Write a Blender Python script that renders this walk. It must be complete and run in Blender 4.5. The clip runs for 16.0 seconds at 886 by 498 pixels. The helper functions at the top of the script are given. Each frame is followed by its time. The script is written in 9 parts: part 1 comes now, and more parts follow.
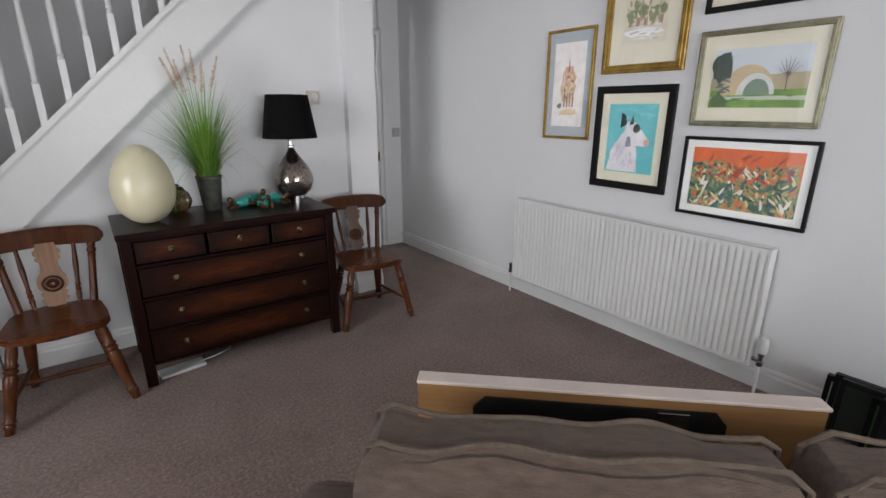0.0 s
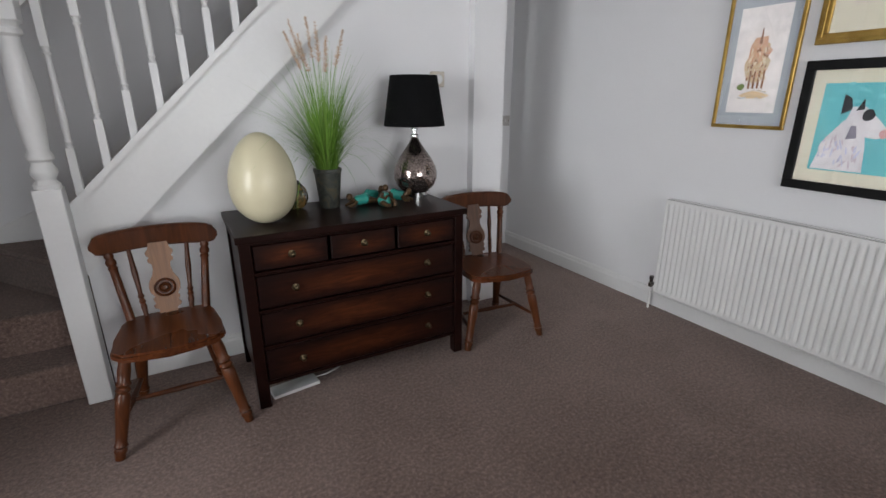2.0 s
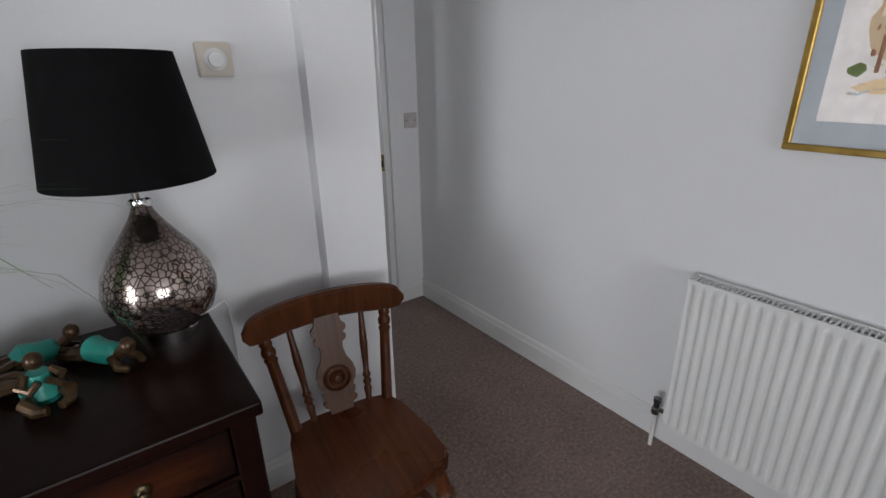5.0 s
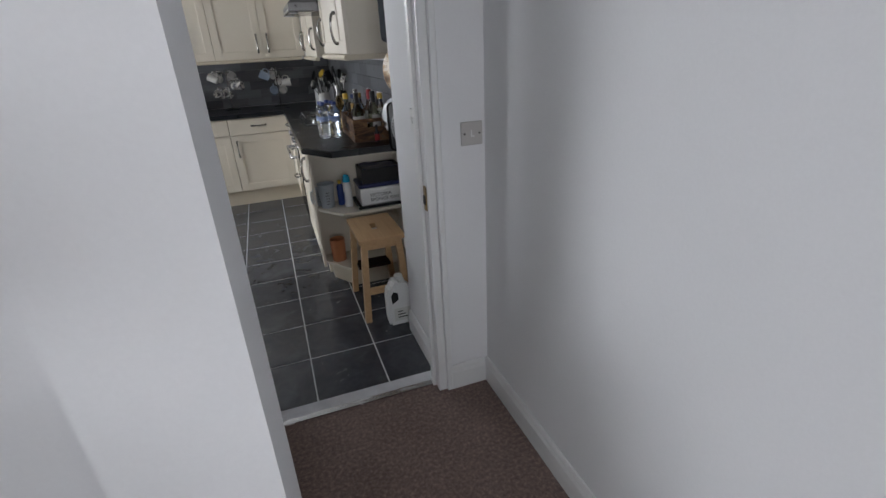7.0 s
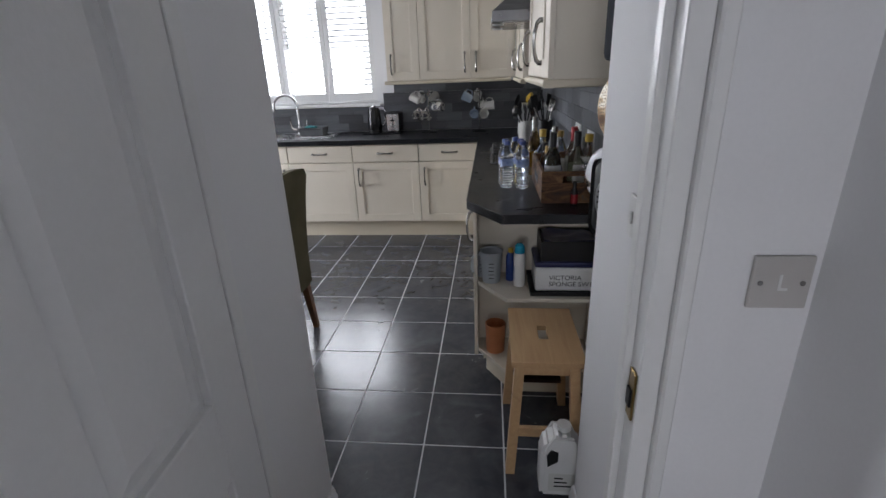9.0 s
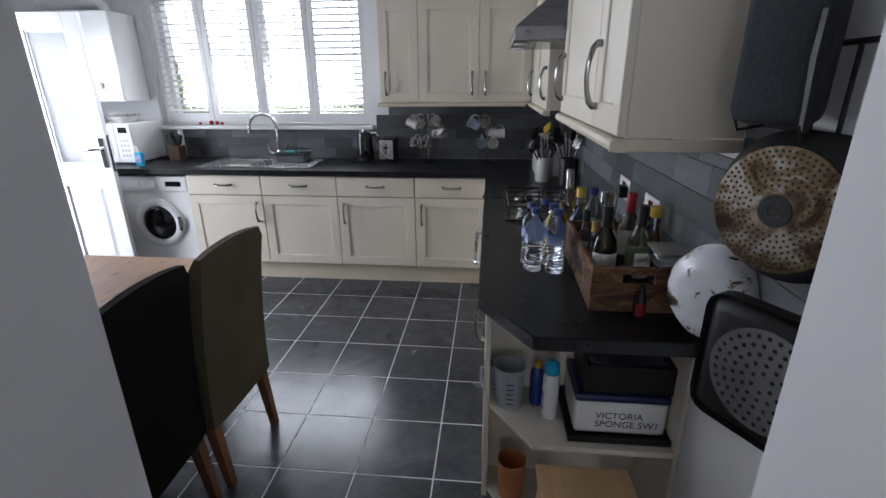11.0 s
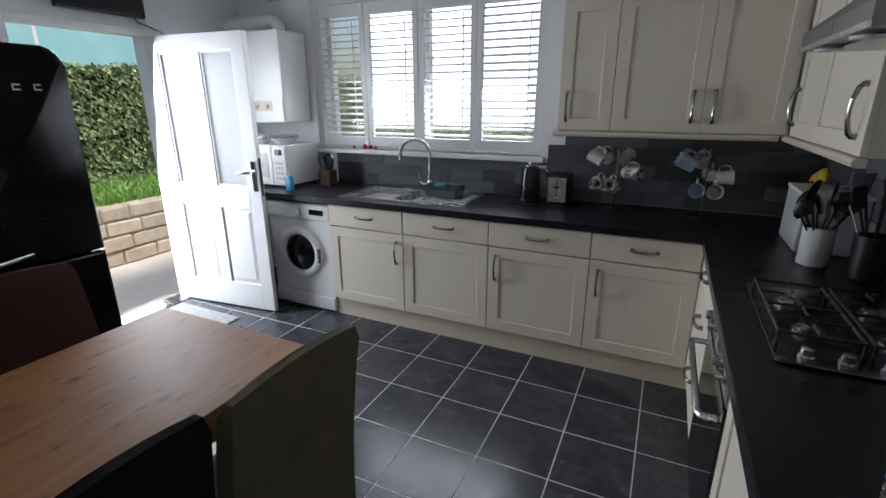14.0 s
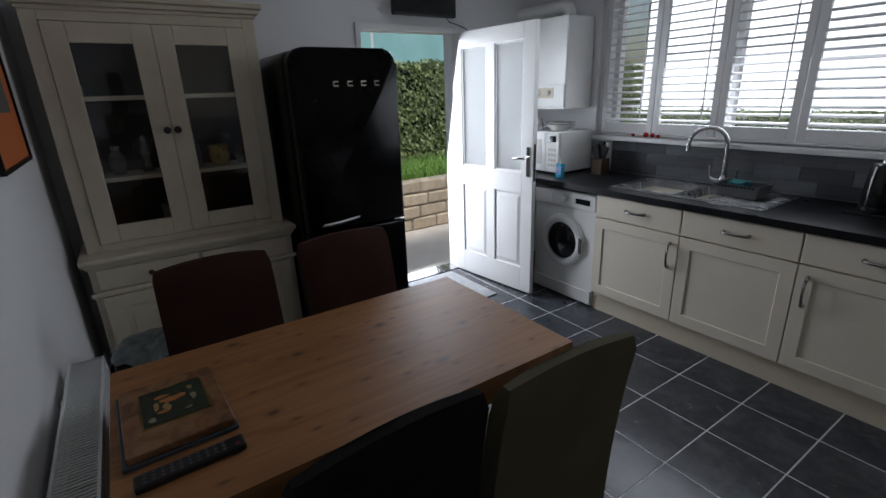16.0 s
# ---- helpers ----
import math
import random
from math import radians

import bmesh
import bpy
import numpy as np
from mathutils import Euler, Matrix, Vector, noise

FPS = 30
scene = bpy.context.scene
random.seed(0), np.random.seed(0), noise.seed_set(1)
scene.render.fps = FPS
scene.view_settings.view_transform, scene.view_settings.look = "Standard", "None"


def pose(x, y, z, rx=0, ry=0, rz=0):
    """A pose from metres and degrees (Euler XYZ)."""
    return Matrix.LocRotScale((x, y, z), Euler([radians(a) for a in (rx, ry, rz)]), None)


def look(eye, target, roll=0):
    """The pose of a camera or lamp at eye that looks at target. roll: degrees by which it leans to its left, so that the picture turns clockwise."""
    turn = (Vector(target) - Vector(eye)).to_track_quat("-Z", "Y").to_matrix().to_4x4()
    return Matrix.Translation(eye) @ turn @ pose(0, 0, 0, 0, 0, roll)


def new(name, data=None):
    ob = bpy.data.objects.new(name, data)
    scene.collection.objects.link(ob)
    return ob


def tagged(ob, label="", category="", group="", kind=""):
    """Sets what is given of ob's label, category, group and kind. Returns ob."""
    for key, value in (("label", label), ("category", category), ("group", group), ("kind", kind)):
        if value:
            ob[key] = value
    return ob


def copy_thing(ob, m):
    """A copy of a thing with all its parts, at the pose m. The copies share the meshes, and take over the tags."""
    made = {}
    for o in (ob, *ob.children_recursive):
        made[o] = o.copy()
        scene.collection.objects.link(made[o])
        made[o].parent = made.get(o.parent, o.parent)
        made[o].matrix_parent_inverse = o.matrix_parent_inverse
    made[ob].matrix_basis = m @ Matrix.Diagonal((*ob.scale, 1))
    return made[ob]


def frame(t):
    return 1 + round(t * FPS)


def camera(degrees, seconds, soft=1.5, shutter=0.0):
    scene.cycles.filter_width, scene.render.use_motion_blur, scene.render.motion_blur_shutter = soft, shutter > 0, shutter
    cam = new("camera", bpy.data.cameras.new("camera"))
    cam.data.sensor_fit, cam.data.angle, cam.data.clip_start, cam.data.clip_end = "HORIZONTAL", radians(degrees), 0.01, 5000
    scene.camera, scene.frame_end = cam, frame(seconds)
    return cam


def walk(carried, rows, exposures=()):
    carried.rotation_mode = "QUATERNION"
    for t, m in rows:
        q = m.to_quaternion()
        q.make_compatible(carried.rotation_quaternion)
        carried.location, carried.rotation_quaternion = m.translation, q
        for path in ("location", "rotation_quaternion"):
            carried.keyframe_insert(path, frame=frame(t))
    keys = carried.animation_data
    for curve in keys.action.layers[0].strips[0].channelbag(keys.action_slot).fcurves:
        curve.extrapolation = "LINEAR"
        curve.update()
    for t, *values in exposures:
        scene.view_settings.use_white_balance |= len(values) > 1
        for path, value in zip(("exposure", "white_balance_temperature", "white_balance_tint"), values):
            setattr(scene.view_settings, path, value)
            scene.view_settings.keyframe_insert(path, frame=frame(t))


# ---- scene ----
cam = camera(86.9, 16.0)
PATH = [
    (0, (-0.121, -0.13, 1.364), (1.03, 1.4, 0.787), 0.1),
    (0.5, (-0.168, -0.035, 1.359), (0.893, 1.556, 0.773), 1.1),
    (1, (-0.252, 0.136, 1.354), (0.744, 1.769, 0.768), -0.7),
    (1.5, (-0.278, 0.271, 1.353), (0.624, 1.952, 0.752), -1.3),
    (2, (-0.229, 0.474, 1.328), (0.704, 2.133, 0.713), -0.1),
    (2.5, (-0.12, 0.658, 1.369), (0.892, 2.266, 0.745), 0.8),
    (3, (0.007, 0.864, 1.369), (1.109, 2.397, 0.71), 0.1),
    (3.5, (0.153, 1.055, 1.387), (1.386, 2.484, 0.725), -0.6),
    (4, (0.379, 1.23, 1.383), (1.546, 2.716, 0.728), -2.5),
    (4.5, (0.606, 1.38, 1.406), (1.722, 2.886, 0.707), -1.1),
    (5, (0.837, 1.594, 1.388), (1.952, 3.098, 0.684), -1.0),
    (5.2, (0.925, 1.662, 1.40), (2.022, 3.158, 0.662), -1.0),
    (7.3, (1.735, 2.475, 1.445), (2.23, 4.239, 0.645), -3.9),
    (7.5, (1.763, 2.566, 1.441), (2.178, 4.356, 0.652), -4.5),
    (8, (1.876, 2.807, 1.449), (1.897, 4.67, 0.721), -3.2),
    (8.5, (1.926, 3.008, 1.441), (1.765, 4.865, 0.717), -1.9),
    (9, (1.93, 3.264, 1.45), (1.729, 5.124, 0.742), -2.2),
    (11.5, (1.828, 4.139, 1.545), (1.625, 6.022, 0.902), 0.4),
    (12, (1.82, 4.335, 1.546), (1.503, 6.242, 1.033), -0.1),
    (12.5, (1.843, 4.551, 1.589), (1.352, 6.433, 1.124), -0.4),
    (13, (1.79, 4.681, 1.588), (1.214, 6.527, 1.08), 0.6),
    (13.5, (1.702, 4.78, 1.577), (1.046, 6.583, 1.012), 0.7),
    (14, (1.613, 4.809, 1.557), (0.798, 6.533, 0.955), -0.2),
    (14.5, (1.573, 4.832, 1.563), (0.494, 6.398, 0.943), -1.9),
    (15, (1.554, 4.843, 1.558), (0.264, 6.237, 0.93), -2.0),
    (15.5, (1.549, 4.837, 1.569), (0.09, 6.049, 0.935), -2.6),
    (16, (1.502, 4.794, 1.561), (-0.079, 5.841, 0.926), -2.1),
]
walk(cam, [(t, look(eye, target, roll)) for t, eye, target, roll in PATH],
     [(0, 0.45, 6600, 12), (2, 0.47, 6580, 12), (3.5, 0.38, 6550, 12), (5, 0.32, 6500, 12), (7.5, 0.52, 6350, 13), (9, 0.55, 6300, 15), (11.5, 0.3, 6050, 14), (13, 0.2, 6080, 14), (14, -0.26, 6100, 13), (15, -0.58, 6120, 12), (16, -0.92, 6120, 12)])

# ---- light ----
world = bpy.data.worlds.new("sky")
scene.world = world
world.use_nodes = True
wn = world.node_tree
sky = wn.nodes.new("ShaderNodeTexSky")
sky.sky_type = "NISHITA"
sky.sun_disc = False
sky.sun_elevation = radians(64)
sky.sun_rotation = radians(126)
sky.dust_density = 3.0
sky.air_density = 1.4
wn.links.new(sky.outputs["Color"], wn.nodes["Background"].inputs["Color"])
wn.nodes["Background"].inputs["Strength"].default_value = 0.15

sun = new("sun", bpy.data.lights.new("sun", "SUN"))
sun.data.energy = 5.0
sun.data.angle = radians(12)
sun.data.color = (1.0, 0.96, 0.9)
sun.matrix_world = look((2.9, 3.75, 13), (-2.2, 7.5, 0))


def window_light(name, eye, target, width, height, power, color=(0.93, 0.97, 1.0)):
    d = bpy.data.lights.new(name, "AREA")
    d.shape, d.size, d.size_y, d.energy, d.color = "RECTANGLE", width, height, power, color
    ob = new(name, d)
    ob.matrix_world = look(eye, target)
    return ob


window_light("window_light_kitchen", (-0.05, 8.085, 1.72), (-0.05, 4.0, 0.2), 1.5, 1.0, 20)
bpy.data.objects["window_light_kitchen"].data.spread = radians(130)
window_light("window_light_back_door", (-1.93, 6.77, 1.03), (0.4, 7.0, 0.45), 0.78, 1.9, 56)
bpy.data.objects["window_light_back_door"].data.spread = radians(165)
window_light("window_light_south", (0.5, -3.16, 1.45), (0.3, 3.0, 0.9), 2.2, 1.3, 62)
window_light("window_light_west", (-2.96, 0.75, 1.3), (2.4, 3.4, 0.9), 1.2, 1.6, 21)
bpy.data.objects["window_light_west"].data.spread = radians(105)

# ---- materials ----
def nodes_of(name):
    m = bpy.data.materials.new(name)
    m.use_nodes = True
    return m, m.node_tree, m.node_tree.nodes["Principled BSDF"]


def rgba(c):
    return (c[0], c[1], c[2], 1.0)


def coords(nt, scale=(1, 1, 1), space="Object"):
    tc = nt.nodes.new("ShaderNodeTexCoord")
    mp = nt.nodes.new("ShaderNodeMapping")
    mp.inputs["Scale"].default_value = scale
    nt.links.new(tc.outputs[space], mp.inputs["Vector"])
    return mp.outputs["Vector"]


def noise_of(nt, vec, scale, detail=4.0, rough=0.55, distort=0.0):
    n = nt.nodes.new("ShaderNodeTexNoise")
    n.inputs["Scale"].default_value = scale
    n.inputs["Detail"].default_value = detail
    n.inputs["Roughness"].default_value = rough
    n.inputs["Distortion"].default_value = distort
    nt.links.new(vec, n.inputs["Vector"])
    return n.outputs["Fac"]


def ramp_of(nt, fac, stops):
    r = nt.nodes.new("ShaderNodeValToRGB")
    el = r.color_ramp.elements
    el[0].position, el[0].color = stops[0][0], rgba(stops[0][1])
    el[1].position, el[1].color = stops[-1][0], rgba(stops[-1][1])
    for p, c in stops[1:-1]:
        e = el.new(p)
        e.color = rgba(c)
    nt.links.new(fac, r.inputs["Fac"])
    return r.outputs["Color"]


def mix_of(nt, fac, a, b, mode="MIX"):
    n = nt.nodes.new("ShaderNodeMix")
    n.data_type, n.blend_type = "RGBA", mode
    for sock, v in ((n.inputs[0], fac), (n.inputs[6], a), (n.inputs[7], b)):
        if isinstance(v, (int, float)):
            sock.default_value = v
        elif isinstance(v, tuple):
            sock.default_value = rgba(v)
        else:
            nt.links.new(v, sock)
    return n.outputs[2]


def bump_to(nt, bsdf, height, strength, distance=0.01):
    b = nt.nodes.new("ShaderNodeBump")
    b.inputs["Strength"].default_value = strength
    b.inputs["Distance"].default_value = distance
    nt.links.new(height, b.inputs["Height"])
    nt.links.new(b.outputs["Normal"], bsdf.inputs["Normal"])


def surface(name, c1, c2, scale=6.0, rough=0.5, bump=0.1, fine=80.0, metal=0.0, stretch=(1, 1, 1), vary=0.0, rough_var=0.08, coat=0.0, sheen=0.0, space="Object", spec=0.5):
    m, nt, bs = nodes_of(name)
    vec = coords(nt, stretch, space)
    big = noise_of(nt, vec, scale, 5.0)
    small = noise_of(nt, vec, fine, 3.0)
    col = ramp_of(nt, big, [(0.3, c1), (0.7, c2)])
    dark = tuple(v * 0.8 for v in c1)
    fac = nt.nodes.new("ShaderNodeMath")
    fac.operation, fac.inputs[1].default_value = "MULTIPLY", 0.25
    nt.links.new(small, fac.inputs[0])
    col = mix_of(nt, fac.outputs[0], col, dark)
    if vary:
        oi = nt.nodes.new("ShaderNodeObjectInfo")
        mr = nt.nodes.new("ShaderNodeMapRange")
        mr.inputs["To Min"].default_value, mr.inputs["To Max"].default_value = 1 - vary, 1 + vary
        nt.links.new(oi.outputs["Random"], mr.inputs["Value"])
        hs = nt.nodes.new("ShaderNodeHueSaturation")
        nt.links.new(mr.outputs["Result"], hs.inputs["Value"])
        nt.links.new(col, hs.inputs["Color"])
        col = hs.outputs["Color"]
    nt.links.new(col, bs.inputs["Base Color"])
    rr = nt.nodes.new("ShaderNodeMapRange")
    rr.inputs["To Min"].default_value, rr.inputs["To Max"].default_value = max(0.02, rough - rough_var), min(1, rough + rough_var)
    nt.links.new(big, rr.inputs["Value"])
    nt.links.new(rr.outputs["Result"], bs.inputs["Roughness"])
    bs.inputs["Metallic"].default_value = metal
    bs.inputs["Coat Weight"].default_value = coat
    bs.inputs["Sheen Weight"].default_value = sheen
    bs.inputs["Specular IOR Level"].default_value = spec
    if bump:
        bump_to(nt, bs, small, bump)
    return m


def wood(name, dark, light, along="x", rough=0.4, scale=1.0, coat=0.0, knots=0.0):
    m, nt, bs = nodes_of(name)
    st = {"x": (0.6, 9, 9), "y": (9, 0.6, 9), "z": (9, 9, 0.6)}[along]
    vec = coords(nt, tuple(v * scale for v in st))
    grain = noise_of(nt, vec, 3.0, 8.0, 0.62, 1.4)
    fine = noise_of(nt, vec, 22.0, 3.0)
    broad = noise_of(nt, coords(nt), 2.2, 3.0)
    col = ramp_of(nt, grain, [(0.3, dark), (0.52, tuple((a + b) / 2 for a, b in zip(dark, light))), (0.72, light)])
    col = mix_of(nt, 0.35, col, ramp_of(nt, broad, [(0.3, dark), (0.7, light)]))
    if knots:
        kv = nt.nodes.new("ShaderNodeTexVoronoi")
        kv.voronoi_dimensions = "2D"
        kv.inputs["Scale"].default_value = 3.6
        nt.links.new(coords(nt, {"x": (0.5, 1.3, 1), "y": (1.2, 0.75, 1), "z": (1.3, 1, 0.5)}[along]), kv.inputs["Vector"])
        spot = ramp_of(nt, kv.outputs["Distance"], [(0.024, (0.9, 0.9, 0.9)), (0.045, (0.4, 0.4, 0.4)), (0.10, (0, 0, 0))])
        col = mix_of(nt, spot, col, tuple(v * 0.25 for v in dark))
        small = nt.nodes.new("ShaderNodeTexVoronoi")
        small.voronoi_dimensions = "2D"
        small.inputs["Scale"].default_value = 7.3
        nt.links.new(coords(nt, {"x": (0.4, 1.5, 1), "y": (1.5, 0.6, 1), "z": (1.5, 1, 0.4)}[along]), small.inputs["Vector"])
        fleck = ramp_of(nt, small.outputs["Distance"], [(0.030, (0.7, 0.7, 0.7)), (0.07, (0.28, 0.28, 0.28)), (0.13, (0, 0, 0))])
        col = mix_of(nt, fleck, col, tuple(v * 0.4 for v in dark))
    nt.links.new(col, bs.inputs["Base Color"])
    rr = nt.nodes.new("ShaderNodeMapRange")
    rr.inputs["To Min"].default_value, rr.inputs["To Max"].default_value = rough - 0.08, rough + 0.1
    nt.links.new(broad, rr.inputs["Value"])
    nt.links.new(rr.outputs["Result"], bs.inputs["Roughness"])
    bs.inputs["Coat Weight"].default_value = coat
    bump_to(nt, bs, fine, 0.08, 0.002)
    return m


def glass(name, color=(1, 1, 1), rough=0.0, ior=1.45):
    m, nt, bs = nodes_of(name)
    bs.inputs["Base Color"].default_value = rgba(color)
    bs.inputs["Transmission Weight"].default_value = 1.0
    bs.inputs["Roughness"].default_value = rough
    bs.inputs["IOR"].default_value = ior
    return m


def carpet_material():
    m, nt, bs = nodes_of("brown_carpet")
    vec = coords(nt)
    tuft = noise_of(nt, vec, 420.0, 2.0, 0.7)
    fleck = noise_of(nt, vec, 70.0, 5.0, 0.75)
    patch = noise_of(nt, vec, 2.4, 5.0, 0.6, 0.6)
    col = ramp_of(nt, fleck, [(0.36, (0.074, 0.044, 0.035)), (0.52, (0.205, 0.135, 0.110)), (0.66, (0.39, 0.277, 0.234))])
    col = mix_of(nt, 0.38, col, ramp_of(nt, patch, [(0.35, (0.142, 0.096, 0.080)), (0.65, (0.260, 0.188, 0.163))]))
    nt.links.new(col, bs.inputs["Base Color"])
    bs.inputs["Roughness"].default_value = 0.97
    bs.inputs["Sheen Weight"].default_value = 0.15
    bump_to(nt, bs, tuft, 0.55, 0.006)
    return m


def slate_material():
    m, nt, bs = nodes_of("slate_tile")
    vec = coords(nt, (1, 1, 1), "Object")
    oi = nt.nodes.new("ShaderNodeObjectInfo")
    add = nt.nodes.new("ShaderNodeVectorMath")
    add.operation = "MULTIPLY_ADD"
    nt.links.new(oi.outputs["Random"], add.inputs[0])
    add.inputs[1].default_value = (17.0, 31.0, 5.0)
    nt.links.new(vec, add.inputs[2])
    v = add.outputs[0]
    cloud = noise_of(nt, v, 3.2, 6.0, 0.55, 1.2)
    streak = noise_of(nt, v, 11.0, 4.0, 0.55, 1.2)
    col = ramp_of(nt, cloud, [(0.3, (0.024, 0.026, 0.034)), (0.55, (0.046, 0.050, 0.061)), (0.75, (0.088, 0.092, 0.105))])
    col = mix_of(nt, 0.16, col, ramp_of(nt, streak, [(0.4, (0.03, 0.032, 0.038)), (0.7, (0.15, 0.15, 0.155))]))
    nt.links.new(col, bs.inputs["Base Color"])
    rr = nt.nodes.new("ShaderNodeMapRange")
    rr.inputs["To Min"].default_value, rr.inputs["To Max"].default_value = 0.12, 0.34
    nt.links.new(streak, rr.inputs["Value"])
    nt.links.new(rr.outputs["Result"], bs.inputs["Roughness"])
    bump_to(nt, bs, cloud, 0.25, 0.006)
    return m


def stain_wood():
    """Dark mahogany with a redder middle on each drawer front."""
    m, nt, bs = nodes_of("burst_mahogany")
    gen = coords(nt, (1, 1, 1), "Generated")
    sep = nt.nodes.new("ShaderNodeSeparateXYZ")
    nt.links.new(gen, sep.inputs[0])

    def hump(sock):
        a = nt.nodes.new("ShaderNodeMath")
        a.operation, a.inputs[1].default_value = "SUBTRACT", 0.5
        nt.links.new(sock, a.inputs[0])
        b = nt.nodes.new("ShaderNodeMath")
        b.operation = "ABSOLUTE"
        nt.links.new(a.outputs[0], b.inputs[0])
        c = nt.nodes.new("ShaderNodeMapRange")
        c.inputs["From Min"].default_value, c.inputs["From Max"].default_value = 0.5, 0.12
        nt.links.new(b.outputs[0], c.inputs["Value"])
        return c.outputs["Result"]

    pr = nt.nodes.new("ShaderNodeMath")
    pr.operation = "MULTIPLY"
    nt.links.new(hump(sep.outputs["X"]), pr.inputs[0])
    nt.links.new(hump(sep.outputs["Z"]), pr.inputs[1])
    grain = noise_of(nt, coords(nt, (2, 14, 14)), 3.0, 8.0, 0.6, 1.2)
    cloud = noise_of(nt, coords(nt, (4, 9, 9)), 1.6, 4.0)
    pr2 = nt.nodes.new("ShaderNodeMath")
    pr2.operation = "MULTIPLY"
    nt.links.new(pr.outputs[0], pr2.inputs[0])
    bright = nt.nodes.new("ShaderNodeMapRange")
    bright.inputs["From Min"].default_value, bright.inputs["From Max"].default_value = 0.25, 0.65
    bright.inputs["To Min"].default_value = 0.3
    nt.links.new(cloud, bright.inputs["Value"])
    nt.links.new(bright.outputs["Result"], pr2.inputs[1])
    red = ramp_of(nt, grain, [(0.3, (0.028, 0.0068, 0.0030)), (0.7, (0.094, 0.025, 0.0085))])
    drk = ramp_of(nt, grain, [(0.3, (0.005, 0.0022, 0.0020)), (0.7, (0.014, 0.0048, 0.0040))])
    nt.links.new(mix_of(nt, pr2.outputs[0], drk, red), bs.inputs["Base Color"])
    bs.inputs["Roughness"].default_value = 0.34
    bs.inputs["Specular IOR Level"].default_value = 0.14
    bump_to(nt, bs, grain, 0.05, 0.002)
    return m


def leaf_material(name, c1, c2, rough=0.5):
    m, nt, bs = nodes_of(name)
    g = nt.nodes.new("ShaderNodeNewGeometry")
    col = ramp_of(nt, g.outputs["Random Per Island"], [(0.0, c1), (1.0, c2)])
    nt.links.new(col, bs.inputs["Base Color"])
    bs.inputs["Roughness"].default_value = rough
    return m


def crackle_glass():
    m, nt, bs = nodes_of("mercury_glass")
    v = nt.nodes.new("ShaderNodeTexVoronoi")
    v.feature = "DISTANCE_TO_EDGE"
    v.inputs["Scale"].default_value = 78.0
    vec = coords(nt)
    nt.links.new(vec, v.inputs["Vector"])
    line = ramp_of(nt, v.outputs["Distance"], [(0.03, (0.03, 0.018, 0.014)), (0.14, (0.62, 0.52, 0.48))])
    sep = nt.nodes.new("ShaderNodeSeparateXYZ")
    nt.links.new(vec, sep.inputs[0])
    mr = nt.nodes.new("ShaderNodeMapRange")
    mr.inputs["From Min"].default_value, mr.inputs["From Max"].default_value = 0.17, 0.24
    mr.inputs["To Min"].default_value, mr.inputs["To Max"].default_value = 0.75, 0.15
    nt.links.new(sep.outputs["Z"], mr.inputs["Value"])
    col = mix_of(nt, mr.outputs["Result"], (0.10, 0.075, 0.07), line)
    nt.links.new(col, bs.inputs["Base Color"])
    bs.inputs["Metallic"].default_value = 0.92
    bs.inputs["Roughness"].default_value = 0.14
    bump_to(nt, bs, v.outputs["Distance"], 0.15, 0.002)
    return m


def blotches(name, stops, scale, rough=0.6, distort=1.5, detail=6.0, metal=0.0, stretch=(1, 1, 1)):
    m, nt, bs = nodes_of(name)
    f = noise_of(nt, coords(nt, stretch), scale, detail, 0.6, distort)
    nt.links.new(ramp_of(nt, f, stops), bs.inputs["Base Color"])
    bs.inputs["Roughness"].default_value = rough
    bs.inputs["Metallic"].default_value = metal
    bump_to(nt, bs, f, 0.06, 0.003)
    return m


def emitter(name, color, strength):
    m, nt, bs = nodes_of(name)
    bs.inputs["Base Color"].default_value = rgba(color)
    bs.inputs["Emission Color"].default_value = rgba(color)
    bs.inputs["Emission Strength"].default_value = strength
    return m


M_WALL = surface("white_wall_paint", (0.76, 0.76, 0.77), (0.80, 0.80, 0.81), 1.2, 0.75, 0.03, 140.0)
M_CEIL = surface("white_ceiling_paint", (0.78, 0.78, 0.78), (0.82, 0.82, 0.82), 1.5, 0.9, 0.03, 120.0)
M_GLOSS = surface("white_gloss_paint", (0.74, 0.74, 0.74), (0.80, 0.80, 0.79), 2.0, 0.35, 0.02, 60.0)
M_DOOR = surface("white_door_paint", (0.70, 0.70, 0.70), (0.76, 0.76, 0.755), 2.0, 0.42, 0.05, 90.0)
M_CARPET = carpet_material()
M_SLATE = slate_material()
M_GROUT = surface("tile_grout", (0.52, 0.52, 0.54), (0.66, 0.66, 0.68), 14.0, 0.8, 0.2, 200.0)
M_CREAM = surface("cream_cabinet_paint", (0.66, 0.60, 0.50), (0.71, 0.655, 0.555), 2.2, 0.42, 0.03, 90.0)
M_CREAMDK = surface("cream_pelmet_paint", (0.60, 0.53, 0.41), (0.66, 0.59, 0.47), 2.2, 0.45, 0.03, 90.0)
M_TOP = surface("black_laminate", (0.006, 0.007, 0.009), (0.012, 0.013, 0.016), 9.0, 0.30, 0.10, 420.0, spec=0.28)
M_STEEL = surface("brushed_steel", (0.55, 0.55, 0.56), (0.66, 0.66, 0.67), 8.0, 0.26, 0.03, 200.0, metal=1.0, stretch=(1, 6, 1))
M_CHROME = surface("chrome", (0.70, 0.70, 0.71), (0.78, 0.78, 0.78), 4.0, 0.10, 0.0, metal=1.0, rough_var=0.03)
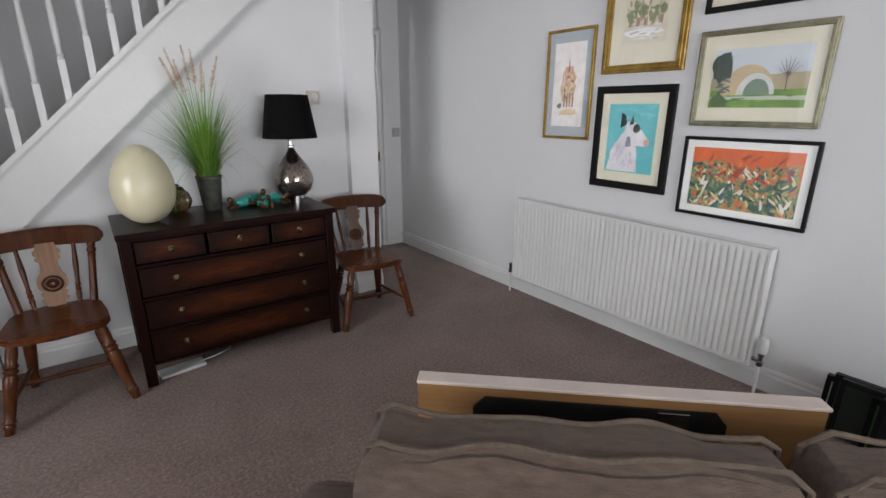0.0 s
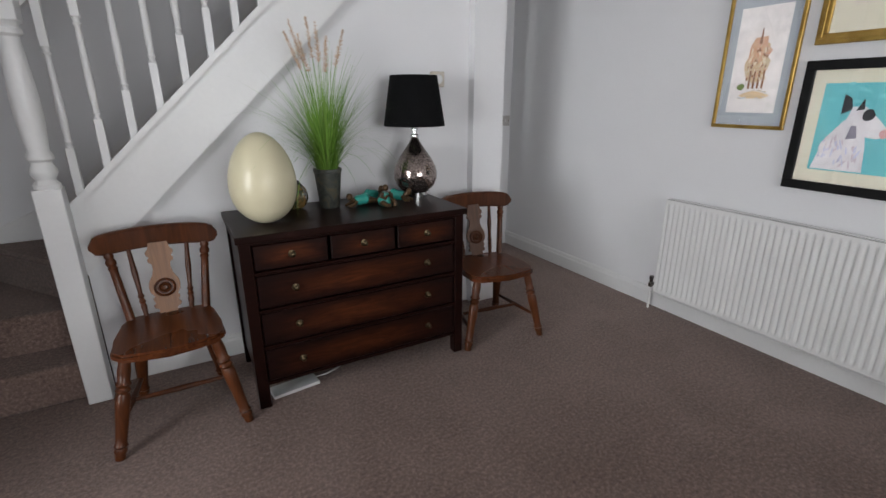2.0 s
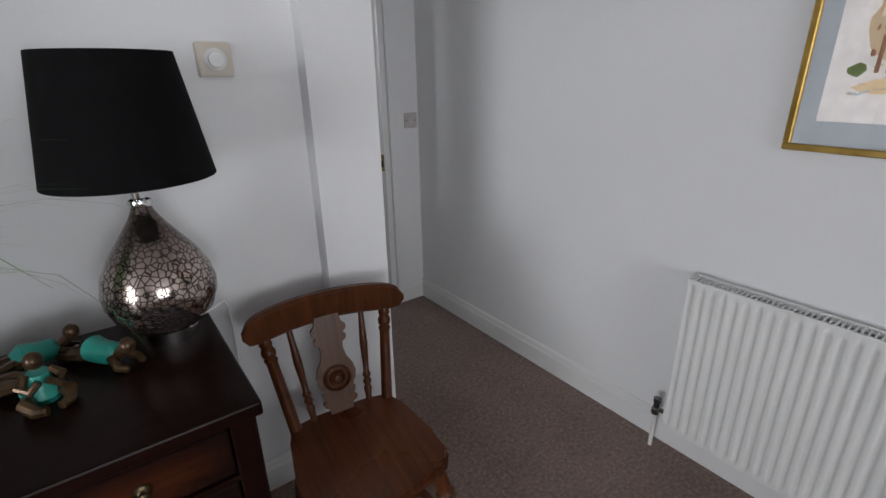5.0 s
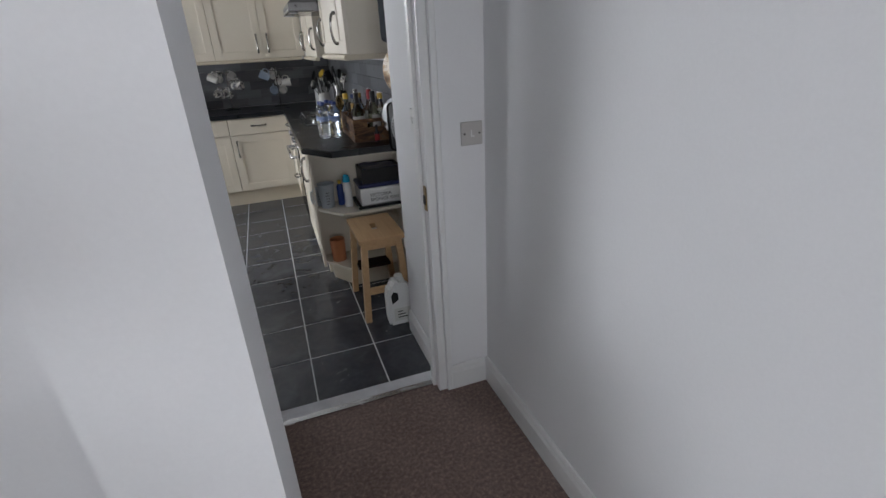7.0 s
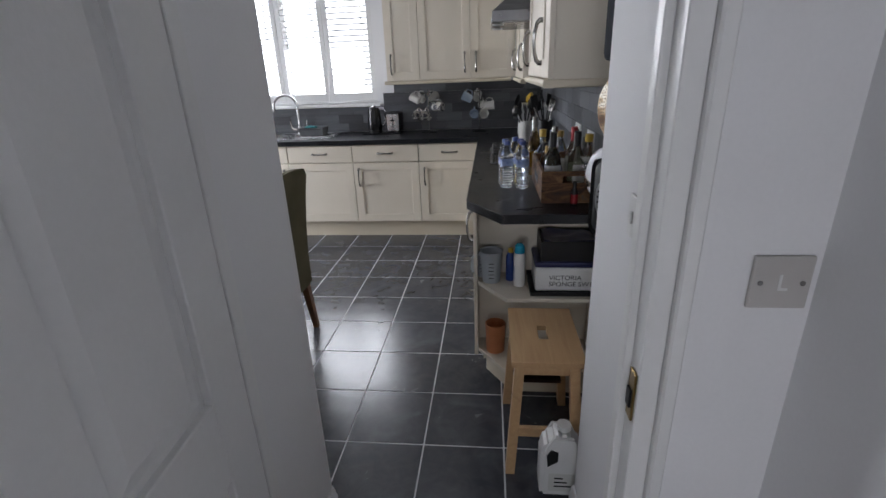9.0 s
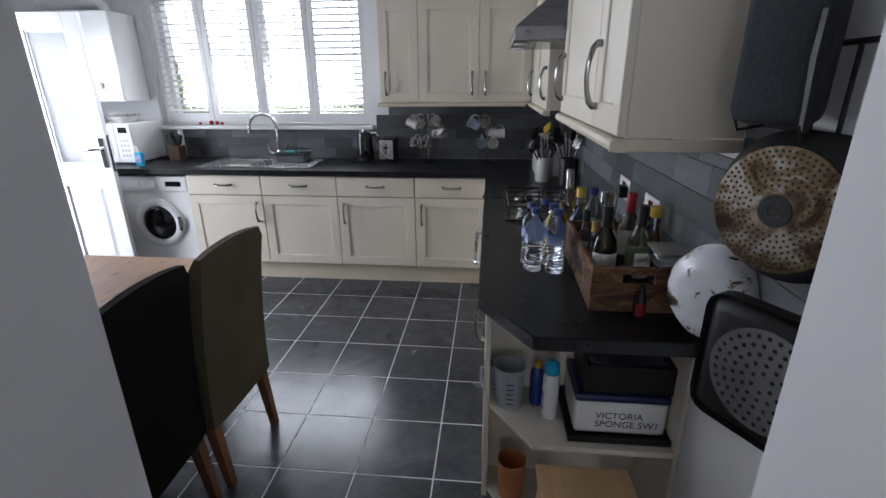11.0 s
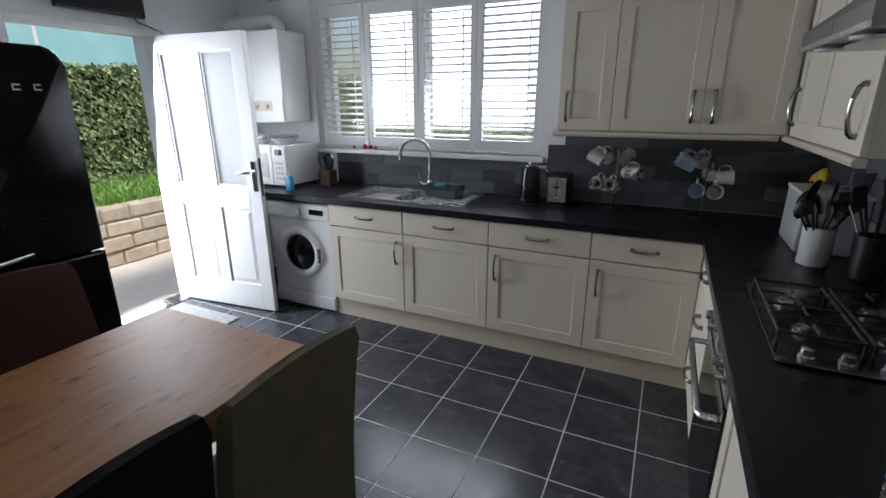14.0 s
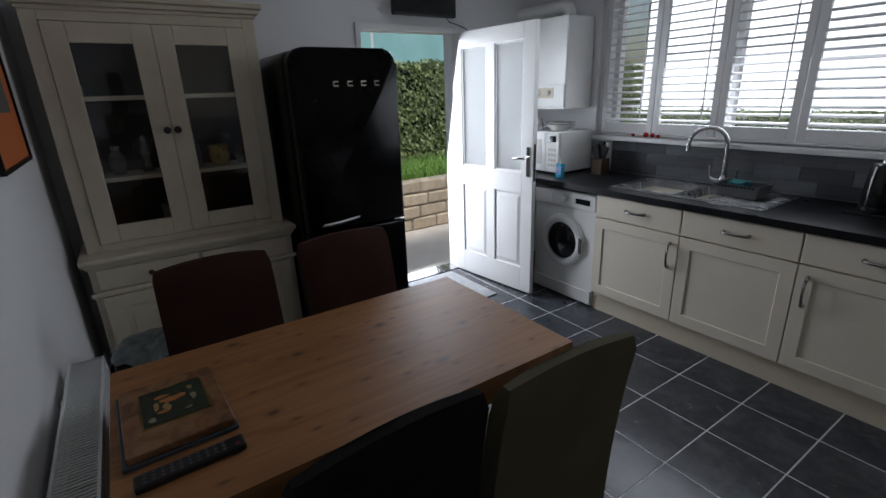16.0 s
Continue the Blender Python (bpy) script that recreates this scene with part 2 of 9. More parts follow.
M_NICKEL = surface("satin_nickel", (0.24, 0.235, 0.225), (0.36, 0.35, 0.335), 6.0, 0.24, 0.0, metal=1.0)
M_BRASS = surface("aged_brass", (0.20, 0.13, 0.05), (0.38, 0.27, 0.11), 20.0, 0.35, 0.05, 200.0, metal=1.0)
M_MAHOG = wood("dark_mahogany", (0.006, 0.0022, 0.0018), (0.018, 0.0056, 0.0040), "x", 0.30, coat=0.0)
M_MAHOG.node_tree.nodes["Principled BSDF"].inputs["Specular IOR Level"].default_value = 0.10
M_BURST = stain_wood()
M_CHAIRW = wood("polished_beech_dark", (0.026, 0.0070, 0.0024), (0.140, 0.042, 0.013), "z", 0.30)
M_CHAIRS = wood("polished_elm_seat", (0.034, 0.008, 0.0028), (0.150, 0.044, 0.013), "y", 0.27)
for m_ in (M_CHAIRW, M_CHAIRS):
    m_.node_tree.nodes["Principled BSDF"].inputs["Specular IOR Level"].default_value = 0.28
M_SPLAT = wood("pale_worn_splat", (0.13, 0.050, 0.018), (0.32, 0.155, 0.068), "z", 0.42)
M_PINE = wood("waxed_pine", (0.15, 0.056, 0.017), (0.38, 0.176, 0.060), "y", 0.48, 0.8, knots=0.8)
M_BEECH = wood("pale_beech", (0.42, 0.25, 0.12), (0.60, 0.40, 0.21), "y", 0.5)
M_BLACK = surface("black_gloss_enamel", (0.002, 0.002, 0.0025), (0.0035, 0.0035, 0.004), 3.0, 0.20, 0.0, rough_var=0.03, spec=0.10)
M_BLACKP = surface("black_plastic", (0.007, 0.007, 0.0075), (0.013, 0.013, 0.014), 8.0, 0.42, 0.06, 200.0, spec=0.35)
M_BLACKW = surface("black_painted_wood", (0.006, 0.006, 0.0065), (0.012, 0.0115, 0.0115), 8.0, 0.45, 0.10, 120.0, spec=0.18)
M_WHITEP = surface("white_plastic", (0.70, 0.70, 0.69), (0.76, 0.76, 0.75), 4.0, 0.38, 0.0)
M_WHITEM = surface("white_enamel", (0.75, 0.75, 0.74), (0.80, 0.80, 0.79), 4.0, 0.22, 0.0)
M_GREYPL = surface("grey_plate_plastic", (0.46, 0.44, 0.42), (0.53, 0.51, 0.49), 9.0, 0.45, 0.02)
M_EGG = surface("cream_glazed_ceramic", (0.58, 0.53, 0.36), (0.65, 0.60, 0.42), 3.0, 0.34, 0.03, 30.0, coat=0.1)
M_GLASS = glass("clear_glass")
M_SHADE = surface("black_shade_fabric", (0.003, 0.003, 0.0035), (0.006, 0.006, 0.0065), 30.0, 0.9, 0.2, 500.0, spec=0.12)
M_MERC = crackle_glass()
M_SOFA = surface("taupe_woven_fabric", (0.078, 0.051, 0.038), (0.150, 0.104, 0.080), 70.0, 0.92, 0.6, 420.0, sheen=0.1, stretch=(0.3, 1, 1))
M_PIPE = surface("taupe_piping", (0.095, 0.068, 0.050), (0.150, 0.112, 0.085), 60.0, 0.9, 0.4, 300.0)
M_GREEN = surface("olive_green_suede", (0.078, 0.069, 0.042), (0.112, 0.100, 0.062), 5.0, 0.92, 0.2, 260.0, spec=0.2)
M_BLACKF = surface("black_suede", (0.005, 0.0045, 0.005), (0.010, 0.009, 0.0095), 5.0, 0.95, 0.2, 260.0, spec=0.15)
M_BROWNF = surface("dark_red_brown_suede", (0.028, 0.010, 0.008), (0.046, 0.017, 0.013), 5.0, 0.92, 0.2, 260.0, spec=0.2)
M_CHLEG = wood("orange_brown_leg", (0.11, 0.043, 0.014), (0.22, 0.095, 0.035), "z", 0.35, coat=0.2)
M_DRESS = surface("worn_cream_paint", (0.55, 0.49, 0.38), (0.66, 0.60, 0.48), 4.0, 0.55, 0.12, 45.0, rough_var=0.12)
M_STONE = surface("buff_sandstone", (0.42, 0.33, 0.23), (0.60, 0.51, 0.38), 7.0, 0.9, 0.5, 30.0, vary=0.22)
M_MORTAR = surface("pale_mortar", (0.30, 0.27, 0.22), (0.42, 0.38, 0.32), 12.0, 0.95, 0.4, 90.0)
M_PATIO = surface("pale_concrete_paving", (0.58, 0.54, 0.47), (0.68, 0.63, 0.56), 3.0, 0.9, 0.3, 60.0)
M_HEDGE = leaf_material("hedge_leaves", (0.09, 0.14, 0.045), (0.34, 0.40, 0.18), 0.40)
M_GRASS = leaf_material("grass_blades", (0.09, 0.21, 0.03), (0.24, 0.42, 0.08))
M_SOIL = surface("dark_soil", (0.035, 0.026, 0.018), (0.07, 0.052, 0.036), 12.0, 1.0, 0.6, 60.0)
M_PLANT = leaf_material("ornamental_grass", (0.075, 0.20, 0.018), (0.24, 0.42, 0.07), 0.5)
M_PLUME = leaf_material("pink_grass_plume", (0.44, 0.30, 0.20), (0.60, 0.47, 0.36), 0.9)

# ---- building tools ----
def link_mesh(name, bm, mat, smooth=False):
    me = bpy.data.meshes.new(name)
    bmesh.ops.recalc_face_normals(bm, faces=bm.faces[:])
    bm.to_mesh(me)
    bm.free()
    me.materials.append(mat)
    if smooth:
        me.polygons.foreach_set("use_smooth", [True] * len(me.polygons))
        me.set_sharp_from_angle(angle=radians(40))
    return new(name, me)


def part(name, bm, mat, parent, label="", smooth=False):
    ob = link_mesh(name, bm, mat, smooth)
    ob.parent = parent
    return tagged(ob, label)


def thing(name, m, label, category, group="", kind=""):
    ob = new(name)
    ob.empty_display_size = 0.1
    ob.matrix_basis = m
    return tagged(ob, label, category, group, kind)


def solid(name, bm, mat, m, label, category, group="", kind="", smooth=False):
    ob = link_mesh(name, bm, mat, smooth)
    ob.matrix_basis = m
    return tagged(ob, label, category, group, kind)


def again(name, mesh, parent, m):
    """One more part on the same mesh."""
    ob = new(name, mesh)
    ob.parent = parent
    ob.matrix_basis = m
    return ob


def box(bm, x0, x1, y0, y1, z0, z1, bevel=0.0, seg=1):
    g = bmesh.ops.create_cube(bm, size=1.0)["verts"]
    for v in g:
        v.co = Vector(((x0 + x1) / 2 + v.co.x * (x1 - x0), (y0 + y1) / 2 + v.co.y * (y1 - y0), (z0 + z1) / 2 + v.co.z * (z1 - z0)))
    if bevel:
        es = list({e for v in g for e in v.link_edges})
        bmesh.ops.bevel(bm, geom=es, offset=bevel, segments=seg, profile=0.5, affect="EDGES")
    return bm


def boxed(x0, x1, y0, y1, z0, z1, bevel=0.0, seg=1):
    return box(bmesh.new(), x0, x1, y0, y1, z0, z1, bevel, seg)


def lathe(bm, profile, seg=20, m=Matrix.Identity(4), lobes=0, depth=0.0):
    rings = []
    for r, z in profile:
        ring = []
        for i in range(seg):
            a = 2 * math.pi * i / seg
            rr = r * (1 - depth * abs(math.sin(a * lobes / 2)) ** 0.6 + depth) if lobes else r
            ring.append(bm.verts.new(m @ Vector((rr * math.cos(a), rr * math.sin(a), z))))
        rings.append(ring)
    for a, b in zip(rings, rings[1:]):
        for i in range(seg):
            bm.faces.new((a[i], a[(i + 1) % seg], b[(i + 1) % seg], b[i]))
    bm.faces.new(rings[0][::-1])
    bm.faces.new(rings[-1])
    return bm


def tube(bm, pts, radius, seg=8):
    """A round bar along the points; radius is one number or one for each point."""
    pts = [Vector(p) for p in pts]
    rad = radius if isinstance(radius, (list, tuple)) else [radius] * len(pts)
    up = Vector((0.13, 0.31, 0.94))
    rings = []
    for i, p in enumerate(pts):
        d = (pts[min(i + 1, len(pts) - 1)] - pts[max(i - 1, 0)]).normalized()
        s = d.cross(up)
        if s.length < 0.05:
            s = d.cross(Vector((1, 0, 0)))
        s.normalize()
        t = d.cross(s)
        rings.append([bm.verts.new(p + (s * math.cos(2 * math.pi * k / seg) + t * math.sin(2 * math.pi * k / seg)) * rad[i]) for k in range(seg)])
    for a, b in zip(rings, rings[1:]):
        for i in range(seg):
            bm.faces.new((a[i], a[(i + 1) % seg], b[(i + 1) % seg], b[i]))
    bm.faces.new(rings[0][::-1])
    bm.faces.new(rings[-1])
    return bm


def turned(bm, a, b, profile, seg=12):
    """A turned spindle from a to b; profile: (share of the length, radius)."""
    a, b = Vector(a), Vector(b)
    return tube(bm, [a.lerp(b, s) for s, _ in profile], [r for _, r in profile], seg)


def plate(bm, outline, z0, z1, axes="xy"):
    """An outline extruded from z0 to z1; axes names the outline's plane."""
    def at(p, h):
        return {"xy": (p[0], p[1], h), "xz": (p[0], h, p[1]), "yz": (h, p[0], p[1])}[axes]
    lo = [bm.verts.new(at(p, z0)) for p in outline]
    hi = [bm.verts.new(at(p, z1)) for p in outline]
    n = len(outline)
    bm.faces.new(lo[::-1])
    bm.faces.new(hi)
    for i in range(n):
        bm.faces.new((lo[i], lo[(i + 1) % n], hi[(i + 1) % n], hi[i]))
    return bm


def disc_outline(cx, cy, rx, ry, n=20, wobble=0.0, seed=0):
    rnd = random.Random(seed)
    return [(cx + rx * math.cos(2 * math.pi * i / n) * (1 + wobble * rnd.uniform(-1, 1)), cy + ry * math.sin(2 * math.pi * i / n) * (1 + wobble * rnd.uniform(-1, 1))) for i in range(n)]


def bow_handle(parent, m, length, upright=True, mat=None):
    bm = bmesh.new()
    h = length / 2
    pts = [(0, 0, -h), (0, -0.012, -h), (0, -0.022, -h * 0.88), (0, -0.031, -h * 0.45), (0, -0.034, 0), (0, -0.031, h * 0.45), (0, -0.022, h * 0.88), (0, -0.012, h), (0, 0, h)]
    if not upright:
        pts = [(z, y, 0) for x, y, z in pts]
    tube(bm, pts, [0.011, 0.010, 0.0085, 0.0072, 0.0068, 0.0072, 0.0085, 0.010, 0.011], 8)
    ob = part("handle", bm, mat or M_NICKEL, parent, "satin nickel bow handle", True)
    ob.matrix_basis = m
    return ob


def shaker(bm, x0, x1, z0, z1, y, thick=0.02, stile=0.07, sink=0.007):
    """A framed front with a sunken panel, in one piece; its face lies at y."""
    def loop(d, yy):
        return [bm.verts.new((x, yy, z)) for x, z in ((x0 + d, z0 + d), (x1 - d, z0 + d), (x1 - d, z1 - d), (x0 + d, z1 - d))]
    rings = [loop(0, y + thick), loop(0, y + 0.002), loop(0.002, y), loop(stile - 0.003, y), loop(stile, y + 0.002), loop(stile, y + sink)]
    bm.faces.new(rings[0][::-1])
    for a, b in zip(rings, rings[1:]):
        for k in range(4):
            bm.faces.new((a[k], a[(k + 1) % 4], b[(k + 1) % 4], b[k]))
    bm.faces.new(rings[-1])
    return bm

# ---- structure ----
I4 = Matrix.Identity(4)


def shell(name, boxes, mat, label, category="wall"):
    bm = bmesh.new()
    for b in boxes:
        box(bm, *b)
    return solid(name, bm, mat, I4, label, category, kind="structure")


XR, XL, YB, YN = 2.42, -1.85, 8.05, 4.44       # kitchen: right, left, window and near wall faces
ZL, ZK = 2.40, 2.55                            # ceilings
shell("floor", [(-3.2, 2.6, -3.4, 4.02, -0.2, 0.0)], M_CARPET, "brown flecked wall-to-wall carpet", "carpet")
shell("wall_east", [(XR, XR + 0.2, -3.4, 8.4, -0.2, 2.8)], M_WALL, "plain white painted wall with pictures and a radiator")
shell("wall_south", [(-3.2, -0.6, -3.4, -3.2, 0, 2.8), (1.6, XR, -3.4, -3.2, 0, 2.8), (-0.6, 1.6, -3.4, -3.2, 0, 0.8), (-0.6, 1.6, -3.4, -3.2, 2.1, 2.8)], M_WALL, "plain white painted wall with a wide window")
shell("wall_west", [(-3.2, -3.0, -3.2, 0.15, 0, 2.8), (-3.2, -3.0, 1.35, 4.6, 0, 2.8), (-3.2, -3.0, 0.15, 1.35, 0, 0.5), (-3.2, -3.0, 0.15, 1.35, 2.1, 2.8)], M_WALL, "plain white painted wall with a tall window")
shell("wall_stairs", [(-3.0, -1.6, 2.95, 3.05, 0, 2.8), (-1.62, 1.37, 3.90, 4.05, -0.2, 4.5), (-1.62, -1.54, 3.05, 3.9, 0, 4.5)], M_WALL, "white painted stairwell wall")
# unseen wall, added to block the west window's light from the stairs
shell("wall_hall", [(-3.0, -1.52, 1.84, 1.94, 0, 2.4)], M_WALL, "added unseen white wall that keeps light off the stairs")
# under-stairs wall, cut along the slope of the flight, then full height up to the pier
bm = bmesh.new()
plate(bm, [(-0.66, 0.0), (1.37, 0.0), (1.37, 2.5), (1.32, 2.47), (-0.66, 0.575)], 3.00, 3.08, "xz")
solid("wall_under_stairs", bm, M_WALL, I4, "white painted wall under the stairs", "wall", kind="structure")
shell("wall_pier", [(1.37, 1.59, 2.94, 3.16, 0, 2.8), (1.32, 1.40, 3.16, 3.96, 0, 2.8)], M_WALL, "white painted wall pier beside the kitchen passage")
shell("wall_kitchen_near", [(2.215, XR, 3.955, YN + 0.06, 0, 2.8), (XL, 1.385, 4.05, YN, 0, 2.8), (1.385, 2.215, 4.0, YN, 2.06, 2.8), (1.30, 1.40, 3.96, 4.05, 0, 2.8)], M_WALL, "thick white painted wall between living room and kitchen")
shell("wall_kitchen_west", [(XL - 0.12, XL, 4.05, 6.33, -0.2, 2.8), (XL - 0.12, XL, 7.21, 8.4, -0.2, 2.8), (XL - 0.12, XL, 6.33, 7.21, 2.05, 2.8)], M_WALL, "white painted kitchen wall with the back door")
shell("wall_kitchen_north", [(XL, -1.08, YB, YB + 0.3, 0, 2.8), (0.82, XR, YB, YB + 0.3, 0, 2.8), (-1.08, 0.82, YB, YB + 0.3, 0, 1.19), (-1.08, 0.82, YB, YB + 0.3, 2.33, 2.8)], M_WALL, "white painted kitchen wall with a shuttered window")
shell("ceiling_living", [(-3.2, XR, -3.4, 2.93, ZL, ZL + 0.1), (1.37, XR, 2.93, 4.0, ZL, ZL + 0.1), (-1.6, 1.37, 2.93, 4.0, 4.4, 4.5)], M_CEIL, "plain white plaster ceiling", "ceiling")
shell("ceiling_kitchen", [(XL, XR, 4.0, YB, ZK, ZK + 0.1)], M_CEIL, "plain white plaster ceiling", "ceiling")
shell("wall_landing", [(-1.6, 1.45, 2.86, 2.93, ZL + 0.1, 4.5), (1.37, 1.45, 2.93, 4.0, ZL + 0.1, 4.5)], M_WALL, "white painted landing wall")


def skirting(name, pts, side, h=0.10):
    """A moulded board along a line on the floor; side: the normal into the room."""
    (x0, y0), (x1, y1) = pts
    nx, ny = side
    bm = bmesh.new()
    prof = [(0, 0), (0.016, 0), (0.016, h * 0.72), (0.011, h * 0.82), (0.011, h * 0.9), (0.006, h), (0, h)]
    a = [bm.verts.new((x0 + nx * d, y0 + ny * d, z)) for d, z in prof]
    b = [bm.verts.new((x1 + nx * d, y1 + ny * d, z)) for d, z in prof]
    n = len(prof)
    bm.faces.new(a)
    bm.faces.new(b[::-1])
    for i in range(n):
        bm.faces.new((a[i], a[(i + 1) % n], b[(i + 1) % n], b[i]))
    return solid(name, bm, M_GLOSS, I4, "white gloss-painted skirting board along the wall", "skirting board", kind="structure")


skirting("baseboard_east", [(XR, -3.2), (XR, 3.955)], (-1, 0), 0.12)
skirting("baseboard_plate", [(2.24, 3.955), (XR - 0.016, 3.955)], (0, -1), 0.12)
skirting("baseboard_stairs", [(-0.655, 3.00), (1.37, 3.00)], (0, -1), 0.12)
skirting("baseboard_pier", [(1.37, 2.94), (1.59, 2.94)], (0, -1), 0.12)
skirting("baseboard_passage_right", [(2.215, 4.06), (2.215, YN + 0.06)], (-1, 0), 0.12)
skirting("baseboard_passage_left", [(1.385, 4.06), (1.385, YN)], (1, 0), 0.12)
skirting("baseboard_kitchen_near", [(XL, YN), (1.385, YN)], (0, 1), 0.12)
skirting("baseboard_south", [(-3.0, -3.2), (XR, -3.2)], (0, 1), 0.12)

# door lining and stops of the kitchen doorway, with the strike plate
bm = bmesh.new()
for x0, x1 in ((2.18, 2.215), (1.40, 1.435)):
    box(bm, x0, x1, 3.95, 4.055, 0, 2.04, 0.002)
box(bm, 1.435, 2.18, 3.95, 4.055, 2.005, 2.04, 0.002)
box(bm, 2.165, 2.18, 3.995, 4.025, 0, 2.005, 0.002)
box(bm, 1.435, 1.45, 3.995, 4.025, 0, 2.005, 0.002)
box(bm, 2.215, 2.24, 3.935, 3.955, 0.0, 2.07, 0.004)
trim_door = solid("trim_doorway", bm, M_GLOSS, I4, "white gloss door lining and architrave of the kitchen doorway", "door frame", kind="structure")
part("strike_plate", boxed(2.175, 2.1795, 3.957, 3.985, 0.86, 0.955, 0.001), M_BRASS, trim_door, "worn brass strike plate")
part("keep", boxed(2.171, 2.175, 3.962, 3.980, 0.885, 0.92, 0.0), M_BLACKP, trim_door, "dark latch hole")
shell("threshold", [(1.435, 2.18, 4.005, 4.035, -0.01, 0.006)], M_STEEL, "thin metal carpet trim at the doorway", "threshold strip")

# kitchen floor bed; the tiles themselves come last
shell("floor_kitchen", [(XL, XR, 4.03, YB, -0.2, -0.0018)], M_GROUT, "dark slate-effect floor tiles with pale grout", "tiled floor")


def panel_door(name, w, h, m, mat, label, glazed=False):
    """A panelled door leaf; x runs from the hinge, its face looks to -y."""
    t = thing(name, m, label, "door", kind="structure")
    bm = bmesh.new()
    st, mid = 0.105, 0.09
    rails = [(0, 0.2), (h * 0.40, h * 0.40 + 0.16), (h - 0.11, h)]
    box(bm, 0, st, 0, 0.04, 0, h, 0.002)
    box(bm, w - st, w, 0, 0.04, 0, h, 0.002)
    for a, b in rails:
        box(bm, st, w - st, 0, 0.04, a, b, 0.002)
    box(bm, w / 2 - mid / 2, w / 2 + mid / 2, 0.001, 0.039, 0.19, h - 0.1, 0.002)
    part("leaf_frame", bm, mat, t)
    for i, (a, b) in enumerate(((0.2, h * 0.40), (h * 0.40 + 0.16, h - 0.11))):
        for x0, x1 in ((st, w / 2 - mid / 2), (w / 2 + mid / 2, w - st)):
            bm = bmesh.new()
            if glazed and i == 1:
                box(bm, x0 - 0.004, x1 + 0.004, 0.016, 0.022, a - 0.004, b + 0.004)
                p = part("pane", bm, M_FROST, t, "etched frosted glass pane")
                p.visible_shadow = False
                for side in (0.008, 0.026):
                    bm = bmesh.new()
                    for q in ((x0, x1, a, a + 0.014), (x0, x1, b - 0.014, b), (x0, x0 + 0.014, a + 0.014, b - 0.014), (x1 - 0.014, x1, a + 0.014, b - 0.014)):
                        box(bm, q[0], q[1], side, side + 0.006, q[2], q[3])
                    part("glazing_bead", bm, mat, t)
            else:
                box(bm, x0 - 0.004, x1 + 0.004, 0.014, 0.026, a - 0.004, b + 0.004)
                for s in (0, 1):
                    y0 = 0.0055 if s == 0 else 0.0345
                    g = 0.028
                    lo = [bm.verts.new((x, 0.0141 if s == 0 else 0.0259, z)) for x, z in ((x0 + 0.012, a + 0.012), (x1 - 0.012, a + 0.012), (x1 - 0.012, b - 0.012), (x0 + 0.012, b - 0.012))]
                    hi = [bm.verts.new((x, y0, z)) for x, z in ((x0 + g + 0.012, a + g + 0.012), (x1 - g - 0.012, a + g + 0.012), (x1 - g - 0.012, b - g - 0.012), (x0 + g + 0.012, b - g - 0.012))]
                    bm.faces.new(hi)
                    for k in range(4):
                        bm.faces.new((lo[k], lo[(k + 1) % 4], hi[(k + 1) % 4], hi[k]))
                part("panel", bm, mat, t)
    return t


M_FROST = glass("frosted_glass", (0.93, 0.97, 0.98), 0.35)
# passage door, folded back against the left of the passage
door_1 = panel_door("door_1", 0.74, 1.98, pose(1.437, 3.945, 0.008, 0, 0, 270 + 4), M_DOOR, "white panelled door folded open beside the kitchen passage")
bm = bmesh.new()
for z in (0.25, 1.72):
    box(bm, -0.008, 0.006, 0.028, 0.05, z, z + 0.09, 0.002)
part("hinge", bm, M_BRASS, door_1, "painted brass hinges")

# back door, standing open into the kitchen
door_2 = panel_door("door_2", 0.86, 1.99, pose(-1.83, 7.155, 0.012, 0, 0, 6), M_DOOR, "white half-glazed back door standing open into the kitchen", True)
bm = boxed(0.80, 0.838, -0.006, 0.0, 0.93, 1.15, 0.003)
hp = part("handle_plate", bm, M_CHROME, door_2, "chrome lever handle plate")
bm = bmesh.new()
tube(bm, [(0.818, -0.006, 1.07), (0.818, -0.045, 1.07), (0.80, -0.052, 1.07), (0.715, -0.052, 1.065)], [0.010, 0.010, 0.010, 0.008], 8)
part("lever", bm, M_CHROME, hp, "chrome lever", True)
part("lock_plate", boxed(0.8585, 0.8615, 0.008, 0.032, 0.90, 1.17), M_NICKEL, door_2, "steel lock edge plate")
bm = bmesh.new()
for y0, y1 in ((6.33, 6.37), (7.17, 7.21)):
    box(bm, XL - 0.12, XL + 0.012, y0, y1, -0.02, 2.05, 0.002)
box(bm, XL - 0.12, XL + 0.012, 6.37, 7.17, 2.005, 2.05, 0.002)
solid("trim_back_door", bm, M_GLOSS, I4, "white gloss frame of the back door", "door frame", kind="structure")
shell("threshold_back_door", [(XL - 0.13, XL + 0.02, 6.37, 7.17, -0.03, 0.008)], M_STEEL, "worn metal threshold of the back door", "threshold strip")

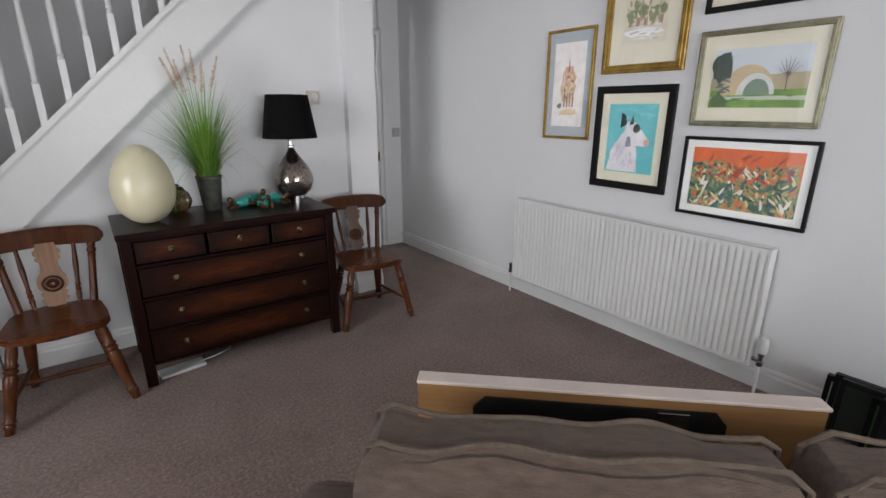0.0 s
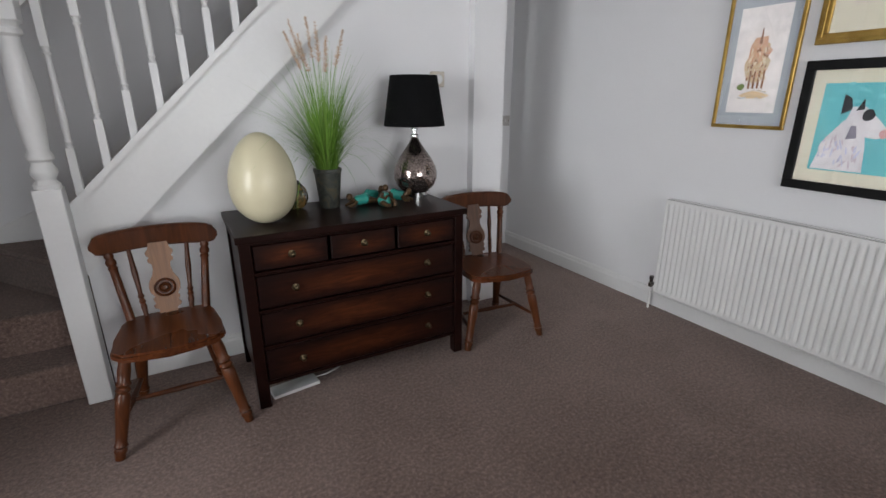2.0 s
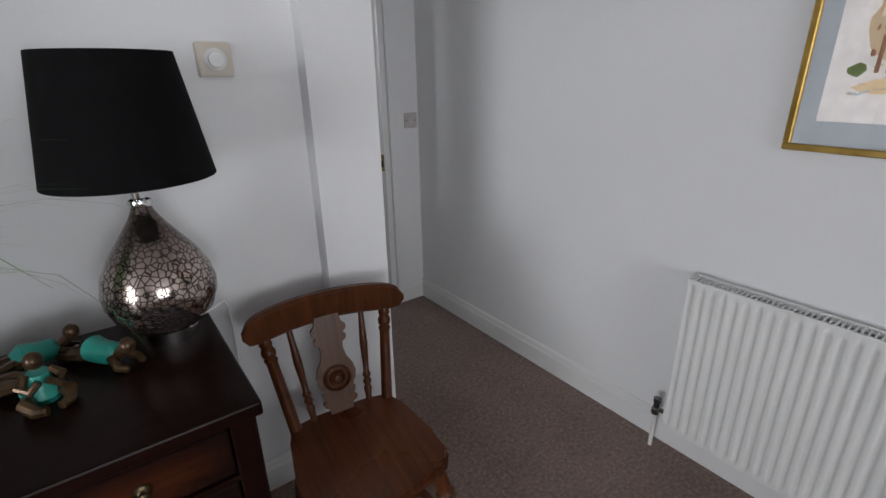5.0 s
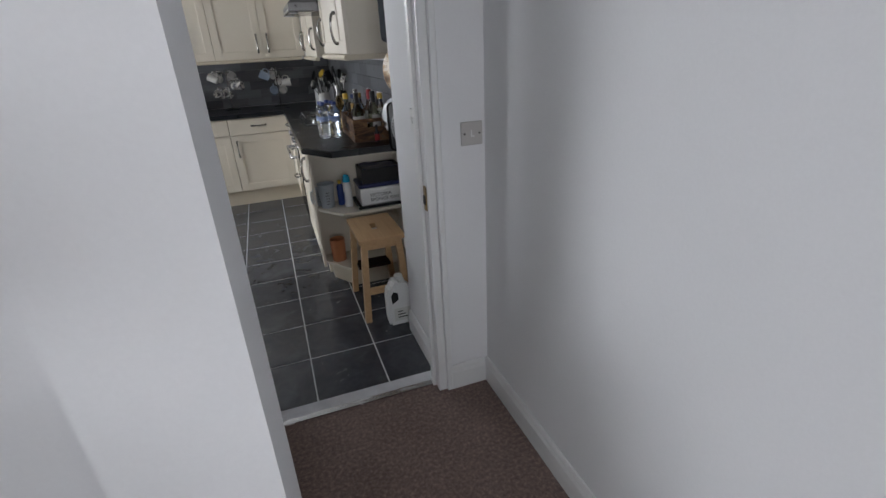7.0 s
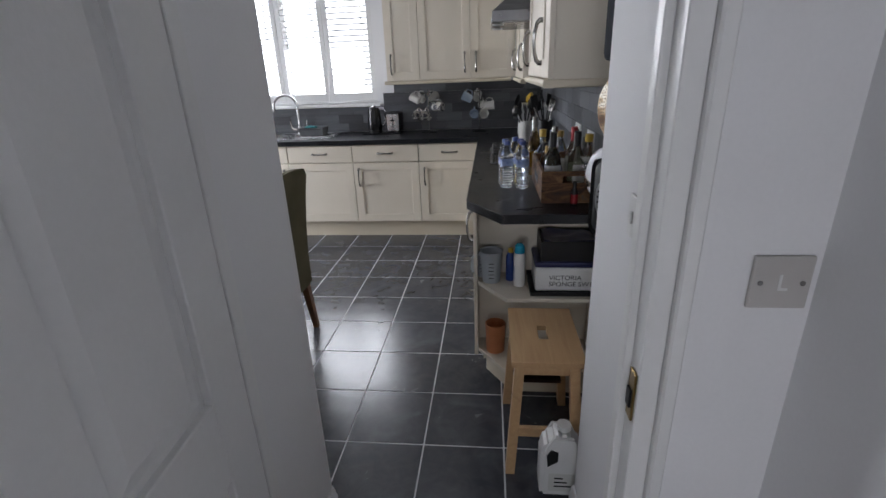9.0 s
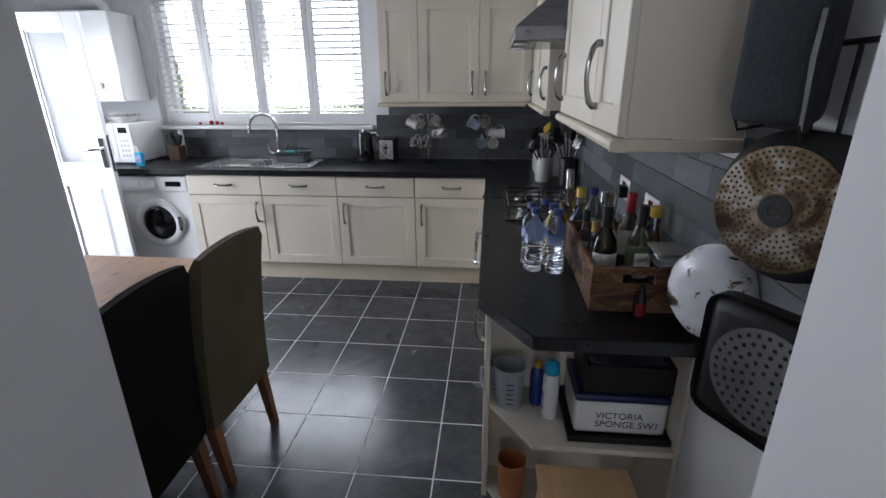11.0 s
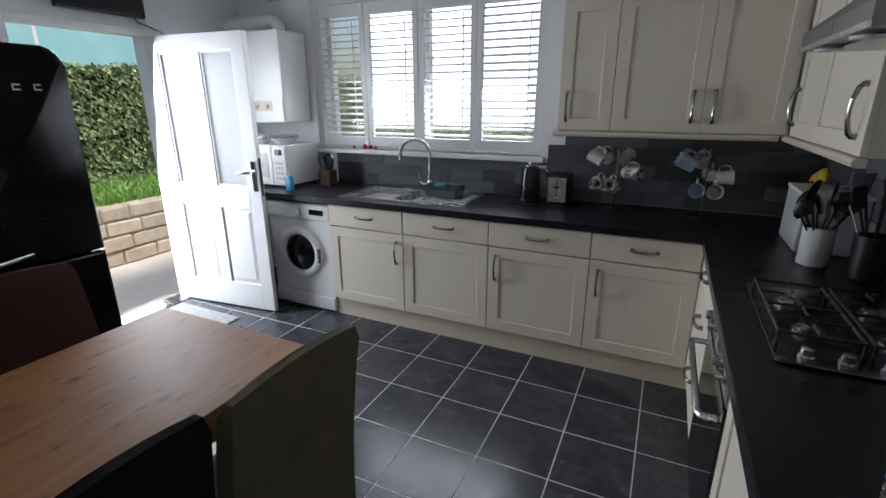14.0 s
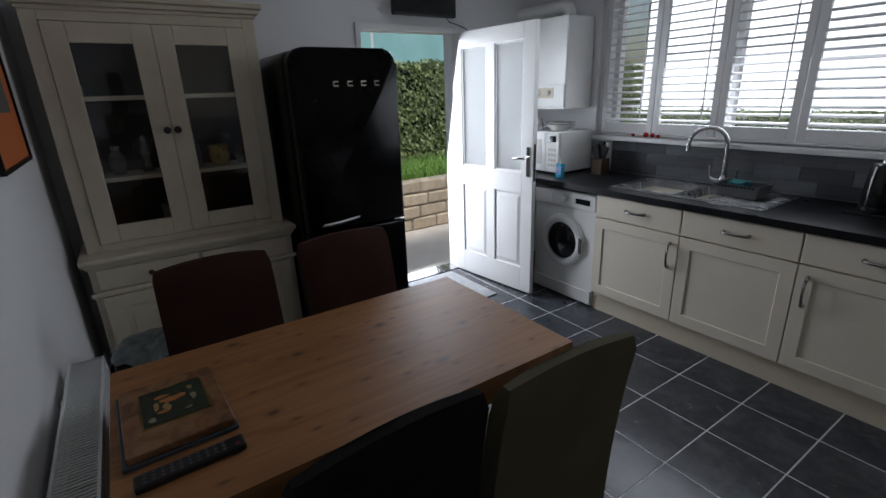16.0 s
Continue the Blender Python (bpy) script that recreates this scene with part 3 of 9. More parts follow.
# kitchen window, frame, glass and louvred shutters
win = thing("window_1", pose(0, 0, 0), "wide kitchen window with white louvred shutters half open", "window", kind="structure")
WX = [-1.08, -0.605, -0.14, 0.325, 0.82]
bm = bmesh.new()
for a, b, c, d in ((-1.08, 0.82, 1.19, 1.235), (-1.08, 0.82, 2.27, 2.33), (-1.08, -1.03, 1.235, 2.27), (0.77, 0.82, 1.235, 2.27), (-0.165, -0.115, 1.235, 2.27)):
    box(bm, a, b, 8.24, 8.30, c, d, 0.003)
part("window_frame", bm, M_GLOSS, win)
for a, b in ((-1.03, -0.165), (-0.115, 0.77)):
    p = part("pane", boxed(a, b, 8.268, 8.274, 1.235, 2.27), M_GLASS, win)
    p.visible_shadow = False
part("window_sill", boxed(-1.12, 0.86, 7.99, 8.12, 1.155, 1.19, 0.008, 2), M_GLOSS, win, "white gloss window sill")
bm = bmesh.new()
for a, b, c, d in ((-1.08, 0.82, 2.275, 2.33), (-1.08, 0.82, 1.19, 1.205), (-1.08, -1.062, 1.205, 2.275), (0.802, 0.82, 1.205, 2.275)):
    box(bm, a, b, 8.085, 8.14, c, d, 0.003)
part("shutter_frame", bm, M_GLOSS, win)
slat = None
for i in range(4):
    x0, x1 = WX[i] + (0.018 if i == 0 else 0.002), WX[i + 1] - (0.018 if i == 3 else 0.002)
    bm = bmesh.new()
    st = 0.045
    for a, b, c, d in ((x0, x0 + st, 1.207, 2.273), (x1 - st, x1, 1.207, 2.273), (x0 + st, x1 - st, 1.207, 1.285), (x0 + st, x1 - st, 2.185, 2.273)):
        box(bm, a, b, 8.095, 8.125, c, d, 0.003)
    sh = part("shutter", bm, M_GLOSS, win, "white louvred shutter panel")
    xc = (x0 + x1) / 2
    w = x1 - x0 - 2 * st - 0.004
    bm = bmesh.new()
    plate(bm, [(-0.030, 0), (-0.02, 0.0042), (0, 0.0055), (0.02, 0.0042), (0.030, 0), (0.02, -0.0042), (0, -0.0055), (-0.02, -0.0042)], -w / 2, w / 2, "yz")
    base = link_mesh("slat", bm, M_GLOSS, True)
    n = 18
    for k in range(n):
        m = pose(xc, 8.110, 1.285 + (k + 0.5) * 0.9 / n, 12 if i < 3 else 20, 0, 0)
        if k == 0:
            base.parent, base.matrix_basis = sh, m
        else:
            again("slat", base.data, sh, m)
    part("tilt_rod", boxed(x1 - st - 0.05, x1 - st - 0.042, 8.068, 8.076, 1.33, 2.14, 0.001), M_GLOSS, sh, "thin shutter tilt rod")

# living-room windows behind the walk
for nm, m, w, h in (("window_2", pose(0.5, -3.3, 0.8), 2.2, 1.3), ("window_3", pose(-3.1, 0.75, 0.5, 0, 0, 90), 1.2, 1.6)):
    t = thing(nm, m, "plain white-framed living-room window", "window", kind="structure")
    bm = bmesh.new()
    for a, b, c, d in ((-w / 2, w / 2, 0, 0.05), (-w / 2, w / 2, h - 0.05, h), (-w / 2, -w / 2 + 0.05, 0.05, h - 0.05), (w / 2 - 0.05, w / 2, 0.05, h - 0.05), (-0.03, 0.03, 0.05, h - 0.05)):
        box(bm, a, b, -0.03, 0.03, c, d, 0.003)
    part("window_frame", bm, M_GLOSS, t)
    p = part("pane", boxed(-w / 2 + 0.05, w / 2 - 0.05, -0.004, 0.004, 0.05, h - 0.05), M_GLASS, t)
    p.visible_shadow = False

# ---- staircase ----
SL = 0.97                                       # rise over run of the flight


def string_top(x):
    return 0.868 + SL * (x + 0.667)


stairs = thing("staircase", pose(-0.7, 2.885, 0), "white painted staircase with turned balusters and brown carpet", "staircase", kind="structure")
S0 = (-0.7, 2.885)


def sx(x):
    return x - S0[0]


def sy(y):
    return y - S0[1]


bm = bmesh.new()
plate(bm, [(sx(-0.66), string_top(-0.66) - 0.012), (sx(-0.66), 0.572), (sx(1.60), 0.572 + 0.955 * 2.26), (sx(1.60), string_top(1.60) - 0.012)], sy(2.945), sy(3.00), "xz")
part("string", bm, M_GLOSS, stairs, "white sloping stair string")
bm = bmesh.new()
plate(bm, [(sx(-0.66), string_top(-0.66) - 0.012), (sx(1.6), string_top(1.6) - 0.012), (sx(1.6), string_top(1.6) + 0.022), (sx(-0.66), string_top(-0.66) + 0.022)], sy(2.925), sy(3.02), "xz")
part("string_cap", bm, M_GLOSS, stairs, "white capping rail on the string")
bm = bmesh.new()
plate(bm, [(sx(-0.67), string_top(-0.67) + 0.78), (sx(1.6), string_top(1.6) + 0.78), (sx(1.6), string_top(1.6) + 0.845), (sx(-0.67), string_top(-0.67) + 0.845)], sy(2.94), sy(3.005), "xz")
bmesh.ops.bevel(bm, geom=bm.edges[:], offset=0.012, segments=2, affect="EDGES")
part("handrail", bm, M_GLOSS, stairs, "white painted handrail")
bm = bmesh.new()
box(bm, -0.048, 0.048, -0.048, 0.048, 0, 0.985, 0.004)
lathe(bm, [(0.046, 0.985), (0.047, 1.0), (0.036, 1.012), (0.034, 1.02), (0.047, 1.045), (0.047, 1.06), (0.036, 1.08), (0.034, 1.09), (0.046, 1.10), (0.046, 1.115), (0.036, 1.13), (0.042, 1.19), (0.047, 1.26), (0.046, 1.34), (0.040, 1.45), (0.034, 1.53), (0.033, 1.545), (0.046, 1.555), (0.046, 1.57), (0.037, 1.58), (0.046, 1.595)], 20)
box(bm, -0.048, 0.048, -0.048, 0.048, 1.595, 1.86, 0.004)
lathe(bm, [(0.03, 1.86), (0.05, 1.875), (0.05, 1.885), (0.035, 1.905), (0.045, 1.94), (0.03, 1.975), (0.004, 1.985)], 18)
part("newel_post", bm, M_GLOSS, stairs, "white turned newel post", True)
# balusters
bm = bmesh.new()
box(bm, -0.016, 0.016, -0.016, 0.016, -0.03, 0.19, 0.002)
lathe(bm, [(0.0155, 0.19), (0.011, 0.2), (0.011, 0.205), (0.0155, 0.215), (0.011, 0.228), (0.0145, 0.27), (0.016, 0.33), (0.0135, 0.44), (0.0105, 0.535), (0.0105, 0.545), (0.0155, 0.555), (0.011, 0.565), (0.0155, 0.58)], 12)
box(bm, -0.016, 0.016, -0.016, 0.016, 0.58, 0.81, 0.002)
first = None
for k in range(18):
    x = -0.612 + 0.1183 * k
    m = pose(sx(x), sy(2.973), string_top(x) + 0.02)
    if first is None:
        first = part("baluster", bm, M_GLOSS, stairs, "", True)
        first.matrix_basis = m
    else:
        again("baluster", first.data, stairs, m)
# carpeted steps: two straight ones, a turn, then the flight behind the string
def step(x0, x1, y0, y1, z0, z1):
    bm = boxed(sx(x0), sx(x1), sy(y0), sy(y1), z0, z1, 0.022, 3)
    part("step", bm, M_CARPET, stairs, "brown carpeted step", True)


step(-1.53, -0.735, 2.90, 3.88, 0.0, 0.185)
step(-1.53, -0.735, 3.13, 3.88, 0.15, 0.37)
bm = bmesh.new()
plate(bm, [(sx(-1.25), sy(3.88)), (sx(-1.24), sy(3.84)), (sx(-0.72), sy(3.14)), (sx(-0.70), sy(3.14)), (sx(-0.70), sy(3.88))], 0.33, 0.555)
bmesh.ops.bevel(bm, geom=bm.edges[:], offset=0.02, segments=2, affect="EDGES")
part("step", bm, M_CARPET, stairs, "brown carpeted step", True)
for k in range(9):
    step(-0.70 + 0.2 * k, 1.3, 3.085, 3.88, 0.54 + 0.19 * k, 0.745 + 0.19 * k)
bm = bmesh.new()
plate(bm, [(sx(-1.53), 0.30), (sx(-1.53), 0.52), (sx(-1.25), 0.60), (sx(-0.8), 0.80), (sx(1.3), 2.95), (sx(1.3), 2.7), (sx(-0.8), 0.5)], sy(3.885), sy(3.90), "xz")
part("wall_string", bm, M_GLOSS, stairs, "white skirting up the stair wall")


# ---- living-room furniture ----
def kitchen_chair(m, label):
    """A turned Windsor-type chair; it looks to -y."""
    t = thing("wooden_chair", m, label, "chair", "pair of wooden chairs")
    bm = bmesh.new()
    out = [(-0.165, -0.195), (-0.10, -0.212), (0, -0.218), (0.10, -0.212), (0.165, -0.195), (0.2, -0.15), (0.195, -0.05), (0.175, 0.1), (0.155, 0.17), (0.08, 0.185), (-0.08, 0.185), (-0.155, 0.17), (-0.175, 0.1), (-0.195, -0.05), (-0.2, -0.15)]
    plate(bm, out, 0.415, 0.452)
    bmesh.ops.bevel(bm, geom=bm.edges[:], offset=0.010, segments=2, affect="EDGES")
    part("seat", bm, M_CHAIRS, t, "glossy worn brown saddle seat", True)
    leg = [(0, 0.016), (0.06, 0.017), (0.09, 0.021), (0.12, 0.017), (0.14, 0.022), (0.17, 0.017), (0.3, 0.019), (0.5, 0.022), (0.62, 0.023), (0.66, 0.018), (0.69, 0.024), (0.72, 0.018), (0.75, 0.024), (0.78, 0.018), (0.88, 0.020), (1, 0.017)]
    for sxx in (-1, 1):
        for foot, top in (((0.235 * sxx, -0.205, 0), (0.155 * sxx, -0.15, 0.42)), ((0.17 * sxx, 0.215, 0), (0.125 * sxx, 0.12, 0.42))):
            bm = bmesh.new()
            turned(bm, foot, top, [(s_, r_ * 1.18) for s_, r_ in leg])
            part("leg", bm, M_CHAIRW, t, "", True)
        bm = bmesh.new()
        turned(bm, (0.213 * sxx, -0.185, 0.13), (0.157 * sxx, 0.185, 0.13), [(0, 0.009), (0.3, 0.012), (0.5, 0.015), (0.7, 0.012), (1, 0.009)])
        part("stretcher", bm, M_CHAIRW, t, "", True)
    bm = bmesh.new()
    turned(bm, (-0.185, 0.0, 0.13), (0.185, 0.0, 0.13), [(0, 0.009), (0.3, 0.012), (0.5, 0.015), (0.7, 0.012), (1, 0.009)])
    part("stretcher", bm, M_CHAIRW, t, "", True)
    post = [(0, 0.018), (0.35, 0.017), (0.55, 0.0165), (0.72, 0.016), (0.75, 0.020), (0.78, 0.015), (0.80, 0.020), (0.84, 0.021), (0.88, 0.015), (0.91, 0.019), (1, 0.014)]
    spin = [(0, 0.009), (0.1, 0.010), (0.16, 0.013), (0.2, 0.009), (0.23, 0.014), (0.27, 0.009), (0.3, 0.014), (0.34, 0.009), (0.45, 0.010), (0.62, 0.013), (0.8, 0.010), (1, 0.008)]
    for s in (-1, 1):
        bm = bmesh.new()
        turned(bm, (0.145 * s, 0.150, 0.44), (0.185 * s, 0.225, 0.77), post)
        part("back_post", bm, M_CHAIRW, t, "", True)
        bm = bmesh.new()
        turned(bm, (0.088 * s, 0.160, 0.44), (0.112 * s, 0.24, 0.775), spin)
        part("spindle", bm, M_CHAIRW, t, "", True)
    half = [(0.034, 0.0), (0.036, 0.03), (0.050, 0.038), (0.054, 0.050), (0.044, 0.060), (0.050, 0.072), (0.052, 0.084), (0.044, 0.092), (0.058, 0.115), (0.061, 0.14), (0.056, 0.165), (0.040, 0.195), (0.034, 0.225), (0.036, 0.245), (0.048, 0.255), (0.050, 0.268), (0.042, 0.276), (0.052, 0.288), (0.054, 0.302), (0.042, 0.316), (0.036, 0.345)]
    bm = bmesh.new()
    plate(bm, half + [(-x, z) for x, z in half[::-1]], -0.006, 0.006, "xz")
    spl = part("splat", bm, M_SPLAT, t, "pale carved back splat with a turned roundel")
    spl.matrix_basis = pose(0, 0.158, 0.44, -13)
    bm = bmesh.new()
    rm = pose(0, -0.006, 0.13, 90, 0, 0)
    lathe(bm, [(0.044, 0), (0.044, 0.006), (0.037, 0.010), (0.033, 0.004), (0.026, 0.004), (0.022, 0.010), (0.015, 0.004), (0.009, 0.011), (0.002, 0.012)], 20, rm)
    part("roundel", bm, M_CHAIRW, spl, "dark turned roundel", True)
    # crest rail, bowed backwards, with rounded ends
    bm = bmesh.new()
    n = 28
    rows = []
    for i in range(n + 1):
        u = -1 + 2 * i / n
        x = 0.240 * u
        y = 0.252 - 0.055 * u * u
        end = max(0.0, 1 - abs(u) ** 9) ** 0.5
        mid = 0.806 - 0.010 * u * u
        half = 0.010 + 0.040 * end
        th = 0.010 + 0.006 * end
        rows.append([bm.verts.new((x, y + d, mid + z)) for d, z in ((-th, -half * 0.82), (-th, half * 0.78), (-th * 0.4, half), (th * 0.6, half), (th, half * 0.78), (th, -half * 0.82), (th * 0.4, -half), (-th * 0.5, -half))])
    for a, b in zip(rows, rows[1:]):
        for k in range(8):
            bm.faces.new((a[k], a[(k + 1) % 8], b[(k + 1) % 8], b[k]))
    bm.faces.new(rows[0])
    bm.faces.new(rows[-1][::-1])
    part("crest_rail", bm, M_CHAIRW, t, "curved top rail", True)
    return t


chair_a = kitchen_chair(pose(-0.361, 2.575, 0) @ Matrix.Diagonal((1, 1, 0.935, 1)), "polished brown wooden chair with a carved splat, beside the stairs")
chair_b = copy_thing(chair_a, pose(1.268, 2.579, 0, 0, 0, -6.5) @ Matrix.Diagonal((1, 1, 0.98, 1)))
chair_b["label"] = "polished brown wooden chair with a darker carved splat, beside the chest"
M_SPLATDK = wood("dark_worn_splat", (0.045, 0.016, 0.006), (0.15, 0.062, 0.026), "z", 0.40)
for c in chair_b.children:
    if c.name.startswith("splat"):
        c.data = c.data.copy()
        c.data.materials[0] = M_SPLATDK

# chest of drawers
chest = thing("chest_of_drawers", pose(0.455, 2.665, 0) @ Matrix.Diagonal((0.985, 1, 0.97, 1)), "dark mahogany chest of drawers with red-brown fronts", "chest of drawers")
CW, CD = 0.535, 0.25
bm = boxed(-CW - 0.012, CW + 0.012, -CD - 0.02, CD + 0.01, 0.80, 0.832, 0.005, 2)
part("top", bm, M_MAHOG, chest, "dark polished top")
bm = bmesh.new()
for s in (-1, 1):
    x0, x1 = (-CW, -CW + 0.035) if s < 0 else (CW - 0.035, CW)
    box(bm, x0 + 0.01, x1 - 0.01, -CD + 0.05, CD - 0.05, 0.11, 0.80, 0.001)
box(bm, -CW + 0.03, CW - 0.03, CD - 0.025, CD - 0.01, 0.12, 0.80)
box(bm, -CW + 0.03, CW - 0.03, -CD + 0.02, CD - 0.02, 0.115, 0.13)
part("body", bm, M_MAHOG, chest)
for z in (0.115, 0.295, 0.472, 0.648, 0.785):
    part("rail", boxed(-CW + 0.045, CW - 0.045, -CD + 0.002, -CD + 0.03, z, z + 0.014, 0.001), M_MAHOG, chest)
for s in (-1, 1):
    for y in (-CD, CD - 0.05):
        x0 = -CW if s < 0 else CW - 0.05
        part("leg", boxed(x0, x0 + 0.05, y, y + 0.05, 0, 0.80, 0.004), M_MAHOG, chest)


M_AGEDBRASS = surface("aged_bronze", (0.05, 0.038, 0.022), (0.16, 0.12, 0.07), 40.0, 0.32, 0.1, metal=1.0)


def drawer(x0, x1, z0, z1, knobs):
    d = part("drawer", boxed(x0, x1, -CD + 0.004, -CD + 0.024, z0, z1, 0.004), M_BURST, chest, "red-brown drawer front with darkened edges")
    for kx in knobs:
        bm = bmesh.new()
        lathe(bm, [(0.017, 0), (0.017, 0.003), (0.010, 0.004), (0.006, 0.008), (0.006, 0.014), (0.011, 0.018), (0.011, 0.022), (0.006, 0.025)], 14, pose(kx, -CD + 0.004, (z0 + z1) / 2, 90))
        part("knob", bm, M_AGEDBRASS, d, "small aged brass knob", True)


L0 = CW - 0.053
for a, b in ((-L0, -0.17), (-0.155, 0.155), (0.17, L0)):
    drawer(a, b, 0.668, 0.781, ((a + b) / 2,))
for z0, z1 in ((0.492, 0.644), (0.313, 0.468), (0.133, 0.291)):
    drawer(-L0, L0, z0, z1, (-0.325, 0.325))

# radiator
def radiator(m, length, z0, z1, label, depth=0.10, pitch=0.0333):
    """It hangs on a wall at y = 0, looks to -y, and starts at x = 0."""
    t = thing("radiator", m, label, "radiator")
    bm = bmesh.new()
    n = int(length / pitch)
    p = length / n
    line = [(0.0, 0.0)]
    for i in range(n):
        x = i * p
        line += [(x + p * q, d) for q, d in ((0.14, 0.0), (0.26, 0.0016), (0.36, 0.0056), (0.44, 0.0080), (0.56, 0.0080), (0.64, 0.0056), (0.74, 0.0016), (0.86, 0.0))]
    line.append((length, 0.0))
    yf = -depth
    cols = []
    for x, d in line:
        cols.append([bm.verts.new((x, yf + 0.004, z0)), bm.verts.new((x, yf + 0.001, z0 + 0.022)), bm.verts.new((x, yf + d, z0 + 0.034)), bm.verts.new((x, yf + d, z1 - 0.034)), bm.verts.new((x, yf + 0.001, z1 - 0.022)), bm.verts.new((x, yf + 0.004, z1 - 0.002))])
    for a, b in zip(cols, cols[1:]):
        for k in range(5):
            bm.faces.new((a[k], b[k], b[k + 1], a[k + 1]))
    part("front_panel", bm, M_WHITEM, t, "white ribbed steel panel", True)
    bm = bmesh.new()
    box(bm, -0.003, 0.0, yf + 0.002, -0.03, z0, z1, 0.0)
    box(bm, length, length + 0.003, yf + 0.002, -0.03, z0, z1, 0.0)
    box(bm, 0.02, length - 0.02, -0.045, -0.03, z0 + 0.01, z1 - 0.01)
    box(bm, 0, length, yf + 0.002, yf + 0.010, z1 - 0.004, z1 + 0.001)
    box(bm, 0, length, -0.036, -0.028, z1 - 0.004, z1 + 0.001)
    part("casing", bm, M_WHITEM, t)
    bm = bmesh.new()
    k = int(length / 0.014)
    for i in range(k):
        x = 0.01 + i * (length - 0.02) / k
        box(bm, x, x + 0.005, yf + 0.010, -0.036, z1 - 0.007, z1 - 0.003)
    part("top_grille", bm, M_WHITEM, t, "slotted top grille")
    # fins as one solid block; its dark colour stands for the shade inside
    part("convector", boxed(0.02, length - 0.02, yf + 0.02, -0.05, z0 + 0.03, z1 - 0.05), M_SHADOWSTEEL, t, "inner fins as one block, darkened for the shade inside")
    for x in (length * 0.2, length * 0.8):
        part("wall_bracket", boxed(x - 0.02, x + 0.02, -0.03, -0.001, z0 + 0.05, z1 - 0.05, 0.002), M_WHITEM, t)
    return t


# darkened so that the slots of the grille read as shade
M_SHADOWSTEEL = surface("shaded_inner_steel", (0.07, 0.07, 0.07), (0.10, 0.10, 0.10), 20.0, 0.6, 0.1)
rad = radiator(pose(XR, 2.24, 0, 0, 0, -90), 1.635, 0.137, 0.738, "long white panel radiator under the pictures")
for x, head in ((-0.045, False), (1.675, True)):
    bm = bmesh.new()
    tube(bm, [(x, -0.07, 0.0), (x, -0.07, 0.16)], 0.0075, 8)
    v = part("pipe", bm, M_WHITEM, rad, "white painted pipe", True)
    bm = bmesh.new()
    lathe(bm, [(0.012, 0.15), (0.016, 0.155), (0.016, 0.175), (0.011, 0.18), (0.011, 0.2), (0.014, 0.205), (0.014, 0.222), (0.008, 0.226)], 12, pose(x, -0.07, 0))
    tube(bm, [(x, -0.07, 0.178), (x + (0.045 if x < 0 else -0.04), -0.07, 0.178)], 0.010, 8)
    part("valve", bm, M_NICKEL, v, "chromed radiator valve", True)
    if head:
        bm = bmesh.new()
        lathe(bm, [(0.016, 0.22), (0.021, 0.228), (0.023, 0.25), (0.022, 0.285), (0.016, 0.30), (0.004, 0.303)], 18, pose(x, -0.07, 0), 9, 0.06)
        part("thermostat_head", bm, M_WHITEP, v, "off-white thermostatic head", True)

# sofa, with loose back cushions
SR = -43.9
sofa = thing("sofa", pose(0.285, 0.735, 0, 0, 0, SR), "taupe woven fabric sofa with piped back cushions", "sofa")
part("base", boxed(0.10, 1.95, -0.86, -0.04, 0.05, 0.30, 0.02, 2), M_SOFA, sofa)
part("back", boxed(0.02, 2.03, -0.16, 0.0, 0.06, 0.60, 0.05, 3), M_SOFA, sofa, "low padded back", True)
for x0 in (-0.14, 1.93):
    bm = boxed(x0, x0 + 0.22, -0.88, -0.01, 0.06, 0.53, 0.07, 4)
    part("arm", bm, M_SOFA, sofa, "rounded padded arm", True)
for x0 in (0.10, 1.02):
    part("seat_cushion", boxed(x0, x0 + 0.91, -0.84, -0.2, 0.30, 0.45, 0.04, 3), M_SOFA, sofa, "", True)


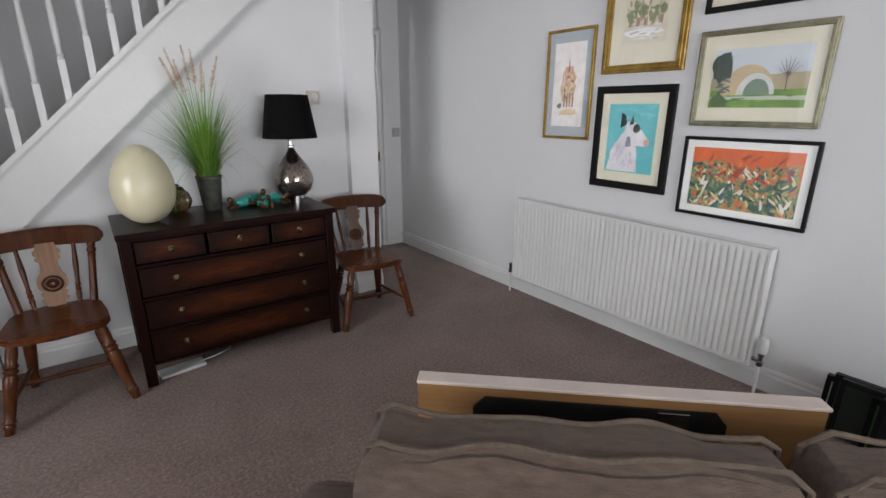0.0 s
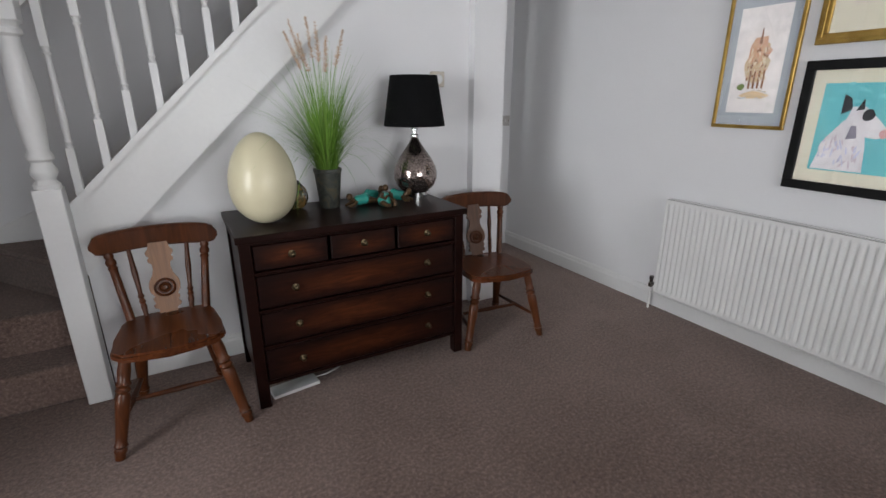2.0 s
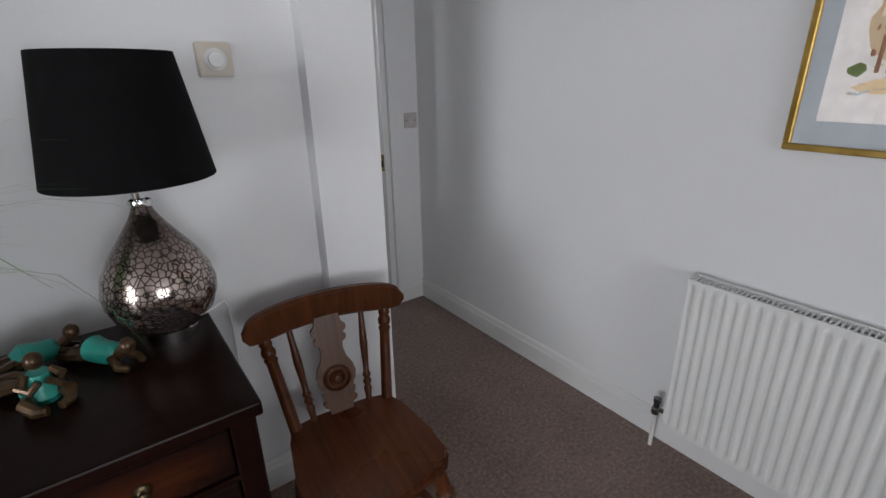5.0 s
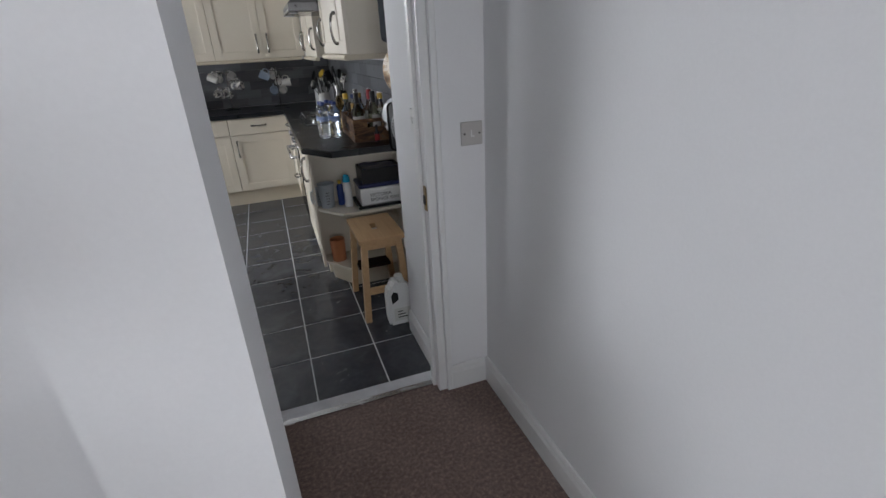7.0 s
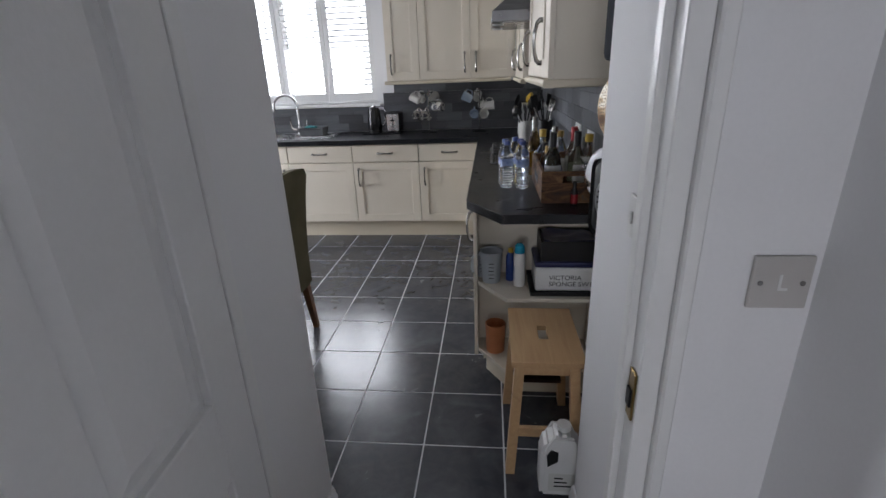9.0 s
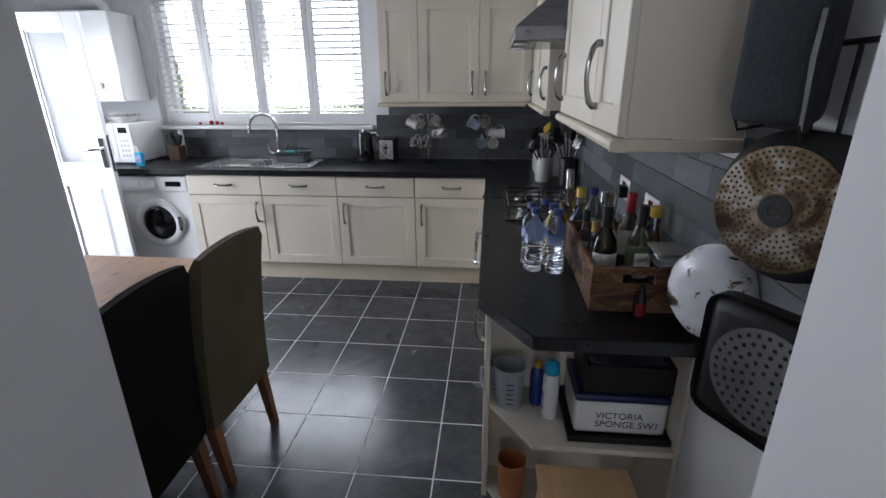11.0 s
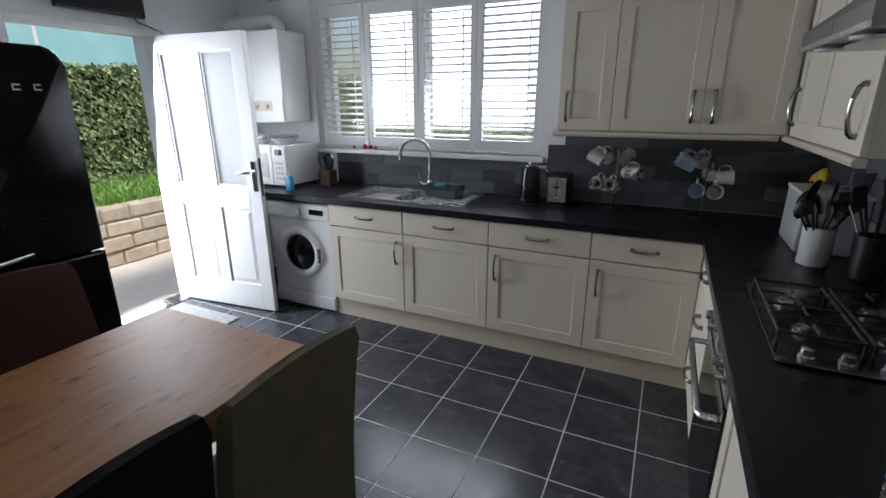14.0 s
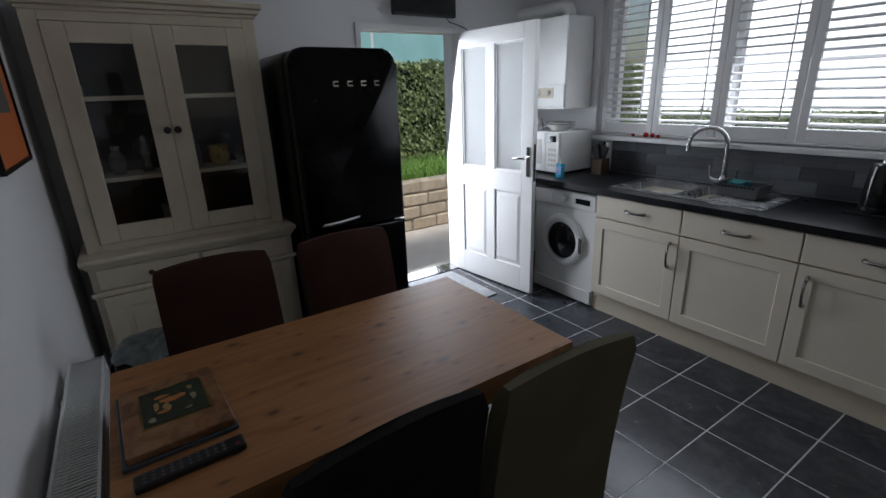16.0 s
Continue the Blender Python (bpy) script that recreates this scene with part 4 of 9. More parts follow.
def back_cushion(x0, x1, seed):
    bm = bmesh.new()
    nx, ny, nz = 22, 7, 8
    y0, y1, z0, z1 = -0.185, -0.085, 0.42, 0.778
    bmesh.ops.create_cube(bm, size=1.0)
    bmesh.ops.subdivide_edges(bm, edges=bm.edges[:], cuts=23, use_grid_fill=True)
    for v in bm.verts:
        u, w, h = v.co.x * 2, v.co.y * 2, v.co.z * 2
        x = (x0 + x1) / 2 + u * (x1 - x0) / 2 * (1 - 0.03 * (h * h) ** 2)
        sag = -0.018 * (1 - abs(u) ** 3) if h > 0.9 else 0.0
        puff = 0.03 * (1 - u * u) * (1 - h * h)
        y = (y0 + y1) / 2 + w * ((y1 - y0) / 2 + puff) - (0.13 * (1 - h) / 2 if w < 0 else 0.0)
        z = (z0 + z1) / 2 + h * (z1 - z0) / 2 + sag * (0.4 + 0.6 * h)
        d = noise.noise(Vector((x * 7 + seed, y * 7, z * 7))) * 0.016 + noise.noise(Vector((x * 14 + seed, y * 20, z * 16))) * 0.006
        corner = max(0, abs(u) + abs(h) - 1.55) * 0.05
        v.co = Vector((x - math.copysign(corner, u), y + d * (1 if abs(w) > 0.9 else 0.3), z + d - math.copysign(corner, h)))
    c = part("back_cushion", bm, M_SOFA, sofa, "slumped back cushion with corded piping", True)
    for w in (-1, 1):
        bm = bmesh.new()
        pts = []
        for k in range(41):
            u = -1 + k / 20
            x = (x0 + x1) / 2 + u * (x1 - x0) / 2 * 0.97
            z = z1 - 0.018 * (1 - abs(u) ** 3) - max(0, abs(u) - 0.9) * 0.35
            y = (y0 + y1) / 2 + w * (y1 - y0) / 2
            d = noise.noise(Vector((x * 7 + seed, y * 7, z * 7))) * 0.018
            pts.append((x, y + d, z + d + 0.002))
        pts = [(pts[0][0] - 0.004, pts[0][1], 0.5)] + pts + [(pts[-1][0] + 0.004, pts[-1][1], 0.5)]
        tube(bm, pts, 0.0062, 8)
        part("piping", bm, M_PIPE, c, "corded edge", True)


back_cushion(0.055, 0.865, 0)
back_cushion(0.880, 1.90, 7)

board = thing("flat_boxed_panel", pose(0.285, 0.735, 0, 0, 0, SR), "upright boarded panel with a white edge behind the sofa", "panel")
part("core", boxed(0.125, 1.055, 0.085, 0.118, 0.0, 0.720, 0.002), wood("brown_hardboard", (0.26, 0.125, 0.042), (0.38, 0.205, 0.08), "x", 0.6), board, "brown hardboard face")
part("edge", boxed(0.123, 1.057, 0.078, 0.125, 0.720, 0.729, 0.002), surface("pinkish_white_edge", (0.62, 0.52, 0.47), (0.70, 0.60, 0.55), 9.0, 0.6, 0.05), board, "pinkish white edge strip")
bm = bmesh.new()
plate(bm, [(0.262, 0.40), (0.82, 0.40), (0.845, 0.43), (0.845, 0.665), (0.82, 0.695), (0.29, 0.695), (0.262, 0.665)], 0.078, 0.0845, "xz")
pad = part("dark_pad", bm, M_BLACKP, board, "black rounded pad")
part("label_bar", boxed(0.69, 0.76, 0.0745, 0.0775, 0.62, 0.69, 0.001), M_NICKEL, pad, "small silver label")

# ---- kitchen units ----
YF = 7.41                                       # face of the doors under the window
XF = 1.85                                       # face of the doors along the right wall


def base_unit(m, w, hinge_left, label, drawer_front=True, depth=0.56, knobless=False):
    """A base cabinet; x from 0 to w, its door's face at y = 0, looking to -y."""
    t = thing("base_cabinet", m, label, "cabinet", "cream base cabinets")
    part("body", boxed(0.002, w - 0.002, 0.022, depth, 0.15, 0.868), M_CREAM, t)
    zt = 0.705 if drawer_front else 0.862
    if drawer_front:
        d = part("drawer_front", boxed(0.003, w - 0.003, 0, 0.02, 0.712, 0.862, 0.004), M_CREAM, t, "plain cream drawer front")
        bow_handle(d, pose(w / 2, 0, 0.79), 0.13, False)
    bm = bmesh.new()
    shaker(bm, 0.003, w - 0.003, 0.152, zt, 0)
    d = part("door", bm, M_CREAM, t, "cream shaker door")
    hx = w - 0.05 if hinge_left else 0.05
    if not knobless:
        bow_handle(d, pose(hx, 0, zt - 0.13), 0.15)
    return t


UX = [-0.525, 0.085, 0.69, 1.295, 1.85]
for i in range(4):
    w = UX[i + 1] - UX[i]
    base_unit(pose(UX[i], YF, 0), w, i == 0, "cream shaker base cabinet with a drawer under the window", knobless=i == 1)
bm = boxed(-0.53, 1.895, YF + 0.045, YF + 0.061, 0.0, 0.15)
solid("plinth", bm, M_CREAMDK, I4, "cream plinth board under the cabinets", "plinth")
bm = boxed(XF + 0.045, XF + 0.061, 5.42, YF + 0.043, 0.0, 0.15)
solid("plinth", bm, M_CREAMDK, I4, "cream plinth board under the cabinets", "plinth")

# right-hand run, from the corner towards the doorway
t = thing("drawer_cabinet", pose(XF, 7.33, 0, 0, 0, -90), "cream three-drawer base cabinet in the kitchen corner", "cabinet")
part("body", boxed(0.002, 0.598, 0.022, 0.56, 0.15, 0.868), M_CREAM, t)
for z0, z1 in ((0.712, 0.862), (0.445, 0.705), (0.165, 0.438)):
    d = part("drawer_front", boxed(0.003, 0.597, 0, 0.02, z0, z1, 0.004), M_CREAM, t)
    bow_handle(d, pose(0.3, 0, (z0 + z1) / 2 + 0.03), 0.13, False)
part("filler", boxed(-0.075, 0.0, 0.0, 0.02, 0.15, 0.865, 0.001), M_CREAM, t)
base_unit(pose(XF, 6.12, 0, 0, 0, -90), 0.70, True, "cream shaker base cabinet beside the oven", False)

# built-under oven
M_DARKGL = surface("dark_oven_glass", (0.006, 0.006, 0.007), (0.010, 0.010, 0.011), 4.0, 0.06, 0.0, rough_var=0.02)
oven = thing("oven", pose(XF, 6.725, 0, 0, 0, -90), "stainless steel built-under oven with a dark glass door", "oven")
part("body", boxed(0.004, 0.596, 0.02, 0.54, 0.16, 0.866), M_BLACKP, oven)
cp = part("control_panel", boxed(0.004, 0.596, -0.004, 0.018, 0.745, 0.864, 0.003), M_STEEL, oven, "brushed steel control panel")
for kx in (0.08, 0.17, 0.43, 0.52):
    bm = bmesh.new()
    lathe(bm, [(0.022, 0), (0.022, 0.006), (0.018, 0.008), (0.016, 0.028), (0.004, 0.03)], 16, pose(kx, -0.004, 0.805, 90))
    part("knob", bm, M_STEEL, cp, "round steel knob", True)
part("clock", boxed(0.26, 0.34, -0.0055, -0.0035, 0.785, 0.83), M_DARKGL, cp, "dark clock display")
dd = part("door", boxed(0.004, 0.596, -0.006, 0.018, 0.17, 0.738, 0.004), M_DARKGL, oven, "dark glass oven door")
bm = bmesh.new()
tube(bm, [(0.05, -0.006, 0.68), (0.05, -0.055, 0.68), (0.06, -0.062, 0.68), (0.54, -0.062, 0.68), (0.55, -0.055, 0.68), (0.55, -0.006, 0.68)], 0.011, 8)
part("handle", bm, M_STEEL, dd, "steel bar handle", True)
part("door_trim", boxed(0.004, 0.596, -0.008, -0.0062, 0.70, 0.738), M_STEEL, dd, "steel trim strip")

# angled open end unit
end = thing("end_shelf_unit", pose(0, 0, 0), "cream open-ended shelf unit with angled shelves", "shelf unit")
E_OUT = [(XF + 0.02, 5.415), (XF + 0.02, 5.30), (2.0, 5.11), (XR, 5.11), (XR, 5.415)]
part("side_panel", boxed(XF + 0.005, XR - 0.002, 5.402, 5.418, 0.10, 0.868), M_CREAM, end)
part("front_post", boxed(XF + 0.002, XF + 0.02, 5.30, 5.402, 0.10, 0.868, 0.002), M_CREAM, end)
part("back_panel", boxed(XR - 0.014, XR - 0.002, 5.115, 5.40, 0.10, 0.868), M_CREAM, end)
for z in (0.125, 0.495, 0.85):
    bm = bmesh.new()
    plate(bm, [(XF + 0.022, 5.401), (XF + 0.022, 5.30), (2.0, 5.115), (XR - 0.015, 5.115), (XR - 0.015, 5.401)], z, z + 0.018)
    part("shelf", bm, M_CREAM, end)
bm = bmesh.new()
plate(bm, [(XF + 0.06, 5.40), (XF + 0.06, 5.33), (2.03, 5.15), (XR - 0.02, 5.15), (XR - 0.02, 5.40)], 0.0, 0.10)
part("plinth", bm, M_CREAMDK, end)

# worktop with the hole for the sink
M_TOPEDGE = surface("black_edging", (0.012, 0.013, 0.015), (0.02, 0.021, 0.024), 6.0, 0.22, 0.0)
worktop = thing("worktop", pose(0, 0, 0.87), "black textured laminate worktop round two walls", "worktop")
bm = bmesh.new()
plate(bm, [(XF - 0.02, 5.292), (1.977, 5.065), (XR - 0.009, 5.065), (XR - 0.009, YF - 0.02), (XF - 0.02, YF - 0.02)], 0, 0.04)
part("side_run", bm, M_TOP, worktop)
bm = bmesh.new()
plate(bm, [(XF - 0.025, 5.29), (1.975, 5.06), (XR - 0.009, 5.06), (XR - 0.009, 5.0645), (1.9773, 5.0645), (XF - 0.0205, 5.292), (XF - 0.0205, YF - 0.02), (XF - 0.025, YF - 0.02)], 0.001, 0.038)
part("front_edge", bm, M_TOPEDGE, worktop, "smooth black edging strip")
SX0, SX1, SY0, SY1 = -0.44, 0.14, 7.53, 7.93
for b in ((XL + 0.001, SX0, YF - 0.02, YB - 0.009), (SX0, SX1, YF - 0.02, SY0), (SX0, SX1, SY1, YB - 0.009), (SX1, XR - 0.009, YF - 0.02, YB - 0.009)):
    part("window_run", boxed(b[0], b[1], b[2], b[3], 0, 0.04), M_TOP, worktop)

# sink
sink = thing("kitchen_sink", pose(0, 0, 0.91), "stainless steel sink with one and a half bowls and a drainer", "sink")
bm = bmesh.new()
outer = [-0.49, -0.42, -0.06, -0.03, 0.12, 0.46]
for a, b, c, d in ((-0.49, 0.46, 7.49, 7.545), (-0.49, 0.46, 7.915, 7.985), (-0.49, -0.425, 7.545, 7.915), (-0.07, -0.035, 7.545, 7.915), (0.125, 0.46, 7.545, 7.915)):
    box(bm, a, b, c, d, 0.0005, 0.005)
part("rim", bm, M_STEEL, sink, "bright steel rim")
for x0, x1, dep in ((-0.425, -0.07, 0.17), (-0.035, 0.125, 0.12)):
    bm = bmesh.new()
    o = [(x0, 7.545), (x1, 7.545), (x1, 7.915), (x0, 7.915)]
    i2 = [(x0 + 0.025, 7.57), (x1 - 0.025, 7.57), (x1 - 0.025, 7.89), (x0 + 0.025, 7.89)]
    top = [bm.verts.new((x, y, 0.003)) for x, y in o]
    low = [bm.verts.new((x, y, -dep)) for x, y in i2]
    for k in range(4):
        bm.faces.new((top[k], top[(k + 1) % 4], low[(k + 1) % 4], low[k]))
    bm.faces.new(low)
    part("bowl", bm, M_STEEL, sink, "pressed steel bowl")
bm = bmesh.new()
for k in range(8):
    y = 7.58 + k * 0.042
    box(bm, 0.15, 0.43, y, y + 0.012, 0.005, 0.009, 0.002)
part("drainer_ribs", bm, M_STEEL, sink, "ribbed drainer")
tap = thing("mixer_tap", pose(0.02, 7.955, 0.915) @ Matrix.Diagonal((1.2, 1.2, 1.12, 1)), "tall chrome swan-neck mixer tap", "tap")
bm = bmesh.new()
lathe(bm, [(0.026, 0), (0.026, 0.008), (0.018, 0.014), (0.018, 0.06), (0.013, 0.07), (0.004, 0.072)], 18)
part("base", bm, M_CHROME, tap, "", True)
bm = bmesh.new()
pts = [(0, 0, 0.06), (0, 0, 0.24)] + [(-0.085 * (1 - math.cos(a)), -0.085 * 0.4 * (1 - math.cos(a)), 0.24 + 0.095 * math.sin(a)) for a in [math.pi * k / 10 for k in range(1, 11)]] + [(-0.172, -0.069, 0.20)]
tube(bm, pts, 0.0115, 10)
part("spout", bm, M_CHROME, tap, "chrome swan neck", True)
for s in (-1, 1):
    bm = bmesh.new()
    tube(bm, [(0, 0, 0.035), (s * 0.05, 0, 0.04), (s * 0.065, -0.002, 0.05)], [0.011, 0.011, 0.012], 8)
    tube(bm, [(s * 0.062, 0, 0.045), (s * 0.075, -0.01, 0.12)], [0.008, 0.005], 8)
    part("lever", bm, M_CHROME, tap, "chrome tap lever", True)


# wall cabinets
def wall_unit(m, fronts, z0, z1, depth, label, handles):
    """fronts: x edges of the doors; handles: for each door, x of its handle."""
    t = thing("wall_cabinet", m, label, "cabinet", "cream wall cabinets")
    part("body", boxed(fronts[0] + 0.001, fronts[-1] - 0.001, 0.021, depth, z0, z1), M_CREAM, t)
    for a, b, hx in zip(fronts, fronts[1:], handles):
        bm = bmesh.new()
        shaker(bm, a + 0.002, b - 0.002, z0 + 0.004, z1 - 0.004, 0)
        d = part("door", bm, M_CREAM, t, "cream shaker door")
        bow_handle(d, pose(hx, 0, z0 + 0.14), 0.16)
    return t


def moulding(name, m, x0, x1, zc, depth, label, r=0.015):
    bm = bmesh.new()
    prof = [(-0.006, -r), (-0.015, -r * 0.75), (-0.020, 0.0), (-0.015, r * 0.75), (-0.006, r), (0.02, r), (0.02, -r)]
    plate(bm, prof, x0, x1, "yz")
    ob = solid(name, bm, M_CREAMDK, m @ pose(0, 0, zc), label, "moulding")
    return ob


WB, WT = 1.385, 2.105
wall_unit(pose(0.99, 7.75, 0), [0, 0.305, 0.765, 1.16], WB, WT, 0.299, "cream shaker wall cabinets beside the window", [0.05, 0.715, 0.815])
moulding("pelmet", pose(0.99, 7.75, 0), -0.02, 1.126, WB - 0.015, 0, "cream rounded pelmet under the wall cabinets")
moulding("cornice", pose(0.99, 7.75, 0), -0.02, 1.126, WT + 0.018, 0, "cream cornice on top of the wall cabinets", 0.016)
far = wall_unit(pose(2.15, 7.70, 0, 0, 0, -90), [0, 0.40, 1.02], WB, WT, 0.268, "cream shaker wall cabinets in the corner", [0.06, 0.95])
moulding("pelmet", pose(2.15, 7.75, 0, 0, 0, -90), 0.0, 1.085, WB - 0.015, 0, "cream rounded pelmet under the wall cabinets")
moulding("cornice", pose(2.15, 7.75, 0, 0, 0, -90), 0.0, 1.085, WT + 0.018, 0, "cream cornice on top of the wall cabinets", 0.016)
near = wall_unit(pose(2.14, 6.06, 0, 0, 0, -90), [0, 0.655, 0.945], WB + 0.025, WT + 0.12, 0.278, "cream shaker wall cabinet above the bottles", [0.05, 0.695])
moulding("pelmet", pose(2.14, 6.06, 0, 0, 0, -90), 0.0, 0.964, WB + 0.010, 0, "cream rounded pelmet under the wall cabinet")
bm = boxed(2.121, XR - 0.002, 5.096, 5.113, WB - 0.005, WB + 0.025, 0.007, 3)
solid("pelmet_return", bm, M_CREAMDK, I4, "cream rounded pelmet end under the wall cabinet", "moulding")

# extractor hood
M_HOOD = surface("smoked_hood_steel", (0.16, 0.16, 0.165), (0.24, 0.24, 0.245), 8.0, 0.30, 0.03, 200.0, metal=1.0, stretch=(1, 6, 1))
hood = thing("extractor_hood", pose(0, 0, 0), "stainless steel chimney extractor hood above the hob", "extractor hood")
bm = bmesh.new()
lo = [(1.94, 6.07), (XR - 0.002, 6.07), (XR - 0.002, 6.66), (1.94, 6.66)]
up = [(2.18, 6.24), (XR - 0.002, 6.24), (XR - 0.002, 6.50), (2.18, 6.50)]
v0 = [bm.verts.new((x, y, 1.695)) for x, y in lo]
v1 = [bm.verts.new((x, y, 1.745)) for x, y in lo]
v2 = [bm.verts.new((x, y, 1.95)) for x, y in up]
for a, b in ((v0, v1), (v1, v2)):
    for k in range(4):
        bm.faces.new((a[k], a[(k + 1) % 4], b[(k + 1) % 4], b[k]))
bm.faces.new(v2)
bm.faces.new(v0)
part("canopy", bm, M_HOOD, hood, "sloping steel canopy")
part("filter", boxed(1.99, 2.38, 6.12, 6.61, 1.689, 1.694), M_NICKEL, hood, "metal grease filter")
part("front_edge", boxed(1.934, 1.941, 6.068, 6.662, 1.693, 1.705), M_STEEL, hood, "bright steel front edge")
for y in (6.2, 6.5):
    bm = bmesh.new()
    lathe(bm, [(0.03, 1.683), (0.033, 1.687), (0.033, 1.689)], 16, pose(1.975, y, 0))
    part("lamp", bm, M_WHITEP, hood, "round hood lamp", True)
part("chimney", boxed(2.185, XR - 0.002, 6.245, 6.495, 1.945, 2.5, 0.003), M_HOOD, hood, "steel chimney")

# gas hob
M_HOBTOP = surface("dark_worn_steel", (0.16, 0.16, 0.165), (0.26, 0.26, 0.265), 8.0, 0.22, 0.03, 200.0, metal=1.0)
hob = thing("gas_hob", pose(2.155, 6.43, 0.911), "stainless steel gas hob with four burners and pan rests", "hob")
part("tray", boxed(-0.225, 0.225, -0.295, 0.295, 0, 0.010, 0.004, 2), M_HOBTOP, hob, "brushed steel hob tray")
M_IRON = surface("cast_iron", (0.012, 0.012, 0.012), (0.025, 0.024, 0.023), 40.0, 0.55, 0.3, 200.0)
for x, y, r in ((-0.11, 0.13, 0.052), (0.10, 0.13, 0.044), (-0.11, -0.08, 0.042), (0.10, -0.08, 0.056)):
    bm = bmesh.new()
    lathe(bm, [(r, 0.010), (r, 0.018), (r * 0.8, 0.021), (r * 0.8, 0.024), (r * 0.86, 0.026), (r * 0.7, 0.031), (0.004, 0.033)], 18, pose(x, y, 0))
    b = part("burner", bm, M_NICKEL, hob, "round gas burner", True)
for x in (-0.11, 0.10):
    bm = bmesh.new()
    z = 0.045
    tube(bm, [(x - 0.095, -0.19, z), (x + 0.095, -0.19, z), (x + 0.095, 0.24, z), (x - 0.095, 0.24, z), (x - 0.095, -0.19, z)], 0.005, 6)
    tube(bm, [(x - 0.095, 0.025, z), (x + 0.095, 0.025, z)], 0.005, 6)
    for y in (0.13, -0.08):
        for dx, dy in ((1, 0), (-1, 0), (0, 1), (0, -1)):
            tube(bm, [(x + dx * 0.095, y + dy * 0.1, z), (x + dx * 0.03, y + dy * 0.03, z)], 0.0045, 6)
    for dx in (-0.095, 0.095):
        for y in (-0.19, 0.24):
            tube(bm, [(x + dx, y, 0.008), (x + dx, y, z)], 0.005, 6)
    part("pan_rest", bm, M_IRON, hob, "black iron pan rest", True)
for k in range(4):
    bm = bmesh.new()
    lathe(bm, [(0.019, 0.010), (0.019, 0.016), (0.015, 0.018), (0.014, 0.036), (0.003, 0.038)], 16, pose(-0.15 + 0.085 * k, -0.252, 0))
    part("knob", bm, M_STEEL, hob, "round steel knob", True)

# washing machine
wm = thing("washing_machine", pose(-1.125, 7.43, 0), "white front-loading washing machine under the worktop", "washing machine")
part("body", boxed(0, 0.59, 0.012, 0.58, 0.01, 0.845, 0.008, 2), M_WHITEM, wm)
part("control_panel", boxed(0.004, 0.586, -0.004, 0.012, 0.725, 0.84, 0.006, 2), M_WHITEP, wm)
part("display", boxed(0.41, 0.54, -0.006, -0.0042, 0.765, 0.805), M_DARKGL, wm, "dark display")
bm = bmesh.new()
lathe(bm, [(0.028, 0), (0.028, 0.012), (0.022, 0.02), (0.004, 0.022)], 18, pose(0.31, -0.004, 0.785, 90))
part("dial", bm, M_WHITEP, wm, "round programme dial", True)
part("detergent_drawer", boxed(0.02, 0.19, -0.008, -0.004, 0.745, 0.82, 0.002), M_WHITEP, wm)
bm = bmesh.new()
lathe(bm, [(0.205, 0), (0.205, 0.012), (0.19, 0.026), (0.16, 0.030), (0.145, 0.024), (0.14, 0.008)], 36, pose(0.295, 0.012, 0.46, 90))
dr = part("door_ring", bm, M_WHITEP, wm, "round white porthole ring", True)
bm = bmesh.new()
lathe(bm, [(0.142, 0.004), (0.13, 0.02), (0.10, 0.035), (0.05, 0.043), (0.003, 0.045)], 32, pose(0.295, 0.004, 0.46, 90))
part("door_glass", bm, M_DARKGL, dr, "dark bulging door glass", True)
part("kick_panel", boxed(0.006, 0.584, 0.0, 0.012, 0.02, 0.12, 0.004), M_WHITEP, wm)
part("door_handle", boxed(0.465, 0.492, -0.022, -0.008, 0.40, 0.52, 0.004), M_NICKEL, dr, "grey door catch")

# boiler, with its flue
boiler = thing("gas_boiler", pose(-1.555, 7.735, 1.40), "white wall-hung gas boiler with a dial panel", "boiler")
part("casing", boxed(0, 0.42, 0, 0.303, 0, 0.68, 0.012, 2), M_WHITEM, boiler)
part("control_strip", boxed(0.01, 0.41, -0.006, 0.0, 0.02, 0.19, 0.003), M_WHITEP, boiler)
part("dial_panel", boxed(0.08, 0.30, -0.0095, -0.006, 0.085, 0.165, 0.003), surface("beige_panel", (0.55, 0.50, 0.38), (0.6, 0.55, 0.43), 9.0, 0.5, 0.0), boiler, "beige dial panel")
for x in (0.25, 0.14):
    bm = bmesh.new()
    lathe(bm, [(0.026, 0), (0.026, 0.004), (0.018, 0.006), (0.016, 0.016), (0.003, 0.017)], 18, pose(x, -0.0095, 0.125, 90))
    part("dial", bm, M_GREYPL, boiler, "round dial", True)
bm = bmesh.new()
tube(bm, [(0.26, 0.19, 0.68), (0.26, 0.19, 0.725), (0.24, 0.19, 0.75), (0.20, 0.19, 0.762), (-0.42, 0.19, 0.775)], 0.05, 16)
part("flue_pipe", bm, M_WHITEP, boiler, "white plastic flue pipe", True)
part("badge", boxed(0.06, 0.115, -0.0075, -0.006, 0.255, 0.265), M_GREYPL, boiler, "small grey badge")

# fridge
fr = thing("fridge_freezer", pose(-1.10, 5.60, 0, 0, 0, 90) @ Matrix.Diagonal((0.985, 1, 0.996, 1)), "tall black retro fridge-freezer with rounded corners", "fridge")
FW = 0.645
bm = boxed(0.0, FW, 0.09, 0.74, 0.045, 1.815, 0.07, 4)
part("body", bm, M_BLACK, fr, "", True)


